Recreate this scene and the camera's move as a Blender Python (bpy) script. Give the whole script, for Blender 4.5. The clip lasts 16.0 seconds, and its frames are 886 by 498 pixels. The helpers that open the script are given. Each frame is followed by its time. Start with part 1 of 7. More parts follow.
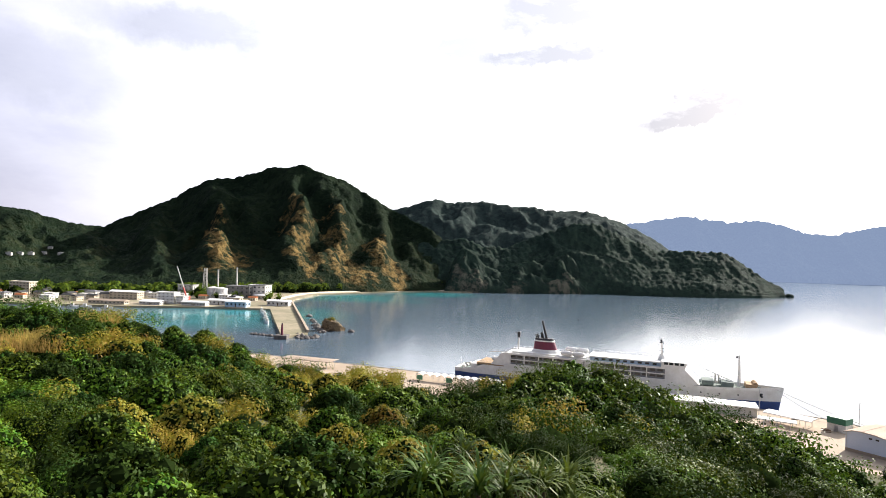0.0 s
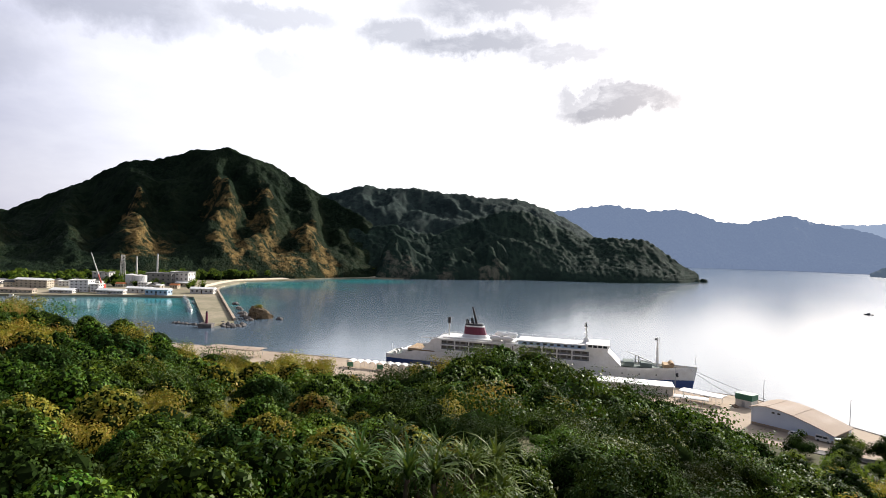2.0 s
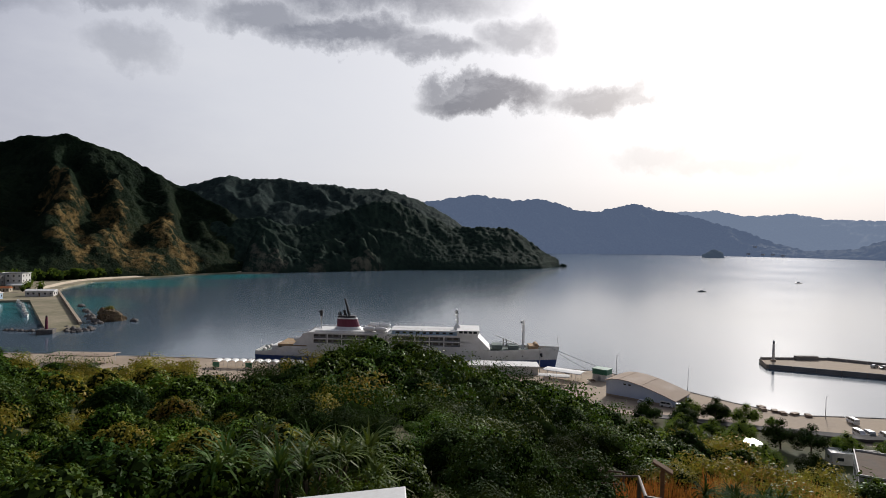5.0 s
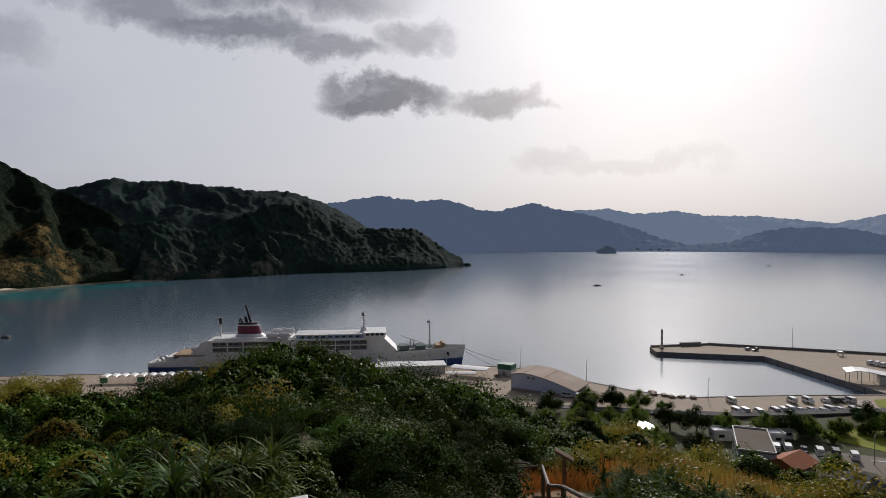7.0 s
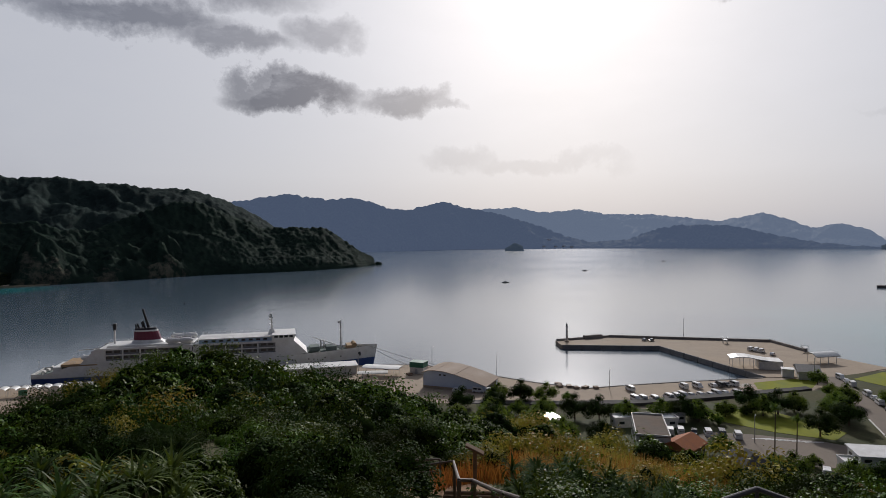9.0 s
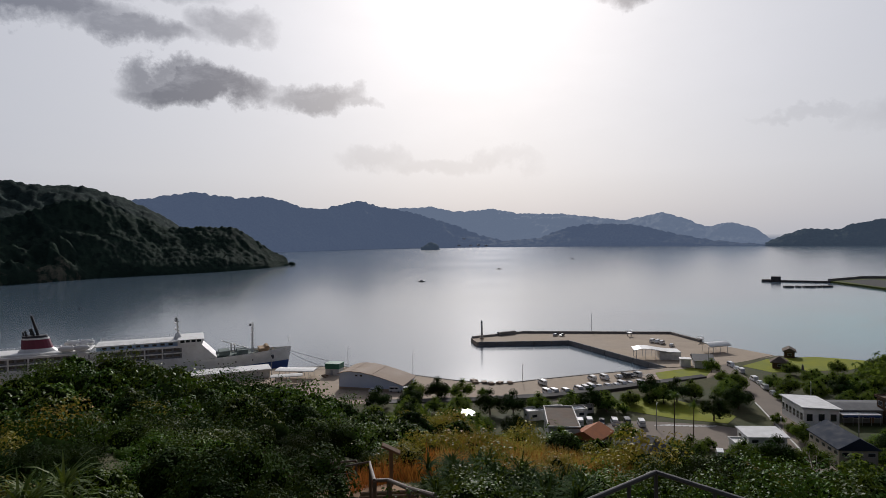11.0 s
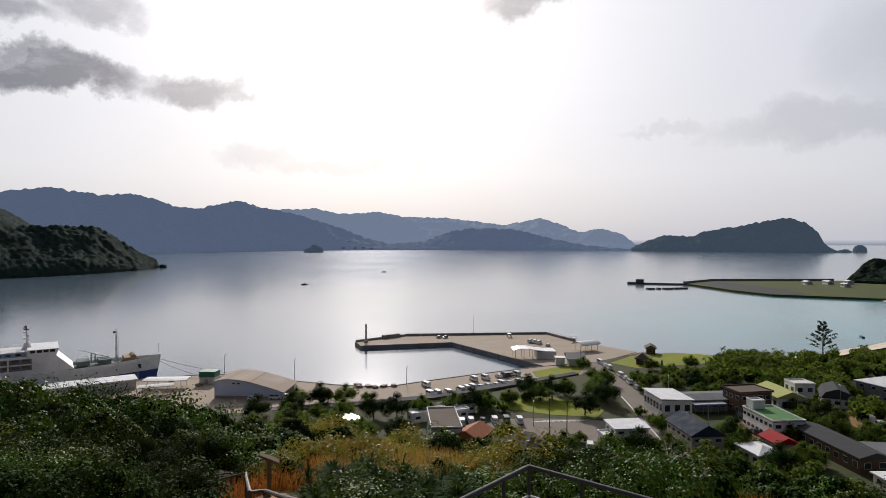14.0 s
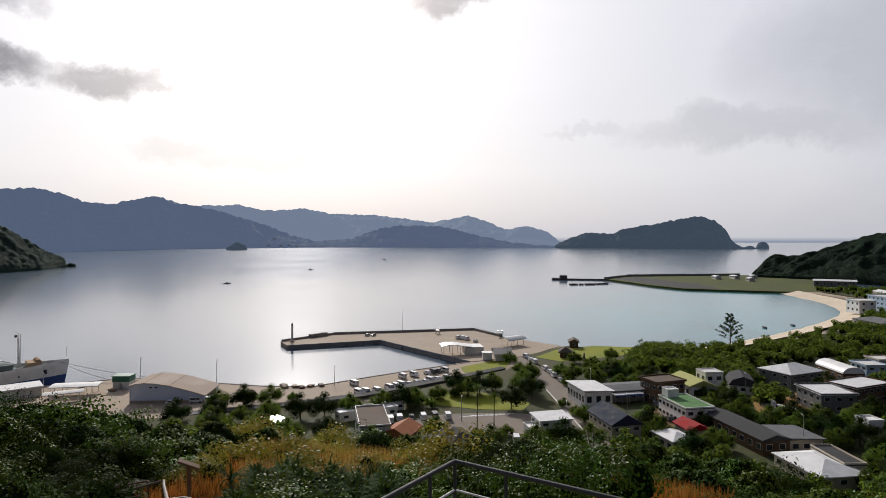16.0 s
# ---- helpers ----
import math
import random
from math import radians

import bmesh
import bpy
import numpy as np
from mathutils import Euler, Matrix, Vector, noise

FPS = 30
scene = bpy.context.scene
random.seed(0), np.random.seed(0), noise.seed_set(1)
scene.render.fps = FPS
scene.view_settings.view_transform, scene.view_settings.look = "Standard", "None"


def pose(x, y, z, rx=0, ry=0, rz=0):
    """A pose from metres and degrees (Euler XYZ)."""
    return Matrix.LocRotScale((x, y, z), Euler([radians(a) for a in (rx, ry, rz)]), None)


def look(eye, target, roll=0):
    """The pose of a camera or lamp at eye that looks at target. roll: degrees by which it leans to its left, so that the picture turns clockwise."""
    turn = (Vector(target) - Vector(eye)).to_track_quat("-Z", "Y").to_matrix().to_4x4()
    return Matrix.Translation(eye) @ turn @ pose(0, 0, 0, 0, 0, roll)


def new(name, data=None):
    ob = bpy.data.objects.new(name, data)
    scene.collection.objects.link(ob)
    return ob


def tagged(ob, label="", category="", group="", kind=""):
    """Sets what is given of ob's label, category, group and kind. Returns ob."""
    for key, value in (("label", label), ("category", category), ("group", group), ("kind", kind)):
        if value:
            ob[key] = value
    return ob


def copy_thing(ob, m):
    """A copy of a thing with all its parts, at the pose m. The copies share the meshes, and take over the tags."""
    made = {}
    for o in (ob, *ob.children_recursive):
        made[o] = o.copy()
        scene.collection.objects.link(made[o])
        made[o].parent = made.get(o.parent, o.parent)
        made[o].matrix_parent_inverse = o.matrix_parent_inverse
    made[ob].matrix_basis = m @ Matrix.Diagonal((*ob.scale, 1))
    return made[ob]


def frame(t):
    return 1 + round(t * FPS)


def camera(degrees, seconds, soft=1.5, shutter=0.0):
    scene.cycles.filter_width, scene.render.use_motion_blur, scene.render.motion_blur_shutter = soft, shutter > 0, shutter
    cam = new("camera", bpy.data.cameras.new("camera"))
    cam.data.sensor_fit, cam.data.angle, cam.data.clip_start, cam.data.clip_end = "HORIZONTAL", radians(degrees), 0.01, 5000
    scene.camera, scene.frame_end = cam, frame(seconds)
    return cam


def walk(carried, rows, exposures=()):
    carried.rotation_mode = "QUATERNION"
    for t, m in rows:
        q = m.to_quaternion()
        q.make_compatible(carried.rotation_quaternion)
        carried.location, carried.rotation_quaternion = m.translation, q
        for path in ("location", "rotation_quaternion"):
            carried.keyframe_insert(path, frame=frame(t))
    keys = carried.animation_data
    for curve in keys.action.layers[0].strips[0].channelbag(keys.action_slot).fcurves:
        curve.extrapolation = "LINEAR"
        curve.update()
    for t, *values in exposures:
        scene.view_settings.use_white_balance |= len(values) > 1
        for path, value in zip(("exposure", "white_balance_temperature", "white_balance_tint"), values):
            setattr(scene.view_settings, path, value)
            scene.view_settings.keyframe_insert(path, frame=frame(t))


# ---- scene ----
cam = camera(71.60, 16.0, soft=0.5)
METRES, EYE = 0.3, 58.0
# t, x, y, z along the path, yaw, pitch, roll
ROWS = [
    (0.0, 0.0, 0.0, 0.0, 0.03, 0.50, -2.10),
    (0.5, 0.0236, 0.0036, 0.0001, -1.61, 0.80, -2.11),
    (1.0, 0.0552, 0.0061, 0.0027, -3.30, 0.57, -2.07),
    (1.5, 0.0631, 0.0091, -0.0066, -4.54, 0.47, -2.48),
    (2.0, 0.1035, 0.0105, -0.0163, -6.37, -0.53, -2.23),
    (2.5, 0.1361, 0.0078, -0.0258, -8.52, -0.53, -1.51),
    (3.0, 0.1618, 0.0058, -0.0283, -10.43, -0.57, -1.36),
    (3.5, 0.2045, 0.0014, -0.0275, -12.69, -0.68, -1.42),
    (4.0, 0.2321, -0.0017, -0.036, -14.49, -1.16, -1.37),
    (6.5, 0.4004, -0.0412, -0.0521, -25.05, -0.54, -0.25),
    (7.0, 0.434, -0.0509, -0.0556, -27.20, -0.89, 0.07),
    (7.5, 0.4626, -0.0586, -0.0484, -28.92, -1.01, 0.16),
    (8.0, 0.4985, -0.0734, -0.0544, -31.50, -1.00, 0.14),
    (8.5, 0.5273, -0.0873, -0.0577, -33.62, -1.02, 0.28),
    (11.0, 0.6607, -0.1742, -0.0824, -43.32, -1.20, 0.68),
    (11.5, 0.6917, -0.1957, -0.0734, -45.61, -1.20, 0.49),
    (12.0, 0.7132, -0.2191, -0.0839, -47.71, -1.06, 0.03),
    (12.5, 0.7307, -0.2396, -0.0869, -49.24, -1.06, -0.16),
    (13.0, 0.7469, -0.2604, -0.0909, -50.60, -1.19, -0.05),
    (13.5, 0.7611, -0.2737, -0.0906, -52.16, -1.28, -0.14),
    (14.0, 0.7757, -0.2997, -0.0975, -53.99, -0.98, 0.03),
    (14.5, 0.7934, -0.3243, -0.0978, -55.73, -1.10, 0.59),
    (15.0, 0.8105, -0.3529, -0.0995, -57.64, -1.30, 0.66),
    (15.5, 0.823, -0.3789, -0.102, -59.17, -1.18, 0.25),
    (16.0, 0.8314, -0.3909, -0.1051, -60.66, -1.24, 0.03),
]
EXPOSURES = [(0.0, 1.4, 6500, 13), (1.5, 1.1, 6450, 13), (2.5, 0.7, 6400, 13), (4.0, 0.15, 6300, 13), (7.0, -0.45, 6150, 14), (8.5, -0.55, 6100, 14), (11.0, -0.5, 6100, 14), (12.5, -0.25, 6150, 14), (14.5, -0.15, 6200, 14), (16.0, -0.1, 6250, 14)]
walk(cam, [(t, pose(METRES * x, METRES * y, EYE + METRES * z, 90 + pitch, roll, yaw)) for t, x, y, z, yaw, pitch, roll in ROWS], EXPOSURES)

# ---- world and sun ----
SUN_AZ, SUN_EL = 47.0, 27.0      # degrees clockwise from +y, degrees up


def direction(az, el):
    a, e = radians(az), radians(el)
    return Vector((math.sin(a) * math.cos(e), math.cos(a) * math.cos(e), math.sin(e)))


class Nodes:
    """Short hand for building a node tree."""

    def __init__(self, tree):
        self.tree = tree
        tree.nodes.clear()

    def add(self, kind, inputs=None, **props):
        n = self.tree.nodes.new(kind)
        for k, v in props.items():
            setattr(n, k, v)
        for k, v in (inputs or {}).items():
            if isinstance(v, bpy.types.NodeSocket):
                self.tree.links.new(v, n.inputs[k])
            else:
                n.inputs[k].default_value = v
        return n

    def math(self, op, a, b=0.0, c=0.0, clamp=False):
        n = self.add("ShaderNodeMath", {0: a, 1: b, 2: c}, operation=op)
        n.use_clamp = clamp
        return n.outputs[0]

    def mix(self, f, a, b, blend="MIX"):
        n = self.add("ShaderNodeMix", {0: f, 6: a, 7: b}, data_type="RGBA", blend_type=blend)
        return n.outputs[2]

    def ramp(self, f, stops):
        n = self.add("ShaderNodeValToRGB", {0: f})
        e = n.color_ramp.elements
        while len(e) < len(stops):
            e.new(0.5)
        for el, (p, c) in zip(e, stops):
            el.position, el.color = p, (*c, 1) if len(c) == 3 else c
        return n.outputs[0]

    def span(self, v, a, b, c=0.0, d=1.0):
        n = self.add("ShaderNodeMapRange", {0: v, 1: a, 2: b, 3: c, 4: d})
        return n.outputs[0]

    def noise(self, scale, detail=4, rough=0.55, vec=None, out=0, distortion=0.0):
        ins = {"Scale": scale, "Detail": detail, "Roughness": rough, "Distortion": distortion}
        if vec is not None:
            ins["Vector"] = vec
        return self.add("ShaderNodeTexNoise", ins).outputs[out]


world = bpy.data.worlds.new("sky")
scene.world = world
world.use_nodes = True
N = Nodes(world.node_tree)
sky = N.add("ShaderNodeTexSky", sky_type="NISHITA", sun_disc=False, sun_elevation=radians(SUN_EL), sun_rotation=radians(SUN_AZ), dust_density=3.0, air_density=1.2)
gen = N.add("ShaderNodeTexCoord").outputs["Generated"]
sep = N.add("ShaderNodeSeparateXYZ", {0: gen})
up = sep.outputs[2]
# cloud sheet: direction stretched toward the horizon
flat = N.add("ShaderNodeVectorMath", {0: gen, 1: (1.0, 1.0, 2.6)}, operation="MULTIPLY").outputs[0]
veil = N.noise(2.2, 6, 0.6, flat)
fine = N.noise(7.0, 5, 0.6, flat)
toward = N.add("ShaderNodeVectorMath", {0: gen, 1: direction(SUN_AZ, SUN_EL)}, operation="DOT_PRODUCT").outputs["Value"]
glow = N.math("POWER", N.math("MAXIMUM", toward, 0.0), 5.0)
high = N.span(up, 0.35, 0.95)
milk = N.mix(high, (0.74, 0.755, 0.79, 1), (0.10, 0.14, 0.21, 1))
away = N.span(toward, 0.0, 0.68, 0.15, 1.0)
milk = N.mix(1.0, milk, N.add("ShaderNodeCombineXYZ", {0: away, 1: away, 2: N.math("POWER", away, 0.8)}).outputs[0], "MULTIPLY")
milk = N.mix(glow, milk, (1.18, 1.165, 1.14, 1))
patches = N.span(N.math("ADD", N.math("MULTIPLY", veil, 0.7), N.math("MULTIPLY", fine, 0.3)), 0.38, 0.66)
milk = N.mix(N.math("MULTIPLY", N.math("MULTIPLY", patches, 0.5), away), milk, (0.92, 0.92, 0.91, 1))
# grey cumulus banks: (azimuth, elevation, half width, half height, strength)
warp = N.add("ShaderNodeVectorMath", {0: N.noise(9.0, 6, 0.65, gen, out=1), 1: (0.5, 0.5, 0.5)}, operation="SUBTRACT").outputs[0]
warped = N.add("ShaderNodeVectorMath", {0: gen, 1: N.add("ShaderNodeVectorMath", {0: warp, 3: 0.12}, operation="SCALE").outputs[0]}, operation="ADD").outputs[0]
bank = None
for az, el, w, h, s in [(9, 17.8, 7, 1.5, 0.85), (16.5, 16.7, 5.0, 1.2, 0.75), (2, 18.8, 5, 1.5, 0.7), (12, 21.7, 10, 2.2, 0.8), (24.5, 18.0, 3.2, 1.5, 0.6), (-10, 19.3, 6, 1.2, 0.5), (-23, 18, 7.5, 2.2, 0.55), (-9, 15.2, 3.5, 1.6, 0.35),
                        (21.9, 12.7, 5.3, 1.15, 1.0), (19.5, 13.5, 3.0, 0.9, 0.8), (31.5, 12.3, 3.8, 1.2, 0.75), (35.2, 11.7, 1.8, 0.6, 0.5), (37.2, 7.1, 3.2, 0.9, 0.22), (61.4, 20.9, 3.4, 1.3, 0.85), (74, 9.6, 4, 0.5, 0.15), (88, 9, 9, 1.6, 0.25),
                        (44, 6.5, 7, 0.8, 0.18), (-33, 13, 6, 2.5, 0.3), (100, 14, 12, 6, 0.3), (150, 25, 20, 6, 0.5), (-90, 22, 20, 6, 0.5), (-150, 30, 25, 7, 0.5)]:
    c = direction(az, el)
    right = direction(az + 90, 0)
    top = right.cross(c)
    u = N.add("ShaderNodeVectorMath", {0: warped, 1: right / math.sin(radians(w))}, operation="DOT_PRODUCT").outputs["Value"]
    v = N.math("SUBTRACT", N.add("ShaderNodeVectorMath", {0: warped, 1: top / math.sin(radians(h))}, operation="DOT_PRODUCT").outputs["Value"], top.dot(c) / math.sin(radians(h)))
    front = N.math("GREATER_THAN", N.add("ShaderNodeVectorMath", {0: gen, 1: c}, operation="DOT_PRODUCT").outputs["Value"], 0.5)
    q = N.math("ADD", N.math("MULTIPLY", u, u), N.math("MULTIPLY", v, v))
    b = N.math("MULTIPLY", N.math("MULTIPLY", N.span(q, 1.7, 0.35), s), front)
    bank = b if bank is None else N.math("MAXIMUM", bank, b)
covered = N.mix(N.math("MULTIPLY", bank, N.span(N.noise(14.0, 6, 0.7, flat), 0.25, 0.50, 0.75, 1.0)), milk, (0.185, 0.195, 0.235, 1))
low = N.span(up, 0.0, 0.10)
covered = N.mix(N.math("MULTIPLY", N.math("MULTIPLY", N.math("SUBTRACT", 1.0, low), 0.45), away), covered, (0.60, 0.61, 0.64, 1))
dome = N.mix(0.82, N.add("ShaderNodeVectorMath", {0: sky.outputs[0], 3: 0.06}, operation="SCALE").outputs[0], covered)
below = N.span(up, -0.012, -0.002)
halo = N.math("MULTIPLY", N.math("POWER", N.math("MAXIMUM", toward, 0.0), 16.0), 0.25)
dome = N.mix(1.0, dome, N.mix(halo, (0, 0, 0, 1), (1.0, 0.97, 0.92, 1)), "ADD")
dome = N.mix(below, (0.14, 0.20, 0.29, 1), dome)
N.add("ShaderNodeOutputWorld", {0: N.add("ShaderNodeBackground", {0: dome, 1: 1.0}).outputs[0]})

sun = new("sun", bpy.data.lights.new("sun", "SUN"))
sun.data.energy, sun.data.angle, sun.data.color = 4.2, radians(1.0), (1.0, 0.94, 0.85)
sun.matrix_world = look(direction(SUN_AZ, SUN_EL) * 400, (0, 0, 0))

# ---- materials ----


def material(name):
    m = bpy.data.materials.new(name)
    m.use_nodes = True
    return m, Nodes(m.node_tree)


def surface(name, base, dark=None, scale=3.0, rough=0.7, metal=0.0, bump=0.1, fine=30.0, random=0.0, spec=None):
    """Paint, concrete, plaster and so on: stains at one scale, grain at another, fine relief."""
    m, n = material(name)
    dark = dark or tuple(0.7 * c for c in base)
    spec = (0.10 if rough >= 0.75 else 0.5) if spec is None else spec
    at = n.add("ShaderNodeTexCoord").outputs["Object"]
    big, small = n.noise(scale, 5, 0.6, at), n.noise(fine, 3, 0.6, at)
    f = n.span(n.math("ADD", n.math("MULTIPLY", big, 0.7), n.math("MULTIPLY", small, 0.3)), 0.35, 0.65)
    col = n.mix(f, (*dark, 1), (*base, 1))
    if random:
        r = n.add("ShaderNodeObjectInfo").outputs["Random"]
        hsv = n.add("ShaderNodeHueSaturation", {"Value": n.span(r, 0, 1, 1 - random, 1 + random), "Color": col})
        col = hsv.outputs[0]
    bm = n.add("ShaderNodeBump", {"Strength": bump, "Distance": 0.02, "Height": small})
    p = n.add("ShaderNodeBsdfPrincipled", {"Base Color": col, "Roughness": n.span(big, 0.3, 0.7, rough * 0.85, min(1, rough * 1.15)), "Metallic": metal, "Normal": bm.outputs[0], "Specular IOR Level": spec})
    n.add("ShaderNodeOutputMaterial", {0: p.outputs[0]})
    return m


def glassy(name, base=(0.02, 0.025, 0.03)):
    m, n = material(name)
    p = n.add("ShaderNodeBsdfPrincipled", {"Base Color": (*base, 1), "Roughness": 0.05, "Specular IOR Level": 0.6})
    n.add("ShaderNodeOutputMaterial", {0: p.outputs[0]})
    return m


def leafy(name, colors, rough=0.50, through_light=0.10, scale=0.12, spec=0.06, tint=(0.20, 0.25, 0.02)):
    """Leaves: each its own tint, patches over the hillside, light through the blade."""
    m, n = material(name)
    at = n.add("ShaderNodeNewGeometry")
    patch = n.noise(scale, 3, 0.6, at.outputs["Position"])
    f = n.math("ADD", n.math("MULTIPLY", at.outputs["Random Per Island"], 0.55), n.math("MULTIPLY", n.span(patch, 0.3, 0.7), 0.45))
    col = n.ramp(f, [(i / (len(colors) - 1), c) for i, c in enumerate(colors)])
    plant = n.add("ShaderNodeTexVoronoi", {"Vector": at.outputs["Position"], "Scale": 0.30}).outputs["Color"]
    kin = n.add("ShaderNodeSeparateColor", {0: plant})
    col = n.add("ShaderNodeHueSaturation", {"Hue": n.span(kin.outputs[0], 0, 1, 0.475, 0.52), "Value": n.span(kin.outputs[1], 0, 1, 0.5, 1.3), "Color": col}).outputs[0]
    r = n.add("ShaderNodeObjectInfo").outputs["Random"]
    col = n.add("ShaderNodeHueSaturation", {"Hue": n.span(r, 0, 1, 0.485, 0.515), "Value": n.span(r, 0, 1, 0.75, 1.25), "Color": col}).outputs[0]
    p = n.add("ShaderNodeBsdfPrincipled", {"Base Color": col, "Roughness": rough, "Specular IOR Level": spec})
    t = n.add("ShaderNodeBsdfTranslucent", {"Color": n.mix(0.5, col, (*tint, 1))})
    n.add("ShaderNodeOutputMaterial", {0: n.add("ShaderNodeMixShader", {0: through_light, 1: p.outputs[0], 2: t.outputs[0]}).outputs[0]})
    return m


def wooded(name, green, pale, rock, rock_amount, glow=None, ribs_at=(), relief=1.0):
    """Wooded mountainside: tree-crown grain, bare rock on the ribs; glow adds haze as emission."""
    m, n = material(name)
    geo = n.add("ShaderNodeNewGeometry")
    pos = geo.outputs["Position"]
    crown = n.add("ShaderNodeTexVoronoi", {"Vector": pos, "Scale": 0.11, "Randomness": 1.0})
    tint = n.add("ShaderNodeSeparateColor", {0: crown.outputs["Color"]}).outputs[0]
    grain, patch = n.noise(0.25, 5, 0.65, pos), n.noise(0.012, 5, 0.6, pos)
    f = n.span(n.math("ADD", n.math("MULTIPLY", crown.outputs["Distance"], 0.08), n.math("ADD", n.math("MULTIPLY", grain, 0.5), n.math("MULTIPLY", patch, 0.5))), 0.35, 0.75)
    col = n.mix(f, (*green, 1), (*pale, 1))
    col = n.add("ShaderNodeHueSaturation", {"Value": n.span(tint, 0, 1, 0.75, 1.25), "Hue": n.span(tint, 0, 1, 0.51, 0.48), "Color": col}).outputs[0]
    if rock_amount:
        steep = n.add("ShaderNodeSeparateXYZ", {0: geo.outputs["Normal"]})
        face = n.span(steep.outputs[0], 0.18, 0.50)
        low = n.span(n.add("ShaderNodeSeparateXYZ", {0: pos}).outputs[2], 150.0, 60.0)
        ribs = None
        for x, y, r in ribs_at:
            d = n.add("ShaderNodeVectorMath", {0: n.add("ShaderNodeVectorMath", {0: pos, 1: (1, 1, 0)}, operation="MULTIPLY").outputs[0], 1: (x, y, 0)}, operation="DISTANCE").outputs["Value"]
            k = n.span(n.math("ADD", d, n.math("MULTIPLY", n.math("SUBTRACT", n.noise(0.03, 5, 0.65, pos), 0.5), 90.0)), r, r * 0.55)
            ribs = k if ribs is None else n.math("MAXIMUM", ribs, k)
        cliff = n.math("MULTIPLY", n.span(n.noise(0.055, 8, 0.8, pos), 0.44, 0.56), n.math("ADD", n.math("MULTIPLY", n.math("MULTIPLY", face, low), 0.04), ribs) if ribs is not None else n.math("MULTIPLY", face, low))
        tone = n.mix(n.noise(0.09, 5, 0.6, pos), (*[0.5 * c for c in rock], 1), (*rock, 1))
        col = n.mix(n.math("MULTIPLY", cliff, rock_amount, clamp=True), col, tone)
    h = n.math("ADD", n.math("MULTIPLY", crown.outputs["Distance"], -0.5), n.math("MULTIPLY", grain, 6.0))
    bm = n.add("ShaderNodeBump", {"Strength": relief, "Distance": 2.2, "Height": h})
    p = n.add("ShaderNodeBsdfPrincipled", {"Base Color": col, "Roughness": 0.85, "Normal": bm.outputs[0], "Specular IOR Level": 0.02})
    # emission in place of the airlight before distant hills
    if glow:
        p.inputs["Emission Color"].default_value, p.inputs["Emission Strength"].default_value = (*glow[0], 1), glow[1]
    n.add("ShaderNodeOutputMaterial", {0: p.outputs[0]})
    return m



def polar(az, r):
    return r * math.sin(radians(az)), r * math.cos(radians(az))


M = {}
M["white"] = surface("white_paint", (0.78, 0.78, 0.76), (0.62, 0.61, 0.57), 0.4, 0.45)
M["offwhite"] = surface("weathered_white", (0.66, 0.65, 0.61), (0.45, 0.43, 0.39), 0.5, 0.7)
M["blue_hull"] = surface("blue_hull_paint", (0.03, 0.07, 0.24), (0.02, 0.05, 0.17), 0.3, 0.4)
M["maroon"] = surface("maroon_paint", (0.15, 0.018, 0.045), None, 0.5, 0.45)
M["black"] = surface("black_paint", (0.025, 0.025, 0.028), None, 1.0, 0.5)
M["deck"] = surface("tan_deck", (0.46, 0.33, 0.20), None, 0.6, 0.8)
M["deckgreen"] = surface("grey_green_deck", (0.20, 0.24, 0.22), None, 0.6, 0.8)
M["concrete"] = surface("concrete", (0.42, 0.345, 0.26), (0.30, 0.24, 0.18), 0.08, 0.9, fine=1.5)
M["seawall"] = surface("dark_wet_concrete", (0.17, 0.155, 0.14), (0.08, 0.075, 0.07), 0.3, 0.8, fine=2)
M["grey_concrete"] = surface("grey_concrete", (0.30, 0.285, 0.265), (0.19, 0.18, 0.165), 0.12, 0.9, fine=1.5)
M["asphalt"] = surface("asphalt", (0.07, 0.067, 0.064), (0.05, 0.048, 0.046), 0.1, 0.85, fine=3)
M["paint_line"] = surface("road_paint", (0.7, 0.7, 0.68), None, 0.5, 0.7)
M["sand"] = surface("coral_sand", (0.66, 0.57, 0.44), (0.54, 0.45, 0.33), 0.05, 0.95, fine=1)
M["lawn"] = surface("lawn", (0.25, 0.26, 0.025), (0.15, 0.18, 0.018), 0.15, 0.9, fine=4)
M["rough_grass"] = surface("rough_mown_grass", (0.10, 0.115, 0.025), (0.055, 0.065, 0.025), 0.02, 0.9, fine=0.5)
M["drygrass"] = surface("dry_grass", (0.36, 0.20, 0.07), (0.20, 0.13, 0.05), 0.4, 0.95, fine=8)
M["earth"] = surface("hill_earth", (0.10, 0.09, 0.045), (0.05, 0.06, 0.025), 0.3, 0.95, fine=4)
M["roof_tan"] = surface("tan_sheet_roof", (0.40, 0.32, 0.25), (0.33, 0.26, 0.20), 0.15, 0.85, fine=2)
M["wall_blue"] = surface("pale_blue_sheet_wall", (0.58, 0.65, 0.76), (0.50, 0.56, 0.67), 0.15, 0.55, fine=2)
M["green"] = surface("green_paint", (0.03, 0.16, 0.09), None, 0.6, 0.5)
M["wood"] = surface("weathered_wood", (0.20, 0.13, 0.08), (0.11, 0.075, 0.05), 2.0, 0.8, fine=25)
M["metal"] = surface("galvanised_metal", (0.45, 0.46, 0.47), None, 2.0, 0.4, 0.8)
M["glass"] = glassy("window_glass")
M["trunk"] = surface("bark", (0.14, 0.10, 0.07), (0.08, 0.06, 0.04), 3.0, 0.9, fine=20, bump=0.4)
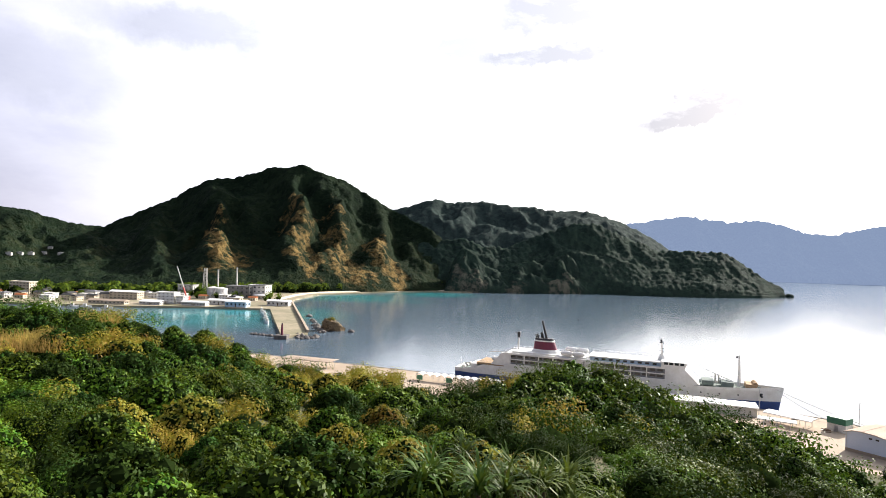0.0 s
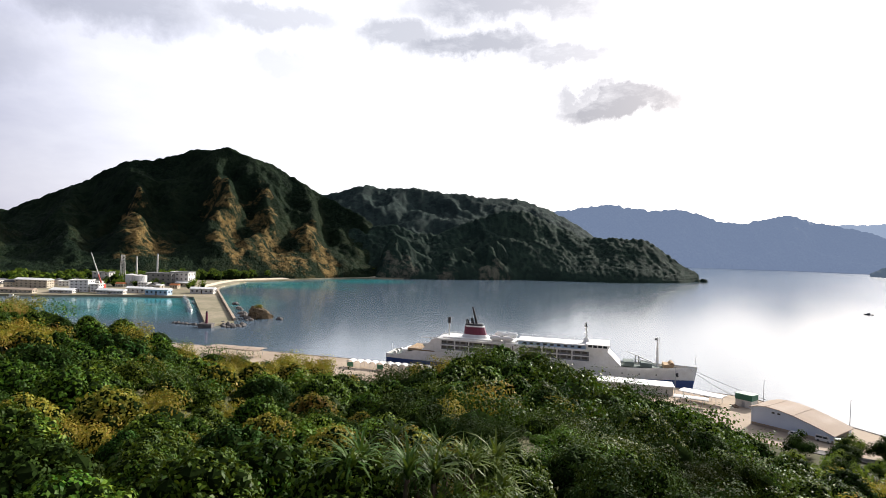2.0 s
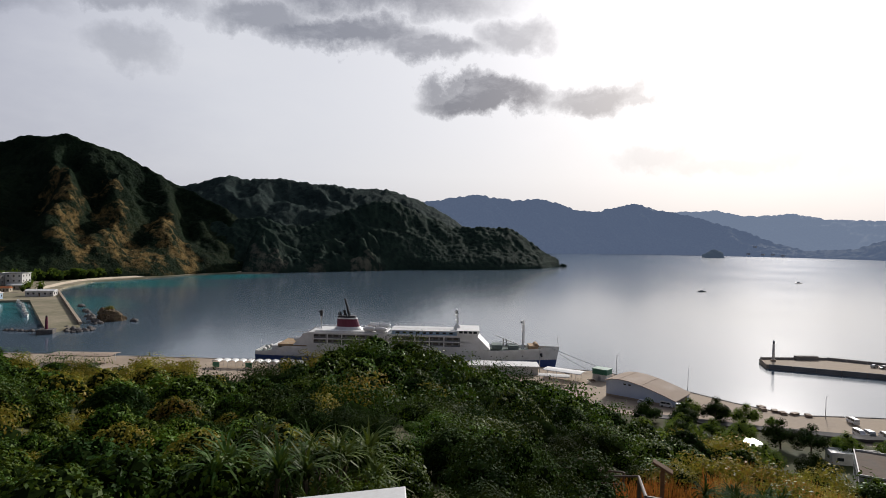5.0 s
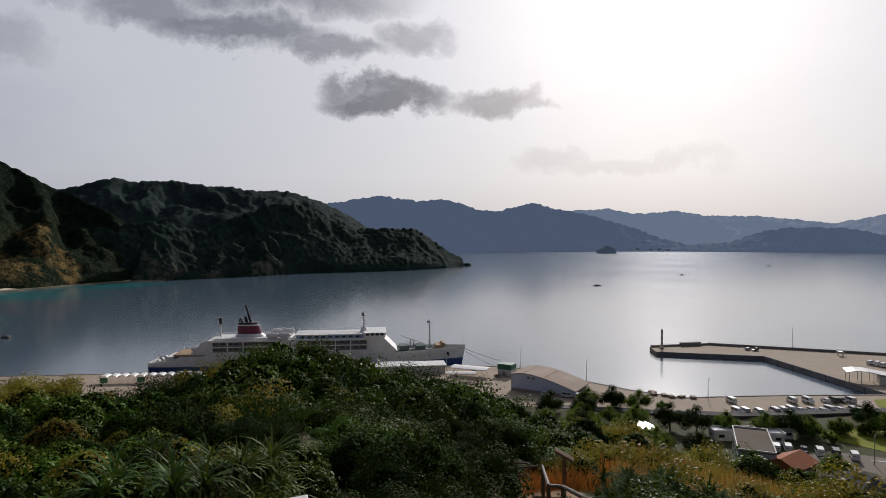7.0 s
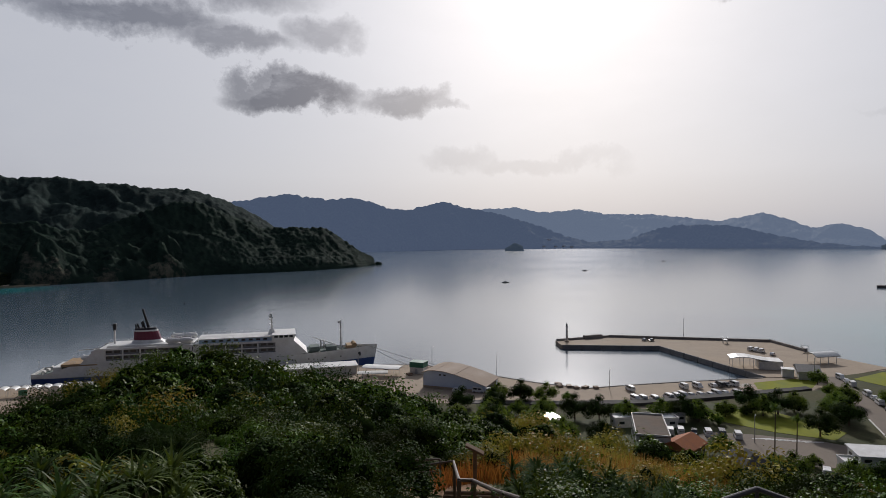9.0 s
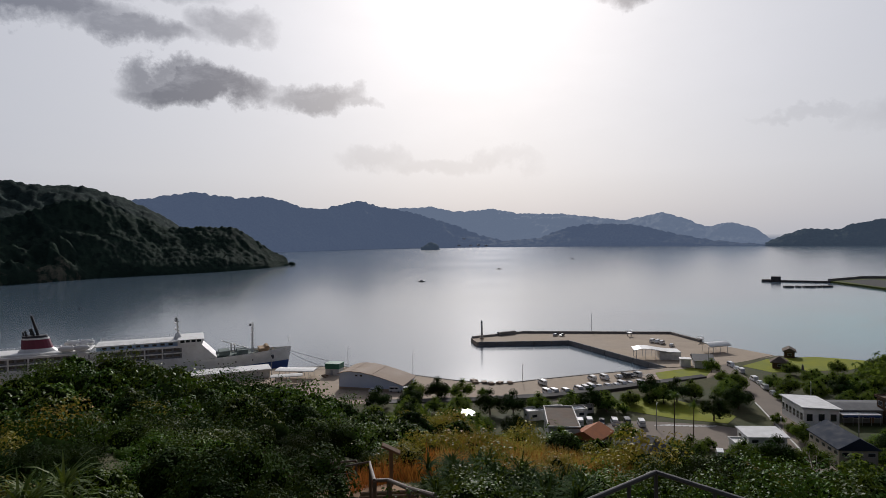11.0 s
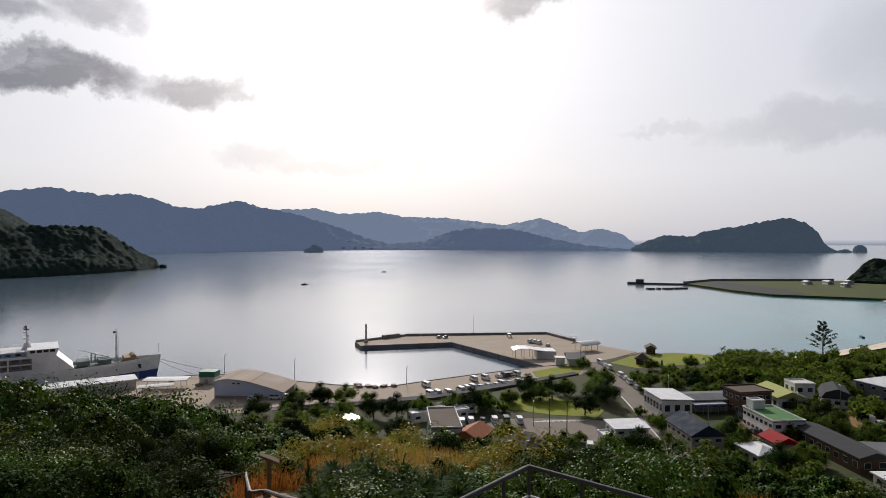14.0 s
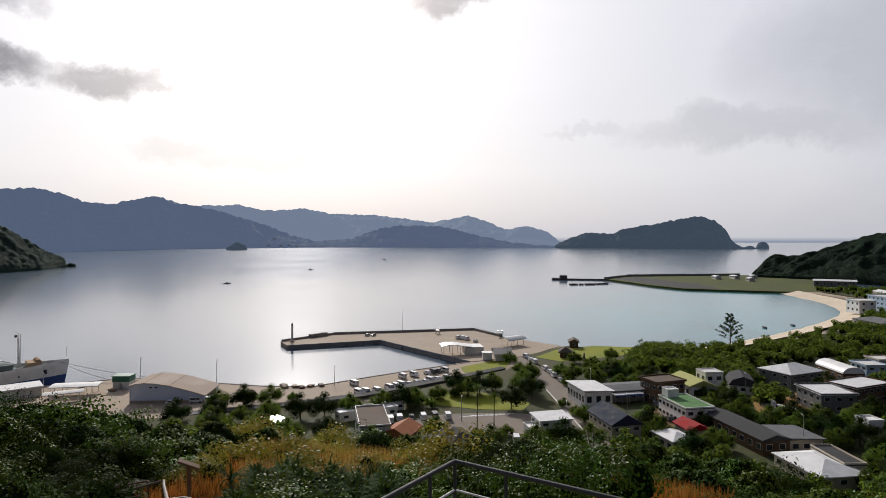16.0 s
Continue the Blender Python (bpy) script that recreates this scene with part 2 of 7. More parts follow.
M["leaf"] = leafy("shrub_leaf", [(0.018, 0.046, 0.005), (0.040, 0.090, 0.006), (0.080, 0.140, 0.009), (0.175, 0.200, 0.020)])
M["leaf_dark"] = leafy("dark_leaf", [(0.010, 0.026, 0.006), (0.021, 0.048, 0.007), (0.038, 0.074, 0.010)], 0.65, 0.05, spec=0.03)
M["leaf_yellow"] = leafy("yellowing_leaf", [(0.07, 0.088, 0.012), (0.15, 0.150, 0.020), (0.23, 0.170, 0.024), (0.21, 0.095, 0.018)], 0.5, 0.30, tint=(0.30, 0.26, 0.03))
# near-black green: the shade inside leaf crowns, put into the colour
M["crown_shade"] = surface("crown_shade_green", (0.014, 0.024, 0.006), (0.008, 0.014, 0.004), 2.0, 0.95, spec=0.0)
ROCK_RIBS = [(-20.8, 1040, 19), (-20.7, 990, 21), (-20.4, 940, 23), (-19.7, 905, 23), (-19.3, 880, 25), (-19.9, 850, 23), (-20.7, 825, 20),
             (-13.9, 1040, 20), (-13.3, 985, 22), (-12.9, 935, 23), (-12.6, 900, 25), (-12.0, 880, 21),
             (-10.3, 1030, 20), (-9.9, 985, 27), (-9.4, 940, 30), (-8.7, 905, 31), (-7.9, 892, 28), (-6.9, 895, 26), (-6.2, 995, 22), (-5.4, 955, 26), (-4.8, 930, 26), (-3.9, 918, 22)]
M["mount"] = wooded("wooded_mountain", (0.008, 0.018, 0.012), (0.023, 0.040, 0.018), (0.37, 0.25, 0.095), 1.0, None, [(*polar(az, r), w) for az, r, w in ROCK_RIBS])
M["cape"] = wooded("wooded_cape", (0.013, 0.026, 0.022), (0.027, 0.044, 0.031), (0.30, 0.26, 0.19), 0.5, None, [(*polar(az, r), w) for az, r, w in [(1.6, 952, 20), (3.0, 958, 14), (7.5, 985, 18), (10.6, 1005, 22), (12.2, 1028, 18)]], relief=0.35)
M["headland"] = wooded("dark_wooded_headland", (0.008, 0.017, 0.012), (0.018, 0.032, 0.018), (0.10, 0.09, 0.05), 0.0, relief=0.6)
# bluer and paler than the mountain: haze put into the base colour
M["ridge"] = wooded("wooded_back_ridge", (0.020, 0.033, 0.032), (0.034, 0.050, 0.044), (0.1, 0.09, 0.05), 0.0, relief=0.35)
# these three glow faintly blue: distance haze put in as emission
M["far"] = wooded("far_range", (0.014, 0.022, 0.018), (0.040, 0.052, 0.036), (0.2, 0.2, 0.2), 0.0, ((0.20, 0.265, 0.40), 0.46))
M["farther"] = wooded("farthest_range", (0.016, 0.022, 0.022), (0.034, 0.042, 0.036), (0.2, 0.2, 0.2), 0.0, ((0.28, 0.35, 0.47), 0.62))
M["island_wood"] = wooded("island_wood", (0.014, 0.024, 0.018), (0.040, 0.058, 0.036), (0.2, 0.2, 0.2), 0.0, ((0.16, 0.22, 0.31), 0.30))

m, n = material("sea_water")
pos = n.add("ShaderNodeNewGeometry").outputs["Position"]
gust = n.noise(0.006, 4, 0.6, pos)
ripple, swell = n.noise(0.9, 3, 0.6, pos), n.noise(0.12, 3, 0.5, pos)
shallow = None
for x, y, r in [(-200, 500, 120), (-175, 545, 100), (-105, 770, 95), (-20, 880, 80), (480, 60, 190), (610, 60, 170), (650, 40, 130), (560, 0, 120), (440, 20, 100)]:
    dist = n.add("ShaderNodeVectorMath", {0: pos, 1: (x, y, 0)}, operation="DISTANCE").outputs["Value"]
    s = n.span(n.math("ADD", dist, n.math("MULTIPLY", n.math("SUBTRACT", gust, 0.5), 160.0)), r, r * 0.25)
    shallow = s if shallow is None else n.math("MAXIMUM", shallow, s)
col = n.mix(shallow, (0.085, 0.125, 0.165, 1), (0.03, 0.22, 0.24, 1))
col = n.mix(n.math("MULTIPLY", n.span(n.noise(0.03, 4, 0.6, pos), 0.5, 0.62), n.math("MULTIPLY", shallow, 0.5)), col, (0.02, 0.05, 0.04, 1))
h = n.math("ADD", n.math("MULTIPLY", ripple, 0.12), n.math("MULTIPLY", swell, 0.35))
bm = n.add("ShaderNodeBump", {"Strength": n.span(gust, 0.35, 0.65, 0.08, 0.11), "Distance": 1.0, "Height": h})
p = n.add("ShaderNodeBsdfPrincipled", {"Base Color": col, "Roughness": n.span(gust, 0.3, 0.7, 0.135, 0.15), "Normal": bm.outputs[0], "IOR": 1.75})
n.add("ShaderNodeOutputMaterial", {0: p.outputs[0]})
M["sea"] = m

# ---- mesh helpers ----


def mesh_object(name, verts, faces, mat, parent=None, smooth=False, label="", slots=None):
    me = bpy.data.meshes.new(name)
    me.from_pydata([tuple(v) for v in verts], [], [tuple(f) for f in faces])
    me.materials.append(mat)
    if smooth:
        me.shade_smooth()
    ob = new(name, me)
    if parent:
        ob.parent = parent
    if label:
        tagged(ob, label)
    return ob


def part(name, bm, mat, parent=None, label="", smooth=False):
    """Links a bmesh as one mesh object under a thing or a part."""
    me = bpy.data.meshes.new(name)
    bmesh.ops.recalc_face_normals(bm, faces=bm.faces)
    bm.to_mesh(me)
    bm.free()
    me.materials.append(mat)
    if smooth:
        me.shade_smooth()
    ob = new(name, me)
    if parent:
        ob.parent = parent
    if label:
        tagged(ob, label)
    return ob


def box(bm, x0, y0, z0, x1, y1, z1, bevel=0.0):
    made = bmesh.ops.create_cube(bm, size=1, matrix=Matrix.LocRotScale(((x0 + x1) / 2, (y0 + y1) / 2, (z0 + z1) / 2), None, (abs(x1 - x0), abs(y1 - y0), abs(z1 - z0))))
    if bevel:
        edges = {e for v in made["verts"] for e in v.link_edges}
        bmesh.ops.bevel(bm, geom=list(edges), offset=bevel, segments=1, affect="EDGES")
    return bm


def boxm(*args, bevel=0.0):
    return box(bmesh.new(), *args, bevel=bevel)


def rod(bm, a, b, r, r2=None, seg=8):
    a, b = Vector(a), Vector(b)
    q = (b - a).to_track_quat("Z", "Y").to_matrix().to_4x4()
    bmesh.ops.create_cone(bm, cap_ends=True, segments=seg, radius1=r, radius2=r if r2 is None else r2, depth=(b - a).length, matrix=Matrix.Translation((a + b) / 2) @ q)
    return bm


def prism(bm, outline, z0, z1):
    """A slab from a plan outline."""
    lo = [bm.verts.new((x, y, z0)) for x, y in outline]
    hi = [bm.verts.new((x, y, z1)) for x, y in outline]
    bm.faces.new(hi), bm.faces.new(lo[::-1])
    for i in range(len(lo)):
        j = (i + 1) % len(lo)
        bm.faces.new((lo[i], lo[j], hi[j], hi[i]))
    return bm


def extrude_profile(bm, profile, y0, y1):
    """A solid from an outline in the xz plane, from y0 to y1."""
    a = [bm.verts.new((x, y0, z)) for x, z in profile]
    b = [bm.verts.new((x, y1, z)) for x, z in profile]
    bm.faces.new(a), bm.faces.new(b[::-1])
    for i in range(len(a)):
        j = (i + 1) % len(a)
        bm.faces.new((a[i], a[j], b[j], b[i]))
    return bm


def thing(name, x, y, z, rz=0.0, label="", category="", group=""):
    """An empty at the thing's base, to which its parts are parented."""
    ob = new(name)
    ob.matrix_world = pose(x, y, z, 0, 0, rz)
    ob.empty_display_size = 0.2
    return tagged(ob, label, category, group)


def fbm(x, y, z=0.0, octaves=5):
    return noise.fractal(Vector((x, y, z)), 1.0, 2.0, octaves)


# ---- sea ----
rings = [0, 60, 140, 300, 600, 1200, 2400, 4000, 9000]
verts, faces = [(0, 0, 0)], []
SEG = 96
for r in rings[1:]:
    verts += [(r * math.sin(2 * math.pi * i / SEG), r * math.cos(2 * math.pi * i / SEG), 0) for i in range(SEG)]
for i in range(SEG):
    faces.append((0, 1 + (i + 1) % SEG, 1 + i))
for k in range(len(rings) - 2):
    for i in range(SEG):
        a, b = 1 + k * SEG + i, 1 + k * SEG + (i + 1) % SEG
        faces.append((a, b, b + SEG, a + SEG))
tagged(mesh_object("water", verts, faces, M["sea"]), "calm silvery bay water turning turquoise in the shallows", "water", kind="structure")

# ---- mountains round the bay ----


def table(pairs):
    xs, ys = [p[0] for p in pairs], [p[1] for p in pairs]
    return lambda a: float(np.interp(a, xs, ys))


def crowns(x, y, cell):
    """Rounded tree tops, 0 to 1, one to each cell of a loose grid."""
    d = noise.voronoi(Vector((x / cell, y / cell, 0.3)))[0][0]
    return max(0.0, 1 - (d / 0.8) ** 2)


def mountain(name, mat, az0, az1, step, shore, crest, height, rough, label, category="mountain", nr=30, gully=0.3, jag=3.0, seed=0.0, power=0.75, ribs=(), octaves=4, relief=1.0, tree=9.0, tall=3.2):
    """A ridge seen across the bay: it rises from the shore to a crest with gullies, ribs and tree tops, and falls away behind."""
    verts, faces = [], []
    azs = np.arange(az0, az1 + step / 2, step)
    us = list(np.linspace(0, 1, nr)) + [1.12, 1.35, 1.8]
    for az in azs:
        r0, r1 = shore(az), crest(az)
        x1, y1 = polar(az, r1)
        top = EYE + r1 * math.tan(radians(height(az))) + jag * fbm(x1 / 30, y1 / 30, seed) - 0.4 * tall
        x0, y0 = polar(az, r0)
        r0 += 12 * fbm(x0 / 90, y0 / 90, seed + 3, 2) * min(1, (r1 - r0) / 80)
        for u in us:
            x, y = polar(az, r0 + (r1 - r0) * u)
            if u <= 1:
                w = math.sin(math.pi * min(1, u)) ** 0.8
                rib = 1 - 2 * abs(fbm(x / rough, y / rough, seed + 7, octaves))
                crag = 1 - 2 * abs(fbm(x / rough * 3.1 + 5, y / rough * 3.1, seed + 2, 3))
                z = top * (u ** power) * (1 + gully * (rib - 0.95) * w) + relief * w * (9 * fbm(x / 45, y / 45, seed, 5) + 4 * (crag - 0.6) + 2.0 * fbm(x / 10, y / 10, seed, 3))
                if ribs:
                    bent = az + 1.7 * fbm(x / 110, y / 110, seed + 11, 3)
                    spur = max(math.exp(-((bent - a) / (1.5 if bent < a else 1.1)) ** 2) for a in ribs)
                    z *= 1 - (0.40 + 0.25 * fbm(x / 60, y / 60, seed + 5, 2)) * (1 - spur) * w
                z += tall * crowns(x, y, tree) * min(1.0, u * 12)
                if u == 0:
                    z = -4.0
                elif u < 0.06:
                    z = max(z, min(top * 0.4, 5.0))
            else:
                z = top * (1 - (u - 1) * 0.9)
            verts.append((x, y, max(z, -4.0)))
    k = len(us)
    for i in range(len(azs) - 1):
        for j in range(k - 1):
            a = i * k + j
            faces.append((a, a + 1, a + k + 1, a + k))
    return tagged(mesh_object(name, verts, faces, mat, smooth=True), label, category, kind="structure")


mountain("mountain", M["mount"], -62, 4, 0.14, table([(-62, 860), (-36, 800), (-20, 790), (-12, 830), (-7, 870), (-2, 935), (4, 985)]),
         table([(-62, 1400), (-36, 1350), (-29, 1300), (-21, 1200), (-13, 1130), (-5, 1120), (0, 1080), (4, 1020)]),
         table([(-62, 3.0), (-45, 2.4), (-35.9, 2.46), (-34.3, 2.24), (-32.3, 1.67), (-30.3, 1.24), (-29, 1.22), (-28.2, 1.73), (-26.7, 2.47), (-24.2, 3.73), (-22.2, 5.08), (-20.9, 5.77), (-19.3, 5.99), (-17.4, 6.53), (-15.9, 7.18), (-14.2, 7.4), (-13, 7.64), (-11.9, 7.05), (-9.4, 6.43), (-7.3, 5.24), (-5.1, 4.1), (-1.5, 2.3), (1.5, 0.3), (4, -2.8)]),
         125.0, "steep wooded mountain with bare ochre rock ribs beside the bay", gully=0.26, nr=100, seed=1.3, power=0.85, ribs=(-41, -35.5, -30, -25, -20.5, -13.6, -9.8, -5.6, -1.5), octaves=4, jag=2.0, relief=0.75)
mountain("cape", M["cape"], -5, 29.3, 0.13, table([(-5, 985), (3.6, 990), (11, 1050), (14, 1075), (17, 1082), (20.2, 1105), (23.8, 1148), (27.5, 1238), (28.8, 1316), (29.2, 1330)]),
         table([(-5, 1060), (4, 1085), (11, 1165), (17, 1225), (22, 1260), (26, 1310), (29.2, 1350)]),
         table([(-5, 0.2), (-1, 1.1), (1.8, 1.5), (3.9, 0.8), (5.5, 0.75), (7.1, 1.33), (8.9, 2.12), (12.0, 3.2), (13.6, 3.28), (15.8, 2.47), (17.0, 1.85), (18.2, 1.58), (18.9, 1.05), (21.1, 0.95), (24.4, 1.08), (25.2, 0.6), (26.6, -0.33), (27.9, -1.2), (28.8, -1.58), (29.05, -1.85), (29.3, -2.9)]),
         95.0, "dark wooded cape ending in a low cliff above the water", gully=0.16, nr=50, jag=1.0, seed=4.1, power=0.8, relief=0.22, tree=8.0, tall=5.0)
mountain("shore_spur", M["cape"], 0.2, 14.4, 0.12, table([(0.2, 950), (3.6, 957), (11, 1028), (14.4, 1075)]), table([(0.2, 985), (3.6, 995), (11, 1072), (14.4, 1110)]),
         table([(0.2, -3.0), (0.9, -0.6), (1.8, 0.7), (2.8, 0.2), (4.0, -1.0), (5.5, -1.5), (7.0, -0.7), (8.2, -0.3), (9.3, -0.8), (10.4, 0.0), (11.4, 0.5), (12.2, -0.3), (13, -1.9), (14.4, -3.2)]),
         40.0, "low wooded spurs with small cliffs at the water's edge", gully=0.4, nr=34, jag=1.5, seed=21.0, power=0.55, relief=0.7, tree=8.0)
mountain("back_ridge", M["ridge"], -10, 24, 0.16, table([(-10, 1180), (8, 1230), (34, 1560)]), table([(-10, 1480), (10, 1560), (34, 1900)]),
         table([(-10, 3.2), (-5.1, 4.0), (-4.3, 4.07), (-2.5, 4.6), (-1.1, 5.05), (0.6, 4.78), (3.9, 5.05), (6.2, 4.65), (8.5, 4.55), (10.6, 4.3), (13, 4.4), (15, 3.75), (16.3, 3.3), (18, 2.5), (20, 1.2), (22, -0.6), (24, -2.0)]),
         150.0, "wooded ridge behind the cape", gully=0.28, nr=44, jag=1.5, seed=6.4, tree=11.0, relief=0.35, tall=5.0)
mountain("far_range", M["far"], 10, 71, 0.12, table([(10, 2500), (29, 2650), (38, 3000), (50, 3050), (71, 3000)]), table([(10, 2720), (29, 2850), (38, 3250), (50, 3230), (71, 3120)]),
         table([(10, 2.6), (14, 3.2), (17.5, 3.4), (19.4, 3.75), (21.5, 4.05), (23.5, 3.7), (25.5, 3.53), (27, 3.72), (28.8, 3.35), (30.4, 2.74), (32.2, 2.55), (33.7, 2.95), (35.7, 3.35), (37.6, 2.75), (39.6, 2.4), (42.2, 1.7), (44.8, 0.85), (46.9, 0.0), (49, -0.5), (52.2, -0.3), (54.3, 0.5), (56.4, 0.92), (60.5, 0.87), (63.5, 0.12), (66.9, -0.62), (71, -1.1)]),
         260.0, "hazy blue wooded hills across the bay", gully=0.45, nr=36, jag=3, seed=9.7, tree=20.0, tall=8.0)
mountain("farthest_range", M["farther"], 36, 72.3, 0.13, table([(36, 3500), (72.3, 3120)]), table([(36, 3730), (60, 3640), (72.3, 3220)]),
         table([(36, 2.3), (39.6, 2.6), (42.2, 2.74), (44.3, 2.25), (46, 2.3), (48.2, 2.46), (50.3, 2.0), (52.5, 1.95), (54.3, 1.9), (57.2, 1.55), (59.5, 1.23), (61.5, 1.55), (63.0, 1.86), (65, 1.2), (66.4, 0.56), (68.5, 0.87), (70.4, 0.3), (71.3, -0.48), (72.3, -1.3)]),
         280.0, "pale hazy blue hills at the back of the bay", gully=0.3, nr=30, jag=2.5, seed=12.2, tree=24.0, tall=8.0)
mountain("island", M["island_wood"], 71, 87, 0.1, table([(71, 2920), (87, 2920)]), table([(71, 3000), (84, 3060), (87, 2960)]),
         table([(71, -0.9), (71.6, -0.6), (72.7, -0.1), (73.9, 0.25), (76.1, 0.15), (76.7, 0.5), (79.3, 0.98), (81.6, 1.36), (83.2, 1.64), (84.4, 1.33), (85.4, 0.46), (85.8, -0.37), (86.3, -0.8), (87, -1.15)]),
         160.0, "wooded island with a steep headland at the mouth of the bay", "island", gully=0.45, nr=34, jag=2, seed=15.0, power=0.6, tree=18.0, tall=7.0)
mountain("right_hill", M["headland"], 87.2, 150, 0.15, table([(87.2, 930), (92, 900), (110, 760), (150, 600)]), table([(87.2, 960), (89, 1000), (96, 1010), (110, 980), (150, 900)]),
         table([(87.2, -3.4), (88.2, -2.24), (89, -1.5), (90, -1.68), (91.8, -1.3), (93.3, -0.7), (95.1, -0.06), (96.5, 0.26), (110, 3.0), (150, 5.0)]),
         110.0, "dark wooded headland behind the beach", nr=40, gully=0.3, seed=18.0, power=0.6, jag=1.5)


def rock_island(name, az, r, w, h, mat, label, seed):
    bm = bmesh.new()
    bmesh.ops.create_icosphere(bm, subdivisions=4, radius=1.0)
    for v in bm.verts:
        k = 1 + 0.22 * fbm(v.co.x * 1.6, v.co.y * 1.6, v.co.z * 1.6 + seed)
        v.co = Vector((v.co.x * w * k, v.co.y * w * k, max(-0.15, v.co.z) ** 1.0 * h * k if v.co.z > 0 else v.co.z * h))
    ob = part(name, bm, mat, smooth=True)
    ob.location = (*polar(az, r), 0)
    return tagged(ob, label, "island", kind="structure")


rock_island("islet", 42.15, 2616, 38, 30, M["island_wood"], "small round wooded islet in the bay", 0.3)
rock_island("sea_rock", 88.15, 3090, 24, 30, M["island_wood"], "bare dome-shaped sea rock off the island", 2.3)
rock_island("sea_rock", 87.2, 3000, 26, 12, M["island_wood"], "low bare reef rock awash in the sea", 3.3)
rock_island("sea_rock", 29.45, 1345, 9, 7, M["cape"], "low dark rock off the cape", 5.3)

# ---- near hill ----
# azimuth: depression of the canopy line, distance of the brow
brow_drop = table([(-180, 2.0), (-60, 3.6), (-36, 4.9), (-28, 6.1), (-19.5, 8.0), (-15.5, 10.0), (-8.6, 10.8), (-4, 10.8), (-1.8, 12.0), (2.5, 12.2), (5, 11.3), (8, 10.5), (11, 10.0), (14.2, 9.7), (17, 10.4), (21, 11.9), (24.7, 12.7), (28.4, 13.2), (33, 14.6), (35.6, 16.0), (43, 16.5), (50, 17.4), (60, 18.8), (82, 18.9), (95, 19.4), (115, 18.0), (150, 6.0), (180, 2.0)])
brow_far = table([(-180, 60), (-60, 120), (-36, 112), (-20, 84), (-8, 80), (14, 78), (25, 66), (34, 56), (50, 52), (60, 50), (95, 50), (120, 50), (180, 60)])
near_drop = table([(-180, 8), (-60, 20), (0, 24), (40, 26), (95, 26), (120, 20), (180, 8)])


def canopy_z(az, r):
    """Height of the tops of the shrubs on the hill."""
    rs, ds, dn = brow_far(az), brow_drop(az), near_drop(az)
    if r <= rs:
        k = max(0.0, math.log(rs / max(r, 1.0)) / math.log(rs / 6.0))
        return EYE - r * math.tan(radians(ds + (dn - ds) * min(k, 1.15)))
    return EYE - rs * math.tan(radians(ds)) - (r - rs) * (0.55 + 0.006 * (r - rs))


# path, board and railings lie in these clearings: azimuth range, distance range
CLEARINGS = [(33.5, 42.5, 5.0, 25.5), (26, 36, 18.5, 26.5), (50, 84, 0, 9.6), (73, 86, 10.5, 24.0)]


def in_clearing(az, r):
    return any(a <= az <= b and c <= r <= d for a, b, c, d in CLEARINGS)


def clear_ground(az, r):
    """1 on the path and its dry grass, 0 elsewhere."""
    k = 0.0
    for a, b, c, d in CLEARINGS:
        u = max(a - az, az - b, 0) * r / 57.3
        v = max(c - r, r - d, 0)
        k = max(k, 1 - min(1, math.hypot(u, v) / 2.0))
    return k


def path_drop(az, r):
    """The footpath dips below the shrubs where it leaves to the far side."""
    return float(np.interp(az, [26, 29, 33, 36.7, 38.5], [1.7, 1.45, 0.95, 0.3, 0.0])) if r > 18.5 and az > 24 else 0.0


def hill_z(x, y):
    r, az = math.hypot(x, y), math.degrees(math.atan2(x, y))
    z = canopy_z(az, r) - 1.5 + 0.5 * fbm(x / 9, y / 9, 0.5, 3)
    k = clear_ground(az, r)
    z += k * (canopy_z(az, r) - z - 0.9 - path_drop(az, r))
    if r < 6:
        z = (z * r + 56.3 * (6 - r)) / 6
    return max(z, 0.5)


verts, faces = [], []
radii = [0.0] + list(np.geomspace(1.0, 230, 70))
NA = 240
for r in radii:
    for i in range(NA):
        x, y = polar(-180 + 360 * i / NA, r)
        verts.append((x, y, hill_z(x, y)))
for k in range(len(radii) - 1):
    for i in range(NA):
        a, b = k * NA + i, k * NA + (i + 1) % NA
        faces.append((a, b, b + NA, a + NA))
tagged(mesh_object("hillside", verts, faces, M["earth"], smooth=True), "steep earth hillside under dense shrubs", "hill", kind="structure")

# ---- quays, town ground, pier ----
COAST = [(-330, 395), (-110, 331), (2, 289), (131, 240), (150, 226), (159, 196), (166, 171), (174, 153), (189, 147), (210, 138), (243, 122), (268, 105), (300, 100), (312, 56), (331, 27), (361, 9), (427, -20), (498, -43), (560, -56), (645, -49), (705, -15), (760, -15), (760, -400), (-330, -400)]
tagged(part("ground", prism(bmesh.new(), COAST, -6, 1.9), M["concrete"]), "pale concrete quay and flat harbour ground", "ground", kind="structure")
PIER = [(243, 122), (270, 190), (233, 222), (241, 234), (273, 225), (327, 162), (312, 137), (300, 100), (268, 105)]
tagged(part("pier", prism(bmesh.new(), PIER, -6, 2.1), M["concrete"]), "wide concrete harbour pier with a bent breakwater arm", "pier", kind="structure")
FARTOWN = [(-520, 540), (-293, 549), (-220, 569), (-159, 571), (-101, 392), (-90, 418), (-160, 655), (-166, 700), (-157, 782), (-108, 844), (-34, 926), (60, 960), (60, 1100), (-300, 1000), (-700, 860)]
M["port_ground"] = surface("worn_port_ground", (0.34, 0.29, 0.21), (0.15, 0.145, 0.085), 0.03, 0.95, fine=0.3)
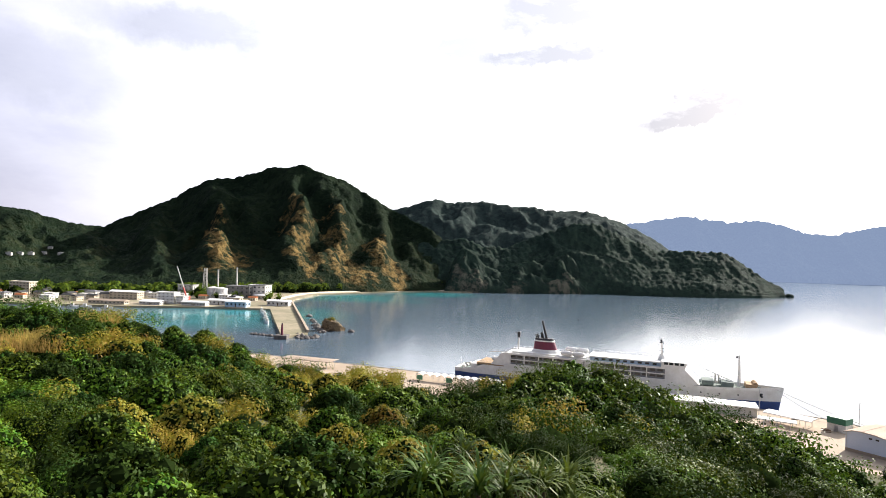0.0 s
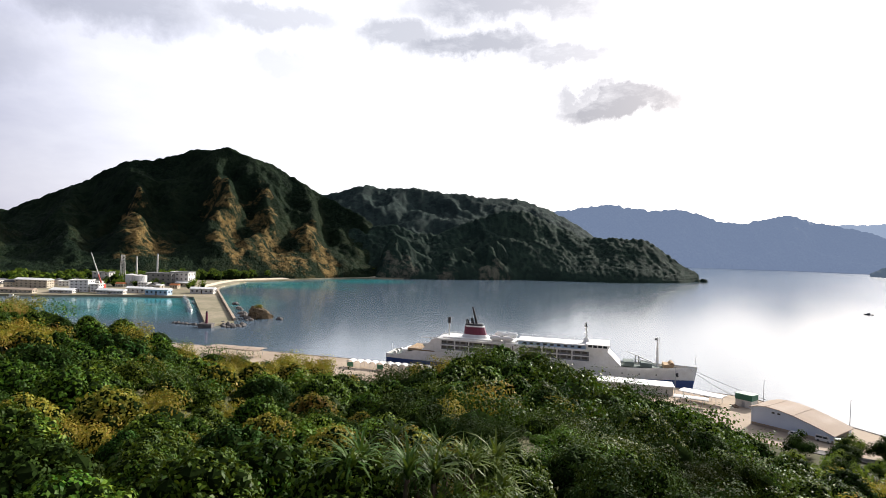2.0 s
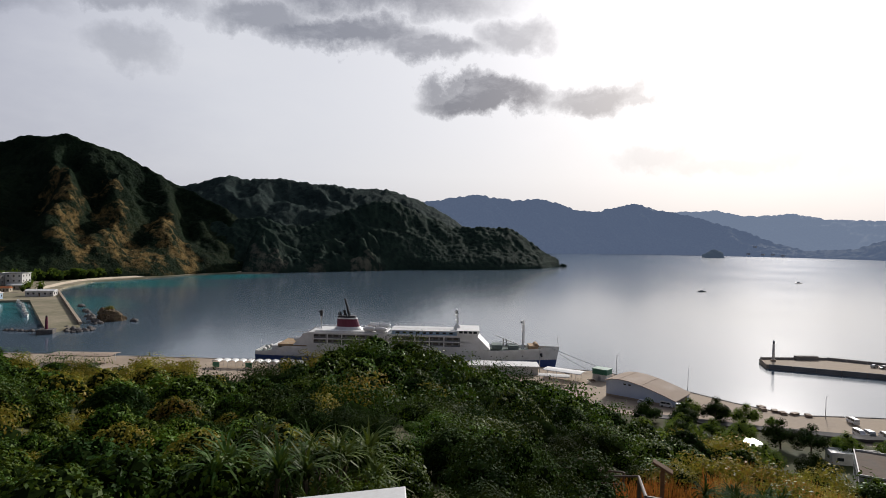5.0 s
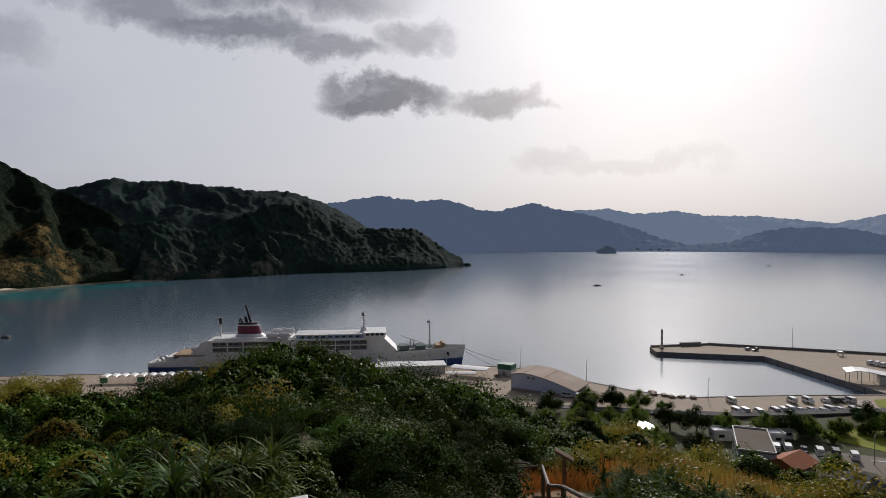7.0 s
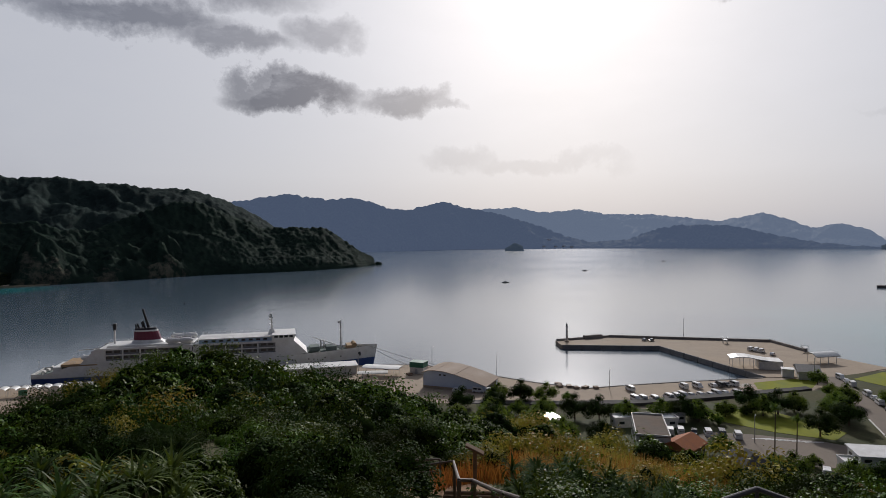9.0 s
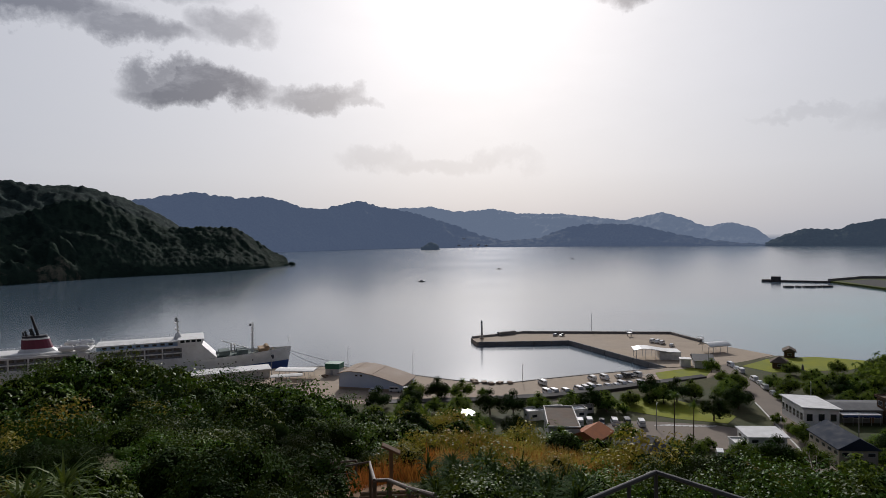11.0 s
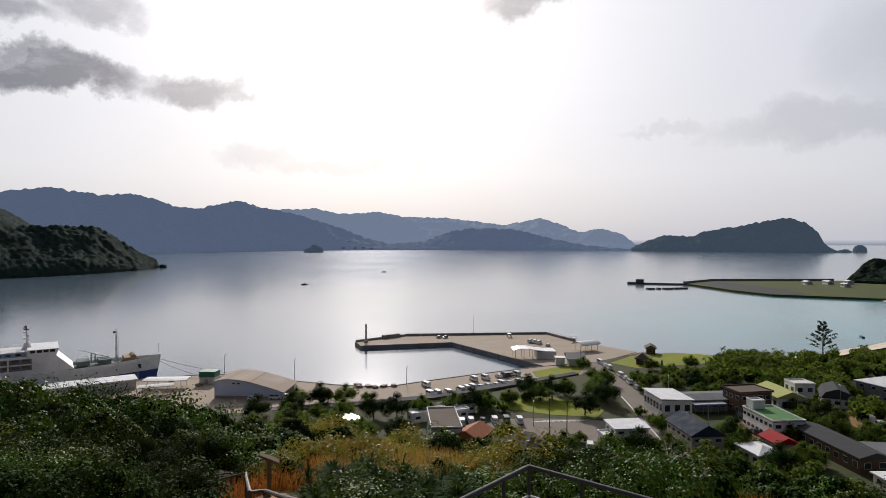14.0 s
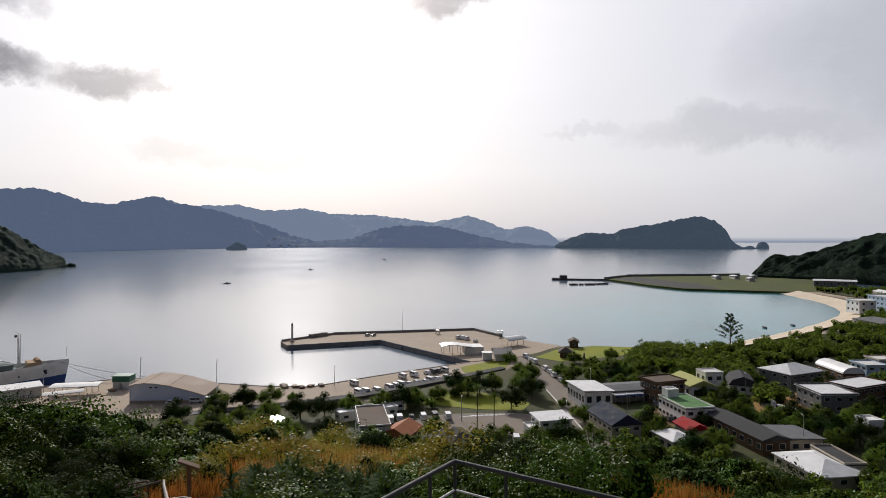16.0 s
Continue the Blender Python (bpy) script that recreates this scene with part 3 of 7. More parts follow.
tagged(part("far_shore", prism(bmesh.new(), FARTOWN, -6, 1.6), M["port_ground"]), "flat far shore with fishing dock, mole and beach", "ground", kind="structure")
AIR = [(795, 205), (720, 135), (690, 95), (700, 8), (720, -60), (1000, -60), (960, 60), (860, 190)]
tagged(part("reclaimed_land", prism(bmesh.new(), AIR, -6, 2.0), M["rough_grass"]), "flat grassy reclaimed land with a sea wall", "ground", kind="structure")

# ---- plants ----


def leaf_cloud(rng, n, lumps, leaf, squash=1.0, droop=0.3, under=False):
    """Leaf blades on the outside of a heap of lumps: returns an (n, 4, 3) array of blade corners. lumps: x, y, z, radius."""
    lumps = np.array(lumps)
    w = lumps[:, 3] ** 2
    pick = rng.choice(len(lumps), n, p=w / w.sum())
    d = rng.normal(size=(n, 3))
    if not under:
        d[:, 2] = np.abs(d[:, 2]) - 0.25
    d /= np.linalg.norm(d, axis=1)[:, None]
    depth = 1 - 0.45 * rng.random(n) ** 2
    c = lumps[pick, :3] + d * (lumps[pick, 3] * depth)[:, None] * np.array([1, 1, squash])
    nrm = d + rng.normal(scale=0.34, size=(n, 3))
    nrm[:, 2] += 0.25
    nrm /= np.linalg.norm(nrm, axis=1)[:, None]
    t = np.cross(nrm, rng.normal(size=(n, 3)))
    t /= np.linalg.norm(t, axis=1)[:, None] + 1e-9
    b = np.cross(nrm, t)
    size = leaf * (0.6 + 0.8 * rng.random(n))
    L, W = (t * size[:, None]), (b * (size * 0.30)[:, None])
    dip = nrm * (size * 0.12)[:, None]
    return np.stack([c - L * 0.5 - dip, c + W, c + L * 0.5 - dip * droop * 4, c - W], axis=1)


def quads_mesh(name, quads, mat):
    """A mesh of separate four-cornered blades."""
    q = np.asarray(quads, dtype=np.float32).reshape(-1, 3)
    n = len(q) // 4
    me = bpy.data.meshes.new(name)
    me.vertices.add(n * 4)
    me.loops.add(n * 4)
    me.polygons.add(n)
    me.vertices.foreach_set("co", q.ravel())
    me.loops.foreach_set("vertex_index", np.arange(n * 4, dtype=np.int32))
    me.polygons.foreach_set("loop_start", np.arange(0, n * 4, 4, dtype=np.int32))
    me.polygons.foreach_set("loop_total", np.full(n, 4, dtype=np.int32))
    me.update(calc_edges=True)
    me.materials.append(mat)
    return me


def strap_leaves(rng, heads, count, length, width, steps=4):
    """Long arching blades from rosette heads, as strips of quads."""
    out = []
    for hx, hy, hz in heads:
        for i in range(count):
            a, lean = rng.random() * 2 * math.pi, 0.15 + 1.0 * rng.random()
            ln = length * (0.7 + 0.5 * rng.random())
            side = np.array([-math.sin(a), math.cos(a), 0])
            p, ang = np.array([hx, hy, hz]), lean * 0.5
            for s in range(steps):
                d = np.array([math.cos(a) * math.sin(ang), math.sin(a) * math.sin(ang), math.cos(ang)]) * ln / steps
                w0, w1 = width * (1 - s / steps) ** 0.6, width * (1 - (s + 1) / steps) ** 0.6
                out.append([p - side * w0, p + side * w0, p + d + side * w1, p + d - side * w1])
                p, ang = p + d, ang + (0.25 + 0.5 * lean) * 1.0
    return np.array(out)


def lumps_of(rng, radius, height, n):
    out = [(0, 0, height * 0.45, radius * 0.62)]
    for i in range(n):
        a, k = rng.random() * 2 * math.pi, 0.35 + 0.5 * rng.random()
        out.append((math.cos(a) * radius * k, math.sin(a) * radius * k, height * (0.35 + 0.4 * rng.random()), radius * (0.25 + 0.28 * rng.random())))
    return out


def twigs(rng, lumps, parent_mat):
    """Stems from the root to the lumps, and dark blobs that put shade inside the crown."""
    bm = bmesh.new()
    for x, y, z, r in lumps:
        rod(bm, (0, 0, -0.6), (x, y, z), 0.035, 0.012, 5)
        m = Matrix.LocRotScale((x, y, z - 0.1 * r), None, (r * 0.5,) * 3)
        made = bmesh.ops.create_icosphere(bm, subdivisions=1, radius=1.0, matrix=m)
        for v in made["verts"]:
            v.co += Vector(rng.normal(scale=0.1 * r, size=3))
    return bm


RNG = np.random.default_rng(5)
SHRUB_KINDS = [  # leaf colour, radius, height, lumps, blades, blade length, label
    ("leaf", 1.5, 1.7, 8, 2400, 0.105, "dense green shrub with small glossy leaves"),
    ("leaf", 1.3, 1.6, 7, 1900, 0.14, "broad-leaved shrub with pale shining leaves"),
    ("leaf_dark", 1.6, 1.9, 9, 2400, 0.10, "dark green evergreen shrub on the slope"),
    ("leaf_yellow", 1.2, 1.4, 7, 1900, 0.095, "yellowing half-dry shrub on the slope"),
    ("leaf", 1.8, 1.5, 10, 2600, 0.095, "low spreading green shrub"),
    ("leaf_dark", 1.1, 1.5, 6, 1700, 0.105, "small dark green shrub with loose twigs"),
]
shrub_meshes = []
for mat, rad, hgt, nl, blades, leaf, label in SHRUB_KINDS:
    lumps = lumps_of(RNG, rad, hgt, nl)
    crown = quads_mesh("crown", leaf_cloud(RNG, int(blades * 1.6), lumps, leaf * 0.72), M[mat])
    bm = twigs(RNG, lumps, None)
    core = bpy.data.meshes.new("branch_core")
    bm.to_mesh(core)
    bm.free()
    core.materials.append(M["crown_shade"])
    shrub_meshes.append((crown, core, label))


def shrub(kind, x, y, z, rz, s):
    crown, core, label = shrub_meshes[kind]
    top = new("shrub", crown)
    top.matrix_world = Matrix.LocRotScale((x, y, z), Euler((0, 0, rz)), (s, s, s * (0.85 + 0.3 * ((x * 7.3) % 1))))
    tagged(top, label, "shrub", "shrubs on the hillside")
    inner = new("branch_core", core)
    inner.parent = top
    return top


def plant_kind(az, r, rng):
    yellow = fbm(az / 14 + 3.1, r / 22, 0.7, 3) + (0.40 if 38 < az < 64 and r > 20 else 0.0) + (0.15 if 62 <= az < 80 and r < 30 else 0)
    dark = fbm(az / 16 + 9.4, r / 24, 2.7, 3) + (0.12 if az > 64 else 0.12 if 17 < az < 40 else 0.0)
    if yellow > (0.19 if not 17 < az < 38 else 0.42):
        return 3
    if dark > 0.16:
        return int(rng.choice([2, 2, 5]))
    return int(rng.choice([0, 0, 1, 4, 4, 5]))


HILL_RNG = np.random.default_rng(11)
spots = []
for tries in range(60000):
    az = -52 + 166 * HILL_RNG.random()
    rs = brow_far(az)
    r = math.sqrt(HILL_RNG.random()) * (rs + 22)
    if r < 6.0 or in_clearing(az, r):
        continue
    x, y = polar(az, r)
    gap = 1.1 + 0.0115 * r
    if any((x - a) ** 2 + (y - b) ** 2 < gap * gap for a, b in spots[-900:]):
        continue
    spots.append((x, y))
    if len(spots) > 3600:
        break
grid, chosen = {}, []
for x, y in spots:
    r = math.hypot(x, y)
    gap = 1.1 + 0.0115 * r
    key = (int(x // 3), int(y // 3))
    if all((x - a) ** 2 + (y - b) ** 2 >= gap * gap for i in (-1, 0, 1) for j in (-1, 0, 1) for a, b in grid.get((key[0] + i, key[1] + j), ())):
        grid.setdefault(key, []).append((x, y))
        chosen.append((x, y))
# rounded mounds of dense evergreen shrubs stand above the rest
domes = []
for tries in range(16000):
    az, r = -50 + 160 * HILL_RNG.random(), 9.5 + 88 * HILL_RNG.random() ** 0.8
    x, y = polar(az, r)
    if r > brow_far(az) + 5 or in_clearing(az, r) or (24 < az < 82 and r < 34) or (42 < az < 64 and r < 48) or (-1 < az < 14 and r < 16) or (-17 < az < 4 and r > brow_far(az) - 16) or fbm(x / 14, y / 14, 8.0, 2) < -0.22:
        continue
    size = (0.75 + 0.022 * min(r, 40)) * (0.75 + 0.65 * HILL_RNG.random())
    if all((x - a) ** 2 + (y - b) ** 2 > (0.95 * (size + s)) ** 2 for a, b, s in domes):
        domes.append((x, y, size))
meadow = lambda x, y: 43 < math.degrees(math.atan2(x, y)) < 63 and 21 < math.hypot(x, y) < 46
chosen = [(x, y) for x, y in chosen if not (meadow(x, y) and HILL_RNG.random() < 0.6)]
chosen = [(x, y) for x, y in chosen if all((x - a) ** 2 + (y - b) ** 2 > (1.15 * s) ** 2 for a, b, s in domes)]
chosen.sort(key=lambda p: math.hypot(*p))

far_kinds = []
for mat, rad, hgt, nl, blades, leaf, label in SHRUB_KINDS:
    lumps = lumps_of(RNG, rad * 1.15, hgt * 1.15, nl)
    far_kinds.append((mat, leaf_cloud(RNG, 620, lumps, leaf * 1.35)))
far_quads, core_v, core_f = {}, [], []
dome_kinds = []
for mat, label in [("leaf", "rounded dense green shrub with small crowded leaves"), ("leaf_dark", "rounded dark evergreen shrub"), ("leaf", "broad domed green shrub on the slope"), ("leaf_dark", "dark domed shrub with a lumpy crown"), ("leaf_yellow", "rounded shrub with rusty yellow leaves")]:
    lumps = [(0, 0, 0.5, 0.86)] + [(0.9 * math.cos(2.4 * k) * math.sqrt(k / 26), 0.9 * math.sin(2.4 * k) * math.sqrt(k / 26), 1.22 - 0.85 * k / 26 + 0.12 * RNG.random(), 0.2 + 0.13 * RNG.random()) for k in range(27)]
    crown = quads_mesh("crown", leaf_cloud(RNG, 3400, lumps, 0.088), M[mat])
    dome_kinds.append((mat, lumps, leaf_cloud(RNG, 1000, lumps, 0.14), crown, label))
ico = bmesh.new()
bmesh.ops.create_icosphere(ico, subdivisions=1, radius=1.0)
ico_v, ico_f = np.array([v.co for v in ico.verts]), [tuple(v.index for v in f.verts) for f in ico.faces]
ico.free()
NEAR = 180
core_meshes = {}


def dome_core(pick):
    """Dark blobs coloured as the shade inside one kind of domed shrub, made once."""
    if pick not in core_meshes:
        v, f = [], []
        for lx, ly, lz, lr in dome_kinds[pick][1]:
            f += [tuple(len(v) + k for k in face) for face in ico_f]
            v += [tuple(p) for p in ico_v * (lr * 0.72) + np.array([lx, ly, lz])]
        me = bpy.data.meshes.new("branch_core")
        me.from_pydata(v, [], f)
        me.materials.append(M["crown_shade"])
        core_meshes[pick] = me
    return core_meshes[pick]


for i, (x, y) in enumerate(chosen):
    r, az = math.hypot(x, y), math.degrees(math.atan2(x, y))
    kind, rz = plant_kind(az, r, HILL_RNG), HILL_RNG.random() * 6.28
    s = (0.5 + 0.75 * HILL_RNG.random() ** 1.5 + 0.5 * fbm(x / 6, y / 6, 4.0, 2)) * (1 + 0.004 * r)
    s = max(0.42, s)
    if r < 12:
        s = min(s, 0.75)
    z = hill_z(x, y) - 0.15
    if i < NEAR:
        shrub(kind, x, y, z, rz, s)
        continue
    if r > brow_far(az) - 25 and HILL_RNG.random() < 0.10:
        s *= 1.5
    mat, q = far_kinds[kind]
    c, sn = math.cos(rz), math.sin(rz)
    rot = np.array([[c, sn, 0], [-sn, c, 0], [0, 0, 1]]) * s
    far_quads.setdefault(mat, []).append(q @ rot + np.array([x, y, z]))
    # a dark blob fills the shrub; its colour stands for the shade inside
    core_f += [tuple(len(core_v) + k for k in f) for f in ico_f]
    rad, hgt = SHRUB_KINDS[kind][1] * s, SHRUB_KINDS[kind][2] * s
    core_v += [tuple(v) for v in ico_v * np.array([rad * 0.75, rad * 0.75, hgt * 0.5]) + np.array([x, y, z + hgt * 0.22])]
for i, (x, y, s) in enumerate(domes):
    pick = int(HILL_RNG.choice([0, 1, 2, 3, 0] if 17 < math.degrees(math.atan2(x, y)) < 40 else [0, 0, 0, 1, 2, 2, 3, 4]))
    mat, lumps, q, crown, label = dome_kinds[pick]
    rz, z = HILL_RNG.random() * 6.28, hill_z(x, y) - 0.55 * (s - 1.0) - 0.1
    c, sn = math.cos(rz), math.sin(rz)
    wide = np.array([[c, sn, 0], [-sn, c, 0], [0, 0, 1]]) * s
    if math.hypot(x, y) < 50:
        top = new("shrub", crown)
        top.matrix_world = Matrix.LocRotScale((x, y, z), Euler((0, 0, -rz)), (s, s, s))
        tagged(top, label, "shrub", "domed shrubs on the hillside")
        inner = new("branch_core", dome_core(pick))
        inner.parent = top
        continue
    far_quads.setdefault(mat, []).append(q @ wide + np.array([x, y, z]))
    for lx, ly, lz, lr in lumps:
        # one dark shade blob to each lump of the dome
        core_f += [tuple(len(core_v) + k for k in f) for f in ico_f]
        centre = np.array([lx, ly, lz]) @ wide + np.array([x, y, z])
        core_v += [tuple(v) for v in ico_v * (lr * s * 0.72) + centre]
for mat, label in [("leaf", "dense green shrubs covering the slope"), ("leaf_dark", "dark evergreen shrubs covering the slope"), ("leaf_yellow", "yellowing shrubs and dry thicket on the slope")]:
    ob = new("shrubbery", quads_mesh("shrubbery", np.concatenate(far_quads[mat]), M[mat]))
    tagged(ob, label, "shrubbery", kind="stuff")
tagged(mesh_object("thicket", core_v, core_f, M["crown_shade"], smooth=True), "dark filler inside the thicket on the slope, coloured as shade", "thicket", kind="stuff")


def pandanus(x, y, z, heads, length, mat, label, seed):
    rng = np.random.default_rng(seed)
    pts = [(rng.normal(scale=0.55), rng.normal(scale=0.55), 0.3 + 0.8 * rng.random()) for k in range(heads)]
    base = thing("pandanus", x, y, z, 0, label, "palm shrub", "strap-leaved plants")
    crown = new("foliage", quads_mesh("foliage", strap_leaves(rng, pts, 34, length, 0.035), mat))
    crown.parent = base
    bm = bmesh.new()
    for p in pts:
        rod(bm, (p[0] * 0.4, p[1] * 0.4, -0.6), p, 0.06, 0.045, 6)
    part("stem", bm, M["trunk"], base)
    return base


M["strap"] = leafy("strap_leaf", [(0.032, 0.068, 0.013), (0.06, 0.11, 0.02), (0.13, 0.17, 0.045)], 0.5, 0.15, spec=0.05)
M["strap_dark"] = leafy("dark_strap_leaf", [(0.010, 0.022, 0.006), (0.020, 0.040, 0.009), (0.036, 0.060, 0.013)], 0.8, 0.12, spec=0.03)
for i, (az, r) in enumerate([(1.5, 12.2), (5.0, 13.4), (8.2, 12.3), (10.8, 13.6), (6.6, 11.4), (2.8, 11.2), (12.0, 12.0)]):
    x, y = polar(az, r)
    pandanus(x, y, canopy_z(az, r) - 0.95, 5, 0.92, M["strap"], "spiky green pandanus clump with arching strap leaves", 30 + i)
for i in range(34):
    az, r = 44.0 + 13.0 * ((i * 0.618) % 1), 12.5 + 7.0 * ((i * 0.377) % 1)
    x, y = polar(az, r)
    pandanus(x, y, canopy_z(az, r) - 1.15, 6, 0.75, M["strap_dark"], "dark glossy strap-leaved shrub beside the path", 60 + i)

# dry grass
GRASS_RNG = np.random.default_rng(8)
blades, golden = [], []
for az0, az1, r0, r1, count in [(35, 46, 23.0, 29, 3200), (73.0, 86.0, 10.5, 25.0, 9500), (-36.5, -31.5, 66, 76, 1800), (-30.5, -27.5, 90, 98, 900), (43, 63, 21, 46, 11000)]:
    for k in range(count):
        az, r = az0 + (az1 - az0) * GRASS_RNG.random(), r0 + (r1 - r0) * GRASS_RNG.random()
        x, y = polar(az, r)
        z = hill_z(x, y) - 0.05 + (0.9 if r > 60 else 0.0)
        g = 1.0 if r < 60 else 1.6
        h, a = (0.45 + 0.5 * GRASS_RNG.random()) * (1.6 if az > 42 and r > 20 else g), GRASS_RNG.random() * 6.28
        lx, ly = GRASS_RNG.normal(scale=0.18, size=2) * g
        sx, sy = math.cos(a) * 0.014 * g, math.sin(a) * 0.014 * g
        (golden if r > 60 or (az > 43 and k % 5 < 3 and az < 64) else blades).append([(x - sx, y - sy, z), (x + sx, y + sy, z), (x + lx + sx * 0.3, y + ly + sy * 0.3, z + h), (x + lx - sx * 0.3, y + ly - sy * 0.3, z + h)])
M["straw"] = leafy("straw", [(0.14, 0.055, 0.012), (0.24, 0.10, 0.02), (0.33, 0.15, 0.035)], 0.8, 0.4, tint=(0.42, 0.17, 0.03))
tagged(new("dry_grass", quads_mesh("dry_grass", np.array(blades), M["straw"])), "tall dry orange-brown grass", "grass", kind="stuff")
M["gold_straw"] = leafy("gold_straw", [(0.20, 0.14, 0.04), (0.30, 0.20, 0.06), (0.36, 0.26, 0.09)], 0.8, 0.35, tint=(0.36, 0.24, 0.06))
tagged(new("golden_grass", quads_mesh("golden_grass", np.array(golden), M["gold_straw"])), "patches of golden dry grass on the slope", "grass", kind="stuff")

# bare branch on the slope
base = thing("dead_branch", *polar(77.5, 19), hill_z(*polar(77.5, 19)), 0, "bleached leafless dead branch above the shrubs", "branch")
bm = bmesh.new()
rng = np.random.default_rng(3)


def limb(bm, p, d, ln, r, depth, rng):
    q = p + d * ln
    rod(bm, p, q, r, r * 0.65, 6)
    if depth:
        for k in range(2 + int(rng.random() < 0.5)):
            e = (d + Vector(rng.normal(scale=0.55, size=3))).normalized()
            limb(bm, q, e, ln * (0.6 + 0.2 * rng.random()), r * 0.62, depth - 1, rng)


limb(bm, Vector((0, 0, 0)), Vector((0.1, 0.05, 1)).normalized(), 1.3, 0.045, 4, rng)
M["bleached"] = surface("bleached_wood", (0.42, 0.38, 0.32), (0.28, 0.25, 0.21), 3, 0.9)
part("branch", bm, M["bleached"], base)

# ---- path, board and railings on the hill ----
POST_H = 1.1


def railing(points, label, z_of, mat, post_r=0.045, rail_r=0.04, mid=True, midmat=None):
    """Posts with a handrail and a middle rail from point to point."""
    base = thing("railing", points[0][0], points[0][1], z_of(*points[0]), 0, label, "railing", "path railings")
    o = Vector(base.location)
    for x, y in points:
        p = Vector((x, y, z_of(x, y))) - o
        part("post", rod(bmesh.new(), p + Vector((0, 0, -0.4)), p + Vector((0, 0, POST_H)), post_r, seg=10), mat, base)
    for (x0, y0), (x1, y1) in zip(points, points[1:]):
        a, b = Vector((x0, y0, z_of(x0, y0))) - o, Vector((x1, y1, z_of(x1, y1))) - o
        part("handrail", rod(bmesh.new(), a + Vector((0, 0, POST_H)), b + Vector((0, 0, POST_H)), rail_r, seg=10), mat, base)
        if mid:
            part("middle_rail", rod(bmesh.new(), a + Vector((0, 0, 0.6)), b + Vector((0, 0, 0.6)), rail_r * 0.6, seg=8), midmat or mat, base)
    return base


M["rail"] = surface("brown_rail", (0.10, 0.065, 0.045), (0.06, 0.045, 0.03), 3, 0.6)
M["rail_grey"] = surface("grey_rail", (0.045, 0.045, 0.045), (0.03, 0.03, 0.03), 3, 0.7)
M["rail_white"] = surface("pale_rail", (0.62, 0.62, 0.60), None, 3, 0.45)
path_z = lambda x, y: canopy_z(math.degrees(math.atan2(x, y)), math.hypot(x, y)) - 0.85 - path_drop(math.degrees(math.atan2(x, y)), math.hypot(x, y))
railing([polar(29.1, 24.0), polar(33.0, 23.4), polar(36.7, 22.8), polar(36.9, 17.5), polar(37.5, 12.6), polar(38.8, 12.8)], "brown metal railing along the footpath steps", path_z, M["rail"], mid=False)
railing([polar(38.9, 12.7), polar(40.8, 10.6), polar(43.5, 8.8)], "brown metal railing at the foot of the steps", path_z, M["rail"], mid=False)
railing([polar(28.5, 26.2), polar(32.0, 25.8), polar(35.4, 25.4)], "weathered railing on the far side of the footpath", path_z, M["rail"], mid=True)
# viewing-deck corner rail
DECK_Z = 53.9
corner = thing("deck_railing", 7.32, 3.68, DECK_Z, 0, "dark metal corner railing of a lower stair landing", "railing")
for name, pts, mat, z, r in [("handrail", [(-3.6, 0.36), (0, 0), (-0.28, -4.6)], M["rail_grey"], 1.1, 0.03), ("middle_rail", [(-3.6, 0.36), (0, 0), (-0.28, -4.6)], M["rail_white"], 0.72, 0.014)]:
    for a, b in zip(pts, pts[1:]):
        part(name, rod(bmesh.new(), (*a, z), (*b, z), r, seg=10), mat, corner)
for x, y in [(0, 0), (-0.55, 0.055), (-1.75, 0.175), (-2.9, 0.29), (-0.045, -0.75), (-0.13, -2.1), (-0.22, -3.6)]:
    part("post", rod(bmesh.new(), (x, y, -0.3), (x, y, 1.1), 0.024, seg=10), M["rail_grey"], corner)
deck = part("landing", boxm(-3.7, -4.7, -0.18, 0.1, 0.42, 0.0, bevel=0.02), M["concrete"], corner, "concrete stair landing slab")

# slanted information board on a post
bx, by = polar(38.7, 22.0)
bz = path_z(bx, by)
board = thing("information_board", bx, by, bz, -38, "slanted wooden information board on a single post", "sign")
part("post", boxm(-0.07, -0.06, -0.4, 0.07, 0.06, 1.30, bevel=0.01), M["wood"], board)
bm = boxm(-0.36, -0.14, -0.04, 0.36, 0.14, 0.04, bevel=0.012)
bmesh.ops.transform(bm, matrix=pose(0.0, 0, 1.34, 8, 27, 0), verts=bm.verts)
part("panel", bm, M["wood"], board)
# dirt path with log steps
path = thing("footpath", *polar(36, 18), path_z(*polar(36, 18)), 0, "sunlit dirt footpath with log-edged steps", "path")
o = Vector(path.location)
verts, faces = [], []
centre = [polar(28, 25.0), polar(32, 24.5), polar(35.5, 24.1), polar(38, 22.6), polar(38.6, 19), polar(39.6, 15), polar(41.5, 11.5), polar(44, 9)]
for i, (x, y) in enumerate(centre):
    a, b = centre[max(0, i - 1)], centre[min(len(centre) - 1, i + 1)]
    d = Vector((b[0] - a[0], b[1] - a[1], 0)).normalized()
    s = Vector((-d.y, d.x, 0)) * 0.95
    for k in (-1, -0.4, 0.4, 1):
        p = Vector((x, y, 0)) + s * k
        verts.append((p.x - o.x, p.y - o.y, path_z(p.x, p.y) - o.z + 0.06 - 0.05 * abs(k) + 0.03 * fbm(p.x, p.y)))
    if i:
        for k in range(3):
            q = (i - 1) * 4 + k
            faces.append((q, q + 1, q + 5, q + 4))
M["dirt"] = surface("sunlit_dirt", (0.30, 0.19, 0.11), (0.19, 0.12, 0.07), 1.0, 0.95, fine=9, bump=0.3)
mesh_object("dirt", verts, faces, M["dirt"], path, smooth=True)
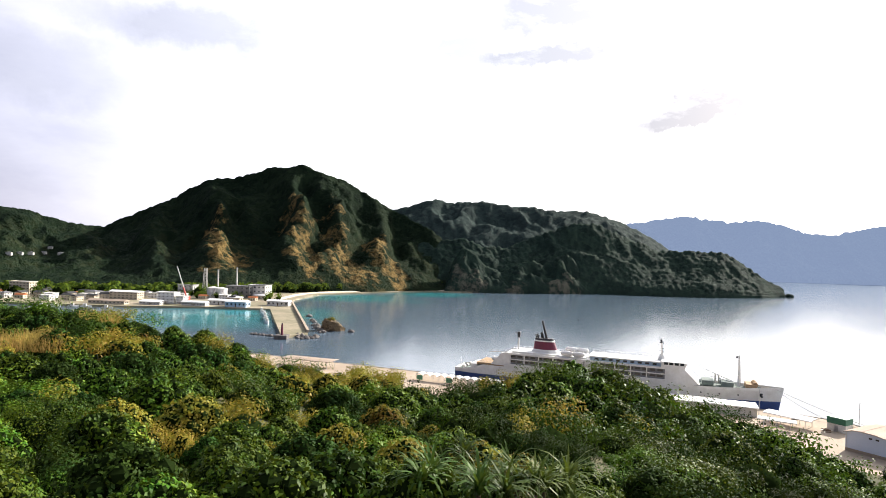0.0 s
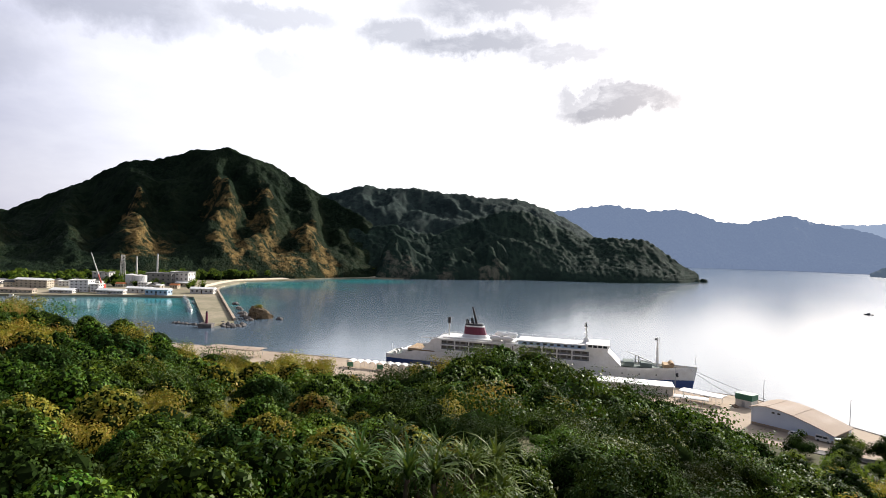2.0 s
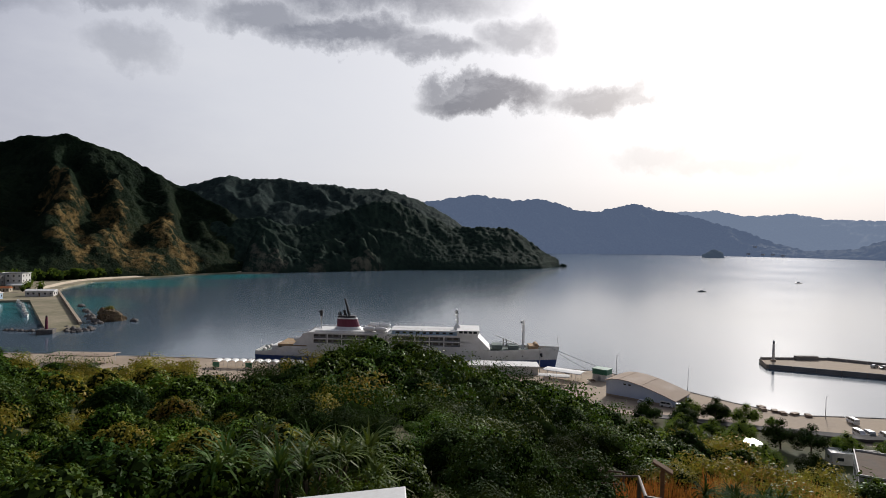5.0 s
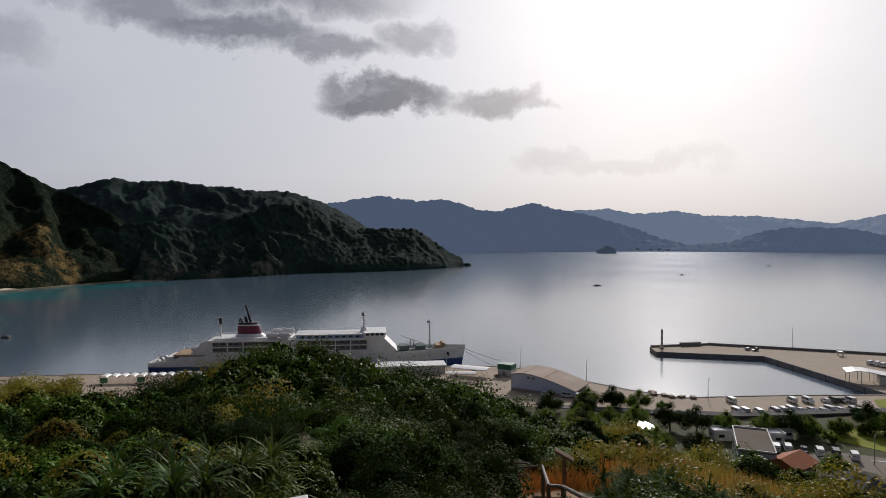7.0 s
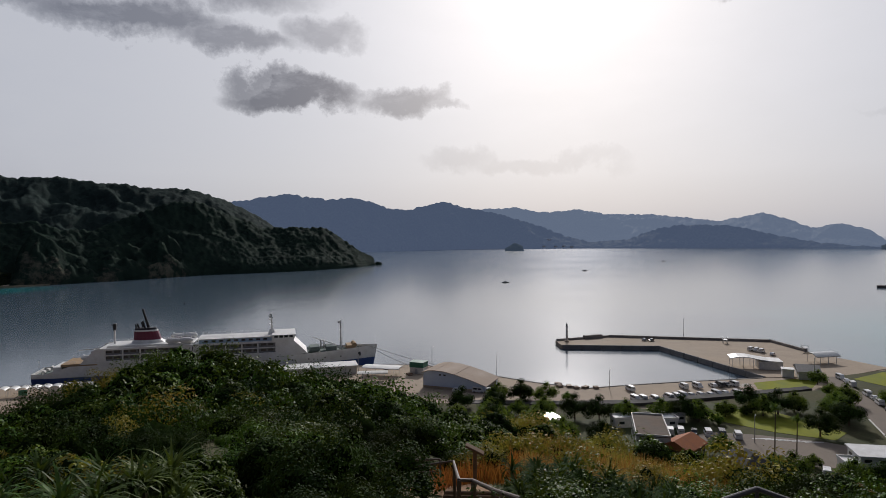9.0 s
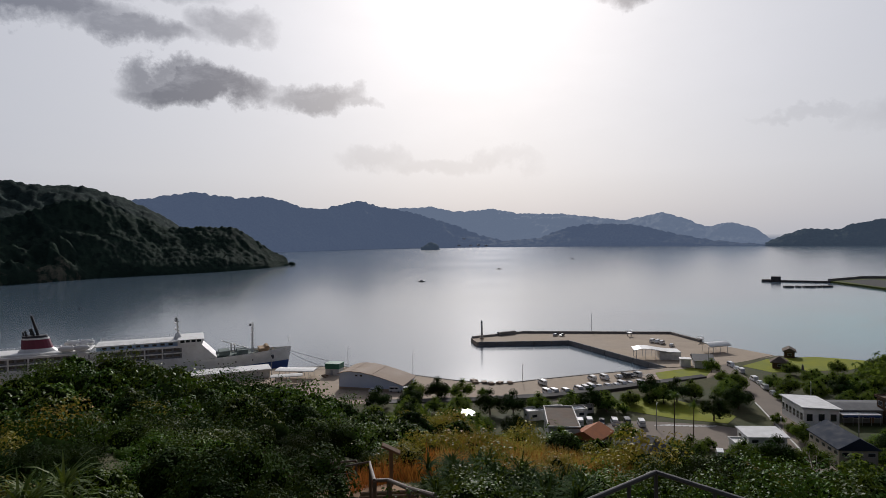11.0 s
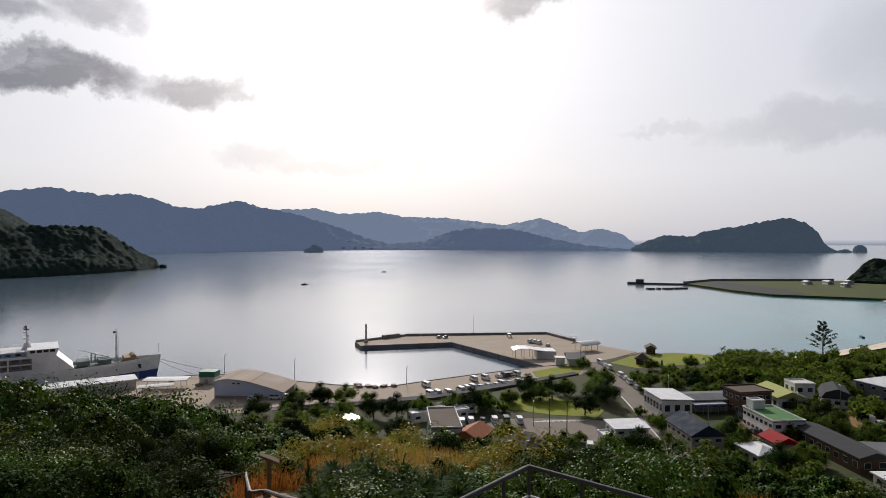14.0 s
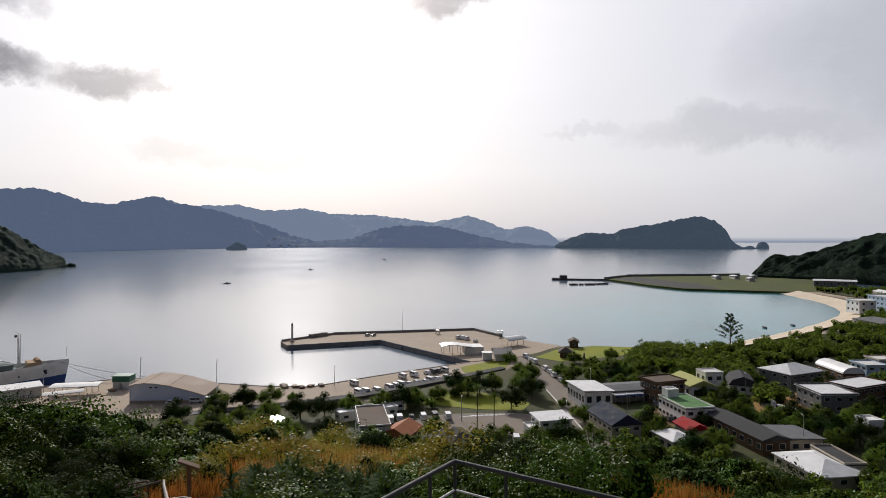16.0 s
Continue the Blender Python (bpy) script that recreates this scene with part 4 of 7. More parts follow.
for i in range(9):
    az, r = 38.5 + 0.05 * i * i, 19.5 - 0.95 * i
    x, y = polar(az, r)
    d = Vector((math.cos(radians(az)), -math.sin(radians(az)), 0)) * 0.9
    p = Vector((x, y, path_z(x, y) + 0.08)) - o
    part("log_step", rod(bmesh.new(), p - d, p + d, 0.07, seg=8), M["wood"], path)

# small white board at the foot of the view
wx, wy = polar(10.8, 4.2)
marker = thing("white_marker", wx, wy, hill_z(wx, wy), -13, "white slanted board on a short post", "sign")
top = 56.20 - hill_z(wx, wy)
part("post", boxm(-0.03, -0.03, -0.3, 0.03, 0.03, top - 0.05, bevel=0.004), M["white"], marker)
bm = boxm(-0.42, -0.22, -0.015, 0.42, 0.12, 0.015, bevel=0.005)
bmesh.ops.transform(bm, matrix=pose(0, 0, top - 0.02, 0, -5, 0), verts=bm.verts)
part("panel", bm, M["white"], marker)

# ---- ship at the quay ----
SHIP_DIR = Vector((0.934, -0.357, 0)).normalized()
ship = thing("ferry", 139 - 138 * 0.934, 248 + 138 * 0.357, 0, math.degrees(math.atan2(SHIP_DIR.y, SHIP_DIR.x)), "white passenger ferry with a maroon funnel band moored alongside", "ship")
LEN, HALF = 138.0, 8.6


def hull_section(x):
    """Half breadth at the water, half breadth at the deck, deck height."""
    f = max(0.0, (x - 92) / (LEN - 92))
    a = max(0.0, (14 - x) / 14)
    water = HALF * (1 - f ** 1.5) * (1 - 0.25 * a * a)
    deck = HALF * (1 - f ** 2.6) * (1 - 0.12 * a * a)
    return max(water, 0.05), max(deck, 0.25), 6.9 + 1.4 * f ** 1.6 - 2.6 * min(1.0, 1.6 * a)


def loft(z0, z1, grow=0.0):
    """Shell of the hull between two heights given as shares of the deck height (above 1: metres over it)."""
    bm, rows = bmesh.new(), []
    for x in np.linspace(0, LEN, 70):
        w, d, h = hull_section(x)
        rake = 1.6 * max(0.0, (x - 120) / 18) ** 1.5
        row = []
        for k in range(7):
            t = k / 6
            z = z0(h) + (z1(h) - z0(h)) * t
            s = min(1.0, max(0.0, z / h))
            row.append((x - rake * (1 - s), (w + (d - w) * s ** 1.3) + grow, z))
        rows.append([bm.verts.new(p) for p in row] + [bm.verts.new((p[0], -p[1], p[2])) for p in reversed(row)])
    for a, b in zip(rows, rows[1:]):
        for k in range(len(a) - 1):
            if k != 6:
                bm.faces.new((a[k], b[k], b[k + 1], a[k + 1]))
    for row in (rows[0], rows[-1]):
        bm.faces.new(row)
    return bm


hull = part("hull", loft(lambda h: 3.0, lambda h: h + 1.0), M["white"], ship, "white steel hull", smooth=False)
part("waterline_band", loft(lambda h: -1.5, lambda h: 3.5, 0.03), M["blue_hull"], hull, "dark blue boot band")
bm, top = bmesh.new(), []
for x in np.linspace(0.3, LEN - 1.0, 60):
    w, d, h = hull_section(x)
    top.append((bm.verts.new((x, d - 0.12, h)), bm.verts.new((x, -d + 0.12, h))))
for a, b in zip(top, top[1:]):
    bm.faces.new((a[0], b[0], b[1], a[1]))
part("weather_deck", bm, M["deckgreen"], ship, "grey-green deck plating")
part("aft_deck", boxm(10.5, -7.4, 7.6, 25, 7.4, 8.6, bevel=0.05), M["deck"], ship, "tan sheathed aft deck")
bm = boxm(24, -HALF + 0.6, 7.2, 98, HALF - 0.6, 14.0, bevel=0.08)
house = part("superstructure", bm, M["white"], ship)
# dark grey for the shade within the promenade openings
M["recess"] = surface("promenade_shade_grey", (0.16, 0.17, 0.18), None, 0.5, 0.6)
# side walls with promenade openings
for side in (-1, 1):
    y0, y1 = side * (HALF - 0.62), side * (HALF + 0.02)
    part("side_plate", boxm(24, y0, 7.2, 98, y1, 9.4, bevel=0.03), M["white"], house)
    part("side_plate", boxm(24, y0, 13.6, 100, y1, 14.4, bevel=0.03), M["white"], house)
    part("side_rail", boxm(24, y0 + side * 0.3, 11.3, 98, y1, 11.75, bevel=0.02), M["white"], house)
    for x in (24, 54, 60, 93):
        part("side_plate", boxm(x, y0, 9.4, x + (5.5 if x in (54, 93) else 3.0), y1, 13.6, bevel=0.03), M["white"], house)
    for x in (33, 39.5, 46, 66, 72.5, 79, 85.5):
        part("frame_post", boxm(x, y0 + side * 0.25, 9.4, x + 0.55, y1, 13.6, bevel=0.02), M["white"], house)
    # strip on the white inner wall, darkened to look shaded
    part("promenade_recess", boxm(27, y0 - side * 0.01, 9.4, 93, y0 + side * 0.06, 13.6), M["recess"], house, "dark grey strip for the shade inside the promenade openings")
    for x in range(27, 93, 3):
        if not 53 < x < 63:
            for z in (9.7, 12.05):
                part("window_pane", boxm(x, y0 + side * 0.05, z + 0.4, x + 2.2, y0 + side * 0.10, z + 1.35), M["glass"], house)
    for x in range(30, 128, 7):
        w, d, h = hull_section(x)
        bm = bmesh.new()
        rod(bm, (x, side * (d - 0.25), 5.6), (x, side * (d + 0.06), 5.6), 0.30, seg=10)
        part("porthole", bm, M["glass"], hull)
for side in (-1, 1):
    part("wing_plate", extrude_profile(bmesh.new(), [(17.5, 8.4), (24.2, 8.4), (24.2, 14.3), (23, 14.0)], side * (HALF - 0.35), side * (HALF - 0.05)), M["white"], house)
# raked bridge front
bm = extrude_profile(bmesh.new(), [(93, 7.2), (106.5, 8.4), (100.5, 14.4), (93, 14.4)], -HALF, HALF)
part("bridge_front", bm, M["white"], ship)
bm = extrude_profile(bmesh.new(), [(91.5, 14.4), (100.8, 14.4), (101.6, 16.8), (91.5, 16.8)], -HALF - 0.4, HALF + 0.4)
wheel = part("wheelhouse", bm, M["white"], ship)
for k in range(11):
    y = -8.0 + k * 1.5
    part("window_pane", extrude_profile(bmesh.new(), [(101.28, 15.6), (101.34, 15.6), (101.62, 16.7), (101.56, 16.7)], y, y + 1.15), M["glass"], wheel)
for side in (-1, 1):
    for k in range(4):
        part("window_pane", boxm(92.5 + 2.1 * k, side * (HALF + 0.38), 15.6, 94.1 + 2.1 * k, side * (HALF + 0.43), 16.6), M["glass"], wheel)
M["palebow"] = surface("pale_blue_paint", (0.42, 0.56, 0.70), None, 0.5, 0.5)
lounge = part("deckhouse", boxm(62, -6.2, 13.9, 91.5, 6.2, 15.7, bevel=0.1), M["palebow"], ship, "pale blue deckhouse under a white top")
part("roof", boxm(61.4, -6.8, 15.7, 91.5, 6.8, 16.1, bevel=0.06), M["white"], lounge)
for side in (-1, 1):
    for k in range(9):
        part("window_pane", boxm(64 + 3 * k, side * 6.2, 14.6, 65.6 + 3 * k, side * 6.24, 15.4), M["glass"], lounge)
part("aft_house", boxm(27, -6.6, 13.9, 60, 6.6, 15.0, bevel=0.1), M["white"], ship)


def ring_loft(levels, seg=20):
    """Lofted funnel: levels of x centre, half length, half width, z."""
    bm, rows = bmesh.new(), []
    for cx, a, b, z in levels:
        rows.append([bm.verts.new((cx + a * math.cos(t), b * math.copysign(abs(math.sin(t)) ** 0.7, math.sin(t)), z)) for t in np.linspace(0, 2 * math.pi, seg, endpoint=False)])
    for r0, r1 in zip(rows, rows[1:]):
        for i in range(seg):
            bm.faces.new((r0[i], r0[(i + 1) % seg], r1[(i + 1) % seg], r1[i]))
    bm.faces.new(rows[0][::-1]), bm.faces.new(rows[-1])
    return bm


funnel = part("funnel", ring_loft([(41.5, 7.6, 4.0, 14.0), (41.2, 6.2, 3.4, 15.6), (41.1, 5.4, 3.1, 16.3)]), M["white"], ship, smooth=False)
part("funnel_band", ring_loft([(41.1, 5.42, 3.12, 16.3), (40.6, 4.7, 2.75, 19.8)]), M["maroon"], funnel, "maroon painted band")
part("funnel_rim", ring_loft([(40.6, 4.7, 2.75, 19.8), (40.55, 4.55, 2.65, 20.4)]), M["white"], funnel)
part("funnel_cap", ring_loft([(40.5, 4.4, 2.5, 20.4), (40.4, 4.2, 2.3, 21.2)]), M["black"], funnel)
for x, y, h, r in [(41.6, 0.0, 8.2, 0.62), (39.4, 0.9, 2.8, 0.5), (38.0, -0.9, 2.4, 0.45), (36.8, 0.6, 1.9, 0.4), (40.4, -1.0, 3.2, 0.4)]:
    part("exhaust_pipe", rod(bmesh.new(), (x, y, 20.8), (x - h * 0.28, y, 20.8 + h), r, r * 0.72, 10), M["black"], funnel)


def mast(name, x, z0, z1, r, parent):
    return part(name, rod(bmesh.new(), (x, 0, z0), (x, 0, z1), r, r * 0.55, 10), M["white"], parent)


aft_mast = mast("aft_mast", 28.5, 13, 22.0, 0.42, ship)
part("lamp_box", boxm(27.9, -0.6, 20.6, 29.1, 0.6, 23.4, bevel=0.05), M["black"], aft_mast)
part("crossbar", boxm(26.6, -0.12, 22.6, 28.2, 0.12, 22.9), M["black"], aft_mast)
radar = part("radar_mast", rod(rod(bmesh.new(), (91.5, 0, 16.0), (91.5, 0, 18.6), 1.9, 0.8, 12), (91.5, 0, 18.6), (91.2, 0, 25.6), 0.42, 0.16, 8), M["white"], ship)
for z in (19.4, 20.8, 23.2):
    part("lamp", boxm(91.6, -0.25, z, 92.1, 0.25, z + 0.45), M["black"], radar)
for z, w in [(20.2, 2.0), (22.4, 1.6), (24.0, 2.2)]:
    part("radar_bar", boxm(90.3, -w, z, 91.0, w, z + 0.35, bevel=0.03), M["white"], radar)
part("lamp_box", boxm(90.5, -0.5, 23.4, 91.5, 0.5, 24.8), M["black"], radar)
fore = part("fore_mast", rod(rod(bmesh.new(), (121.5, 0, 8.0), (121.5, 0, 10.0), 0.9, 0.5, 10), (121.5, 0, 10.0), (121.5, 0, 21.2), 0.46, 0.24, 10), M["white"], ship)
part("ladder", boxm(122.1, -0.22, 9.0, 122.25, 0.22, 20.6), M["offwhite"], fore)
part("lamp_box", boxm(120.3, -0.35, 19.6, 121.1, 0.35, 20.4, bevel=0.04), M["black"], fore)
for z in (12.5, 16.5, 19.0, 20.6):
    part("crossbar", boxm(120.9, -1.3, z, 121.9, 1.3, z + 0.16), M["white"], fore)
part("boom", rod(bmesh.new(), (119.6, 0.8, 9.8), (108.5, 1.2, 13.8), 0.26, 0.14, 8), M["white"], fore)
part("boom", rod(bmesh.new(), (120.8, -0.8, 9.6), (110.5, -1.4, 11.4), 0.22, 0.12, 8), M["white"], fore)
for x in (112.8, 114.2):
    part("vent_post", rod(bmesh.new(), (x, 2.6, 8.0), (x, 2.6, 12.0), 0.38, 0.3, 8), M["offwhite"], ship)
for x0, x1, mat in [(107.5, 112.0, "deckgreen"), (114.8, 119.4, "deckgreen"), (124.0, 128.0, "deck")]:
    part("hatch", boxm(x0, -4.0, 8.0, x1, 4.0, 9.9, bevel=0.12), M[mat], ship)
for y in (-2.4, 0.3, 2.6):
    part("windlass", rod(bmesh.new(), (127.5, y - 0.9, 9.9), (127.5, y + 0.9, 9.9), 1.0, seg=14), M["deck"], ship)
for side in (-1, 1):
    for x in (52.0, 57.0, 20.5):
        z = 15.6 if x > 30 else 10.2
        bm = bmesh.new()
        bmesh.ops.create_icosphere(bm, subdivisions=3, radius=1.0)
        for v in bm.verts:
            v.co = Vector((v.co.x * 3.3 * (1 - 0.1 * abs(v.co.x)), v.co.y * 1.25, v.co.z * (1.1 if v.co.z > 0 else 1.3)))
        bmesh.ops.translate(bm, verts=bm.verts, vec=(x, side * 6.7, z + 0.6))
        part("lifeboat", bm, M["white"], ship, smooth=True)
        for dx in (-1.9, 1.9):
            part("davit", boxm(x + dx, side * 6.5, z - 2.0, x + dx + 0.3, side * 7.1, z + 2.0, bevel=0.04), M["white"], ship)
for z, x0, x1, half in [(14.4, 24.5, 61, HALF - 0.1), (8.6, 10.7, 24, 7.3), (16.1, 62, 91, 6.7)]:
    for side in (-1, 1):
        for k in range(3):
            part("guard_rail", rod(bmesh.new(), (x0, side * half, z + 0.4 + 0.35 * k), (x1, side * half, z + 0.4 + 0.35 * k), 0.03, seg=5), M["white"], ship)
        for x in np.arange(x0, x1, 2.4):
            part("stanchion", rod(bmesh.new(), (x, side * half, z), (x, side * half, z + 1.1), 0.035, seg=5), M["white"], ship)
part("ensign_staff", rod(bmesh.new(), (137.2, 0, 10.5), (137.2, 0, 14.0), 0.07, seg=6), M["offwhite"], ship)
for side in (-1, 1):
    bm = bmesh.new()
    rod(bm, (129.5, side * 3.2, 6.4), (129.8, side * 4.0, 5.2), 0.7, 0.4, 8)
    part("anchor", bm, M["black"], hull)
part("stern_house", boxm(7.2, -6.2, 5.2, 10.6, 6.2, 7.5, bevel=0.1), M["white"], ship)
for y in (-4.6, 0.0, 4.6):
    part("winch", rod(bmesh.new(), (3.6, y - 0.9, 5.5), (3.6, y + 0.9, 5.5), 0.75, seg=12), M["offwhite"], ship)
part("flag_staff", rod(bmesh.new(), (0.9, 0, 5.2), (0.2, 0, 9.4), 0.09, 0.05, 6), M["white"], ship)
part("stay_boom", rod(bmesh.new(), (14.0, 2.5, 12.4), (28.2, 1.0, 13.6), 0.12, seg=6), M["white"], ship)

rope = thing("mooring_rope", 135, 248.5, 9.0, 0, "thin mooring rope from the bow to the quay", "rope")
for dx, dy in [(8.0, -27.0), (20.0, -40.0)]:
    bm, rings = bmesh.new(), []
    for k in range(13):
        t = k / 12
        c = Vector((dx * t, dy * t, -6.6 * t - 4.0 * t * (1 - t)))
        rings.append([bm.verts.new(c + Vector((0.09 * math.cos(a), 0, 0.09 * math.sin(a)))) for a in (0, 1.57, 3.14, 4.71)])
    for a, b in zip(rings, rings[1:]):
        for k in range(4):
            bm.faces.new((a[k], a[(k + 1) % 4], b[(k + 1) % 4], b[k]))
    part("line", bm, M["offwhite"], rope)

# ---- quay: sheds, warehouse, light poles ----


def quay_edge(points, name, label, z, h=0.18, w=0.5):
    base = thing(name, points[0][0], points[0][1], z, 0, label, "kerb")
    o = Vector(base.location)
    for a, b in zip(points, points[1:]):
        a, b = Vector((*a, z)) - o, Vector((*b, z)) - o
        d = (b - a)
        n = max(1, int(d.length / 9))
        for k in range(n):
            p, q = a + d * (k / n), a + d * ((k + 0.96) / n)
            s = Vector((-d.y, d.x, 0)).normalized() * w / 2
            bm = bmesh.new()
            prism(bm, [(p - s)[:2], (q - s)[:2], (q + s * 1.8)[:2], (p + s * 1.8)[:2]], -2.6, h)
            part("kerb_block", bm, M["grey_concrete"], base)


quay_edge([(-110, 330), (2, 288), (131, 239), (149.5, 225.6), (158.6, 196), (165.6, 171), (173.7, 153.4), (189, 147.6), (210, 138.6), (242, 122.6)], "quay_kerb", "grey concrete kerb along the quay edge", 1.9)
quay_edge([(243.4, 123), (269.6, 189.6), (233.4, 221.6)], "pier_kerb", "grey concrete kerb along the inner pier edge", 2.1)
for a, b, h in [((241, 233.4), (273, 224.4), 1.0), ((273, 224.4), (326.6, 161.9), 1.2), ((326.6, 161.9), (312, 137.5), 1.2)]:
    d = Vector((b[0] - a[0], b[1] - a[1], 0))
    wall = thing("breakwater_wall", a[0], a[1], 2.1, math.degrees(math.atan2(d.y, d.x)), "weathered concrete wave wall on the outer pier edge", "wall", "pier wave walls")
    n = int(d.length / 8)
    for k in range(n):
        part("wall_block", extrude_profile(bmesh.new(), [(k * d.length / n, 0), ((k + 0.985) * d.length / n, 0), ((k + 0.985) * d.length / n, h), (k * d.length / n, h)], -1.4, 0.0), M["grey_concrete"], wall)
blk = thing("raised_block", 262, 226.3, 2.1, -16, "long raised concrete block on the breakwater", "block")
part("block", boxm(-5.5, -1.2, 0, 5.5, 1.2, 1.9, bevel=0.05), M["grey_concrete"], blk)

lighthouse = thing("lighthouse", 242.5, 227.2, 2.1, 0, "slim white harbour light tower on the breakwater tip", "lighthouse")
tower = part("tower", rod(bmesh.new(), (0, 0, 0.8), (0, 0, 8.2), 0.62, 0.48, 16), M["offwhite"], lighthouse)
part("plinth", rod(bmesh.new(), (0, 0, 0), (0, 0, 0.8), 1.2, seg=16), M["concrete"], lighthouse)
part("gallery", rod(bmesh.new(), (0, 0, 8.2), (0, 0, 8.45), 0.8, seg=16), M["offwhite"], lighthouse)
part("lantern", rod(bmesh.new(), (0, 0, 8.45), (0, 0, 9.5), 0.45, seg=12), M["glass"], lighthouse)
part("cap", rod(bmesh.new(), (0, 0, 9.5), (0, 0, 10.1), 0.6, 0.05, 12), M["offwhite"], lighthouse)

# arched warehouse
wh = thing("warehouse", 127.0, 191.5, 1.9, -58, "pale blue sheet-metal warehouse with a curved tan roof", "warehouse")
prof = [(0, 0), (0, 6.9), (2.2, 7.7), (4.8, 8.0), (8.5, 7.8), (13, 6.9), (18, 5.4), (21.5, 4.2), (24.5, 3.0), (24.5, 0)]
roof_scale = 0.84
prof = [(x, z * roof_scale) for x, z in prof]
roof_line = [(-0.5, 6.9), (2.1, 7.9), (4.8, 8.2), (8.5, 8.0), (13, 7.1), (18, 5.6), (21.5, 4.4), (25.1, 3.0)]
roof_line = [(x, z * roof_scale) for x, z in roof_line]
body = part("body", extrude_profile(bmesh.new(), prof, 0.0, 15.0), M["wall_blue"], wh)
part("roof", extrude_profile(bmesh.new(), roof_line + [(x, z - 0.22) for x, z in reversed(roof_line)], -0.6, 15.6), M["roof_tan"], wh)
for x, z in ((4.8, 6.93), (13, 6.0)):
    part("roof_seam", boxm(x - 0.12, -0.6, z - 0.04, x + 0.12, 15.6, z + 0.03), M["roof_tan"], wh)
# black slab for the unlit inside of the open end
part("roller_door", boxm(24.45, 2.5, 0.0, 24.6, 12.5, 1.9), M["black"], wh)
for x in (6.5, 8.3):
    part("vent", boxm(x, -0.08, 5.0, x + 0.9, 0.0, 5.5), M["black"], wh)
part("downpipe", rod(bmesh.new(), (0.3, -0.12, 0), (0.3, -0.12, 6.4), 0.07, seg=6), M["offwhite"], wh)
part("band", boxm(0, -0.05, 0, 24.5, -0.01, 0.9), M["concrete"], wh)

hut = thing("green_hut", 139.5, 213.5, 1.9, -58, "small dark green quay hut with a pale lower wall", "hut")
part("wall", boxm(-3, -2.4, 0, 3, 2.4, 2.6, bevel=0.04), M["offwhite"], hut)
part("upper_wall", boxm(-3.1, -2.5, 2.6, 3.1, 2.5, 4.6, bevel=0.05), M["green"], hut)
part("roof", boxm(-3.3, -2.7, 4.6, 3.3, 2.7, 4.8, bevel=0.03), M["green"], hut)
part("door", boxm(-0.6, -2.46, 0.0, 0.5, -2.4, 2.1), M["metal"], hut)


def long_roof(x, y, rz, ln, w, h, mat, label, posts=6, name="open_shed", thick=0.25, curve=0.4):
    """Open shed: a low curved roof on two rows of posts."""
    s = thing(name, x, y, 1.9, rz, label, "shed", "quay sheds")
    arc = [(w * (t - 0.5), h + curve * (1 - (2 * t - 1) ** 2)) for t in np.linspace(0, 1, 9)]
    bm = bmesh.new()
    extrude_profile(bm, [(a, b) for a, b in arc] + [(a, b - thick) for a, b in reversed(arc)], -ln / 2, ln / 2)
    bmesh.ops.rotate(bm, verts=bm.verts, matrix=Matrix.Rotation(radians(-90), 3, "Z"))
    part("roof", bm, M[mat], s)
    for k in range(posts):
        px = -ln / 2 + ln * (k + 0.5) / posts
        for py in (-w / 2 + 0.3, w / 2 - 0.3):
            part("post", rod(bmesh.new(), (px, py, 0), (px, py, h - 0.05), 0.11, seg=6), M["offwhite"], s)
    return s


SHIP_RZ = -20.9
terminal = thing("terminal_building", 101, 239, 1.9, SHIP_RZ, "long white passenger boarding building beside the ship", "building")
tb = part("wall", boxm(-17, -4.5, 0, 20, 4.5, 3.2, bevel=0.06), M["offwhite"], terminal)
part("roof", boxm(-17.6, -5.2, 3.2, 20.6, 5.2, 3.6, bevel=0.08), M["white"], terminal)
long_roof(126, 220, -50, 16, 7, 3.2, "white", "open white-roofed cargo shed on the quay", 4)
long_roof(118, 214, -30, 12, 5, 3.0, "offwhite", "small open shed with a pale sheet roof", 3)
long_roof(-62, 296, -17, 26, 9, 3.6, "roof_tan", "long quay shed with a pale tan roof", 6)
# arched canopy tents by the stern
M["tent_green"] = surface("green_canvas", (0.16, 0.36, 0.22), None, 1, 0.8)
for k in range(13):
    x, y = -8 + 2.9 * k * 1.12, 274.5 - 1.05 * k * 1.12
    tent = thing("canopy_tent", x, y, 1.9, SHIP_RZ, "white arched canopy tent on the quay" if k % 4 else "white and green arched canopy tent on the quay", "tent", "tents on the quay")
    bm = bmesh.new()
    arc = [(1.62 * math.cos(a), 2.3 + 0.95 * math.sin(a)) for a in np.linspace(0, math.pi, 11)]
    extrude_profile(bm, arc + [(x * 0.96, z - 0.06) for x, z in reversed(arc)], -2.2, 2.2)
    part("canopy", bm, M["white"], tent)
    for sx in (-1.4, 1.4):
        for sy in (-1.4, 1.4):
            part("leg", rod(bmesh.new(), (sx, sy, 0), (sx, sy, 2.3), 0.04, seg=5), M["metal"], tent)
    if k % 4 == 0:
        part("side_sheet", boxm(-1.45, -1.48, 0.2, 1.45, -1.42, 2.2), M["tent_green"], tent)

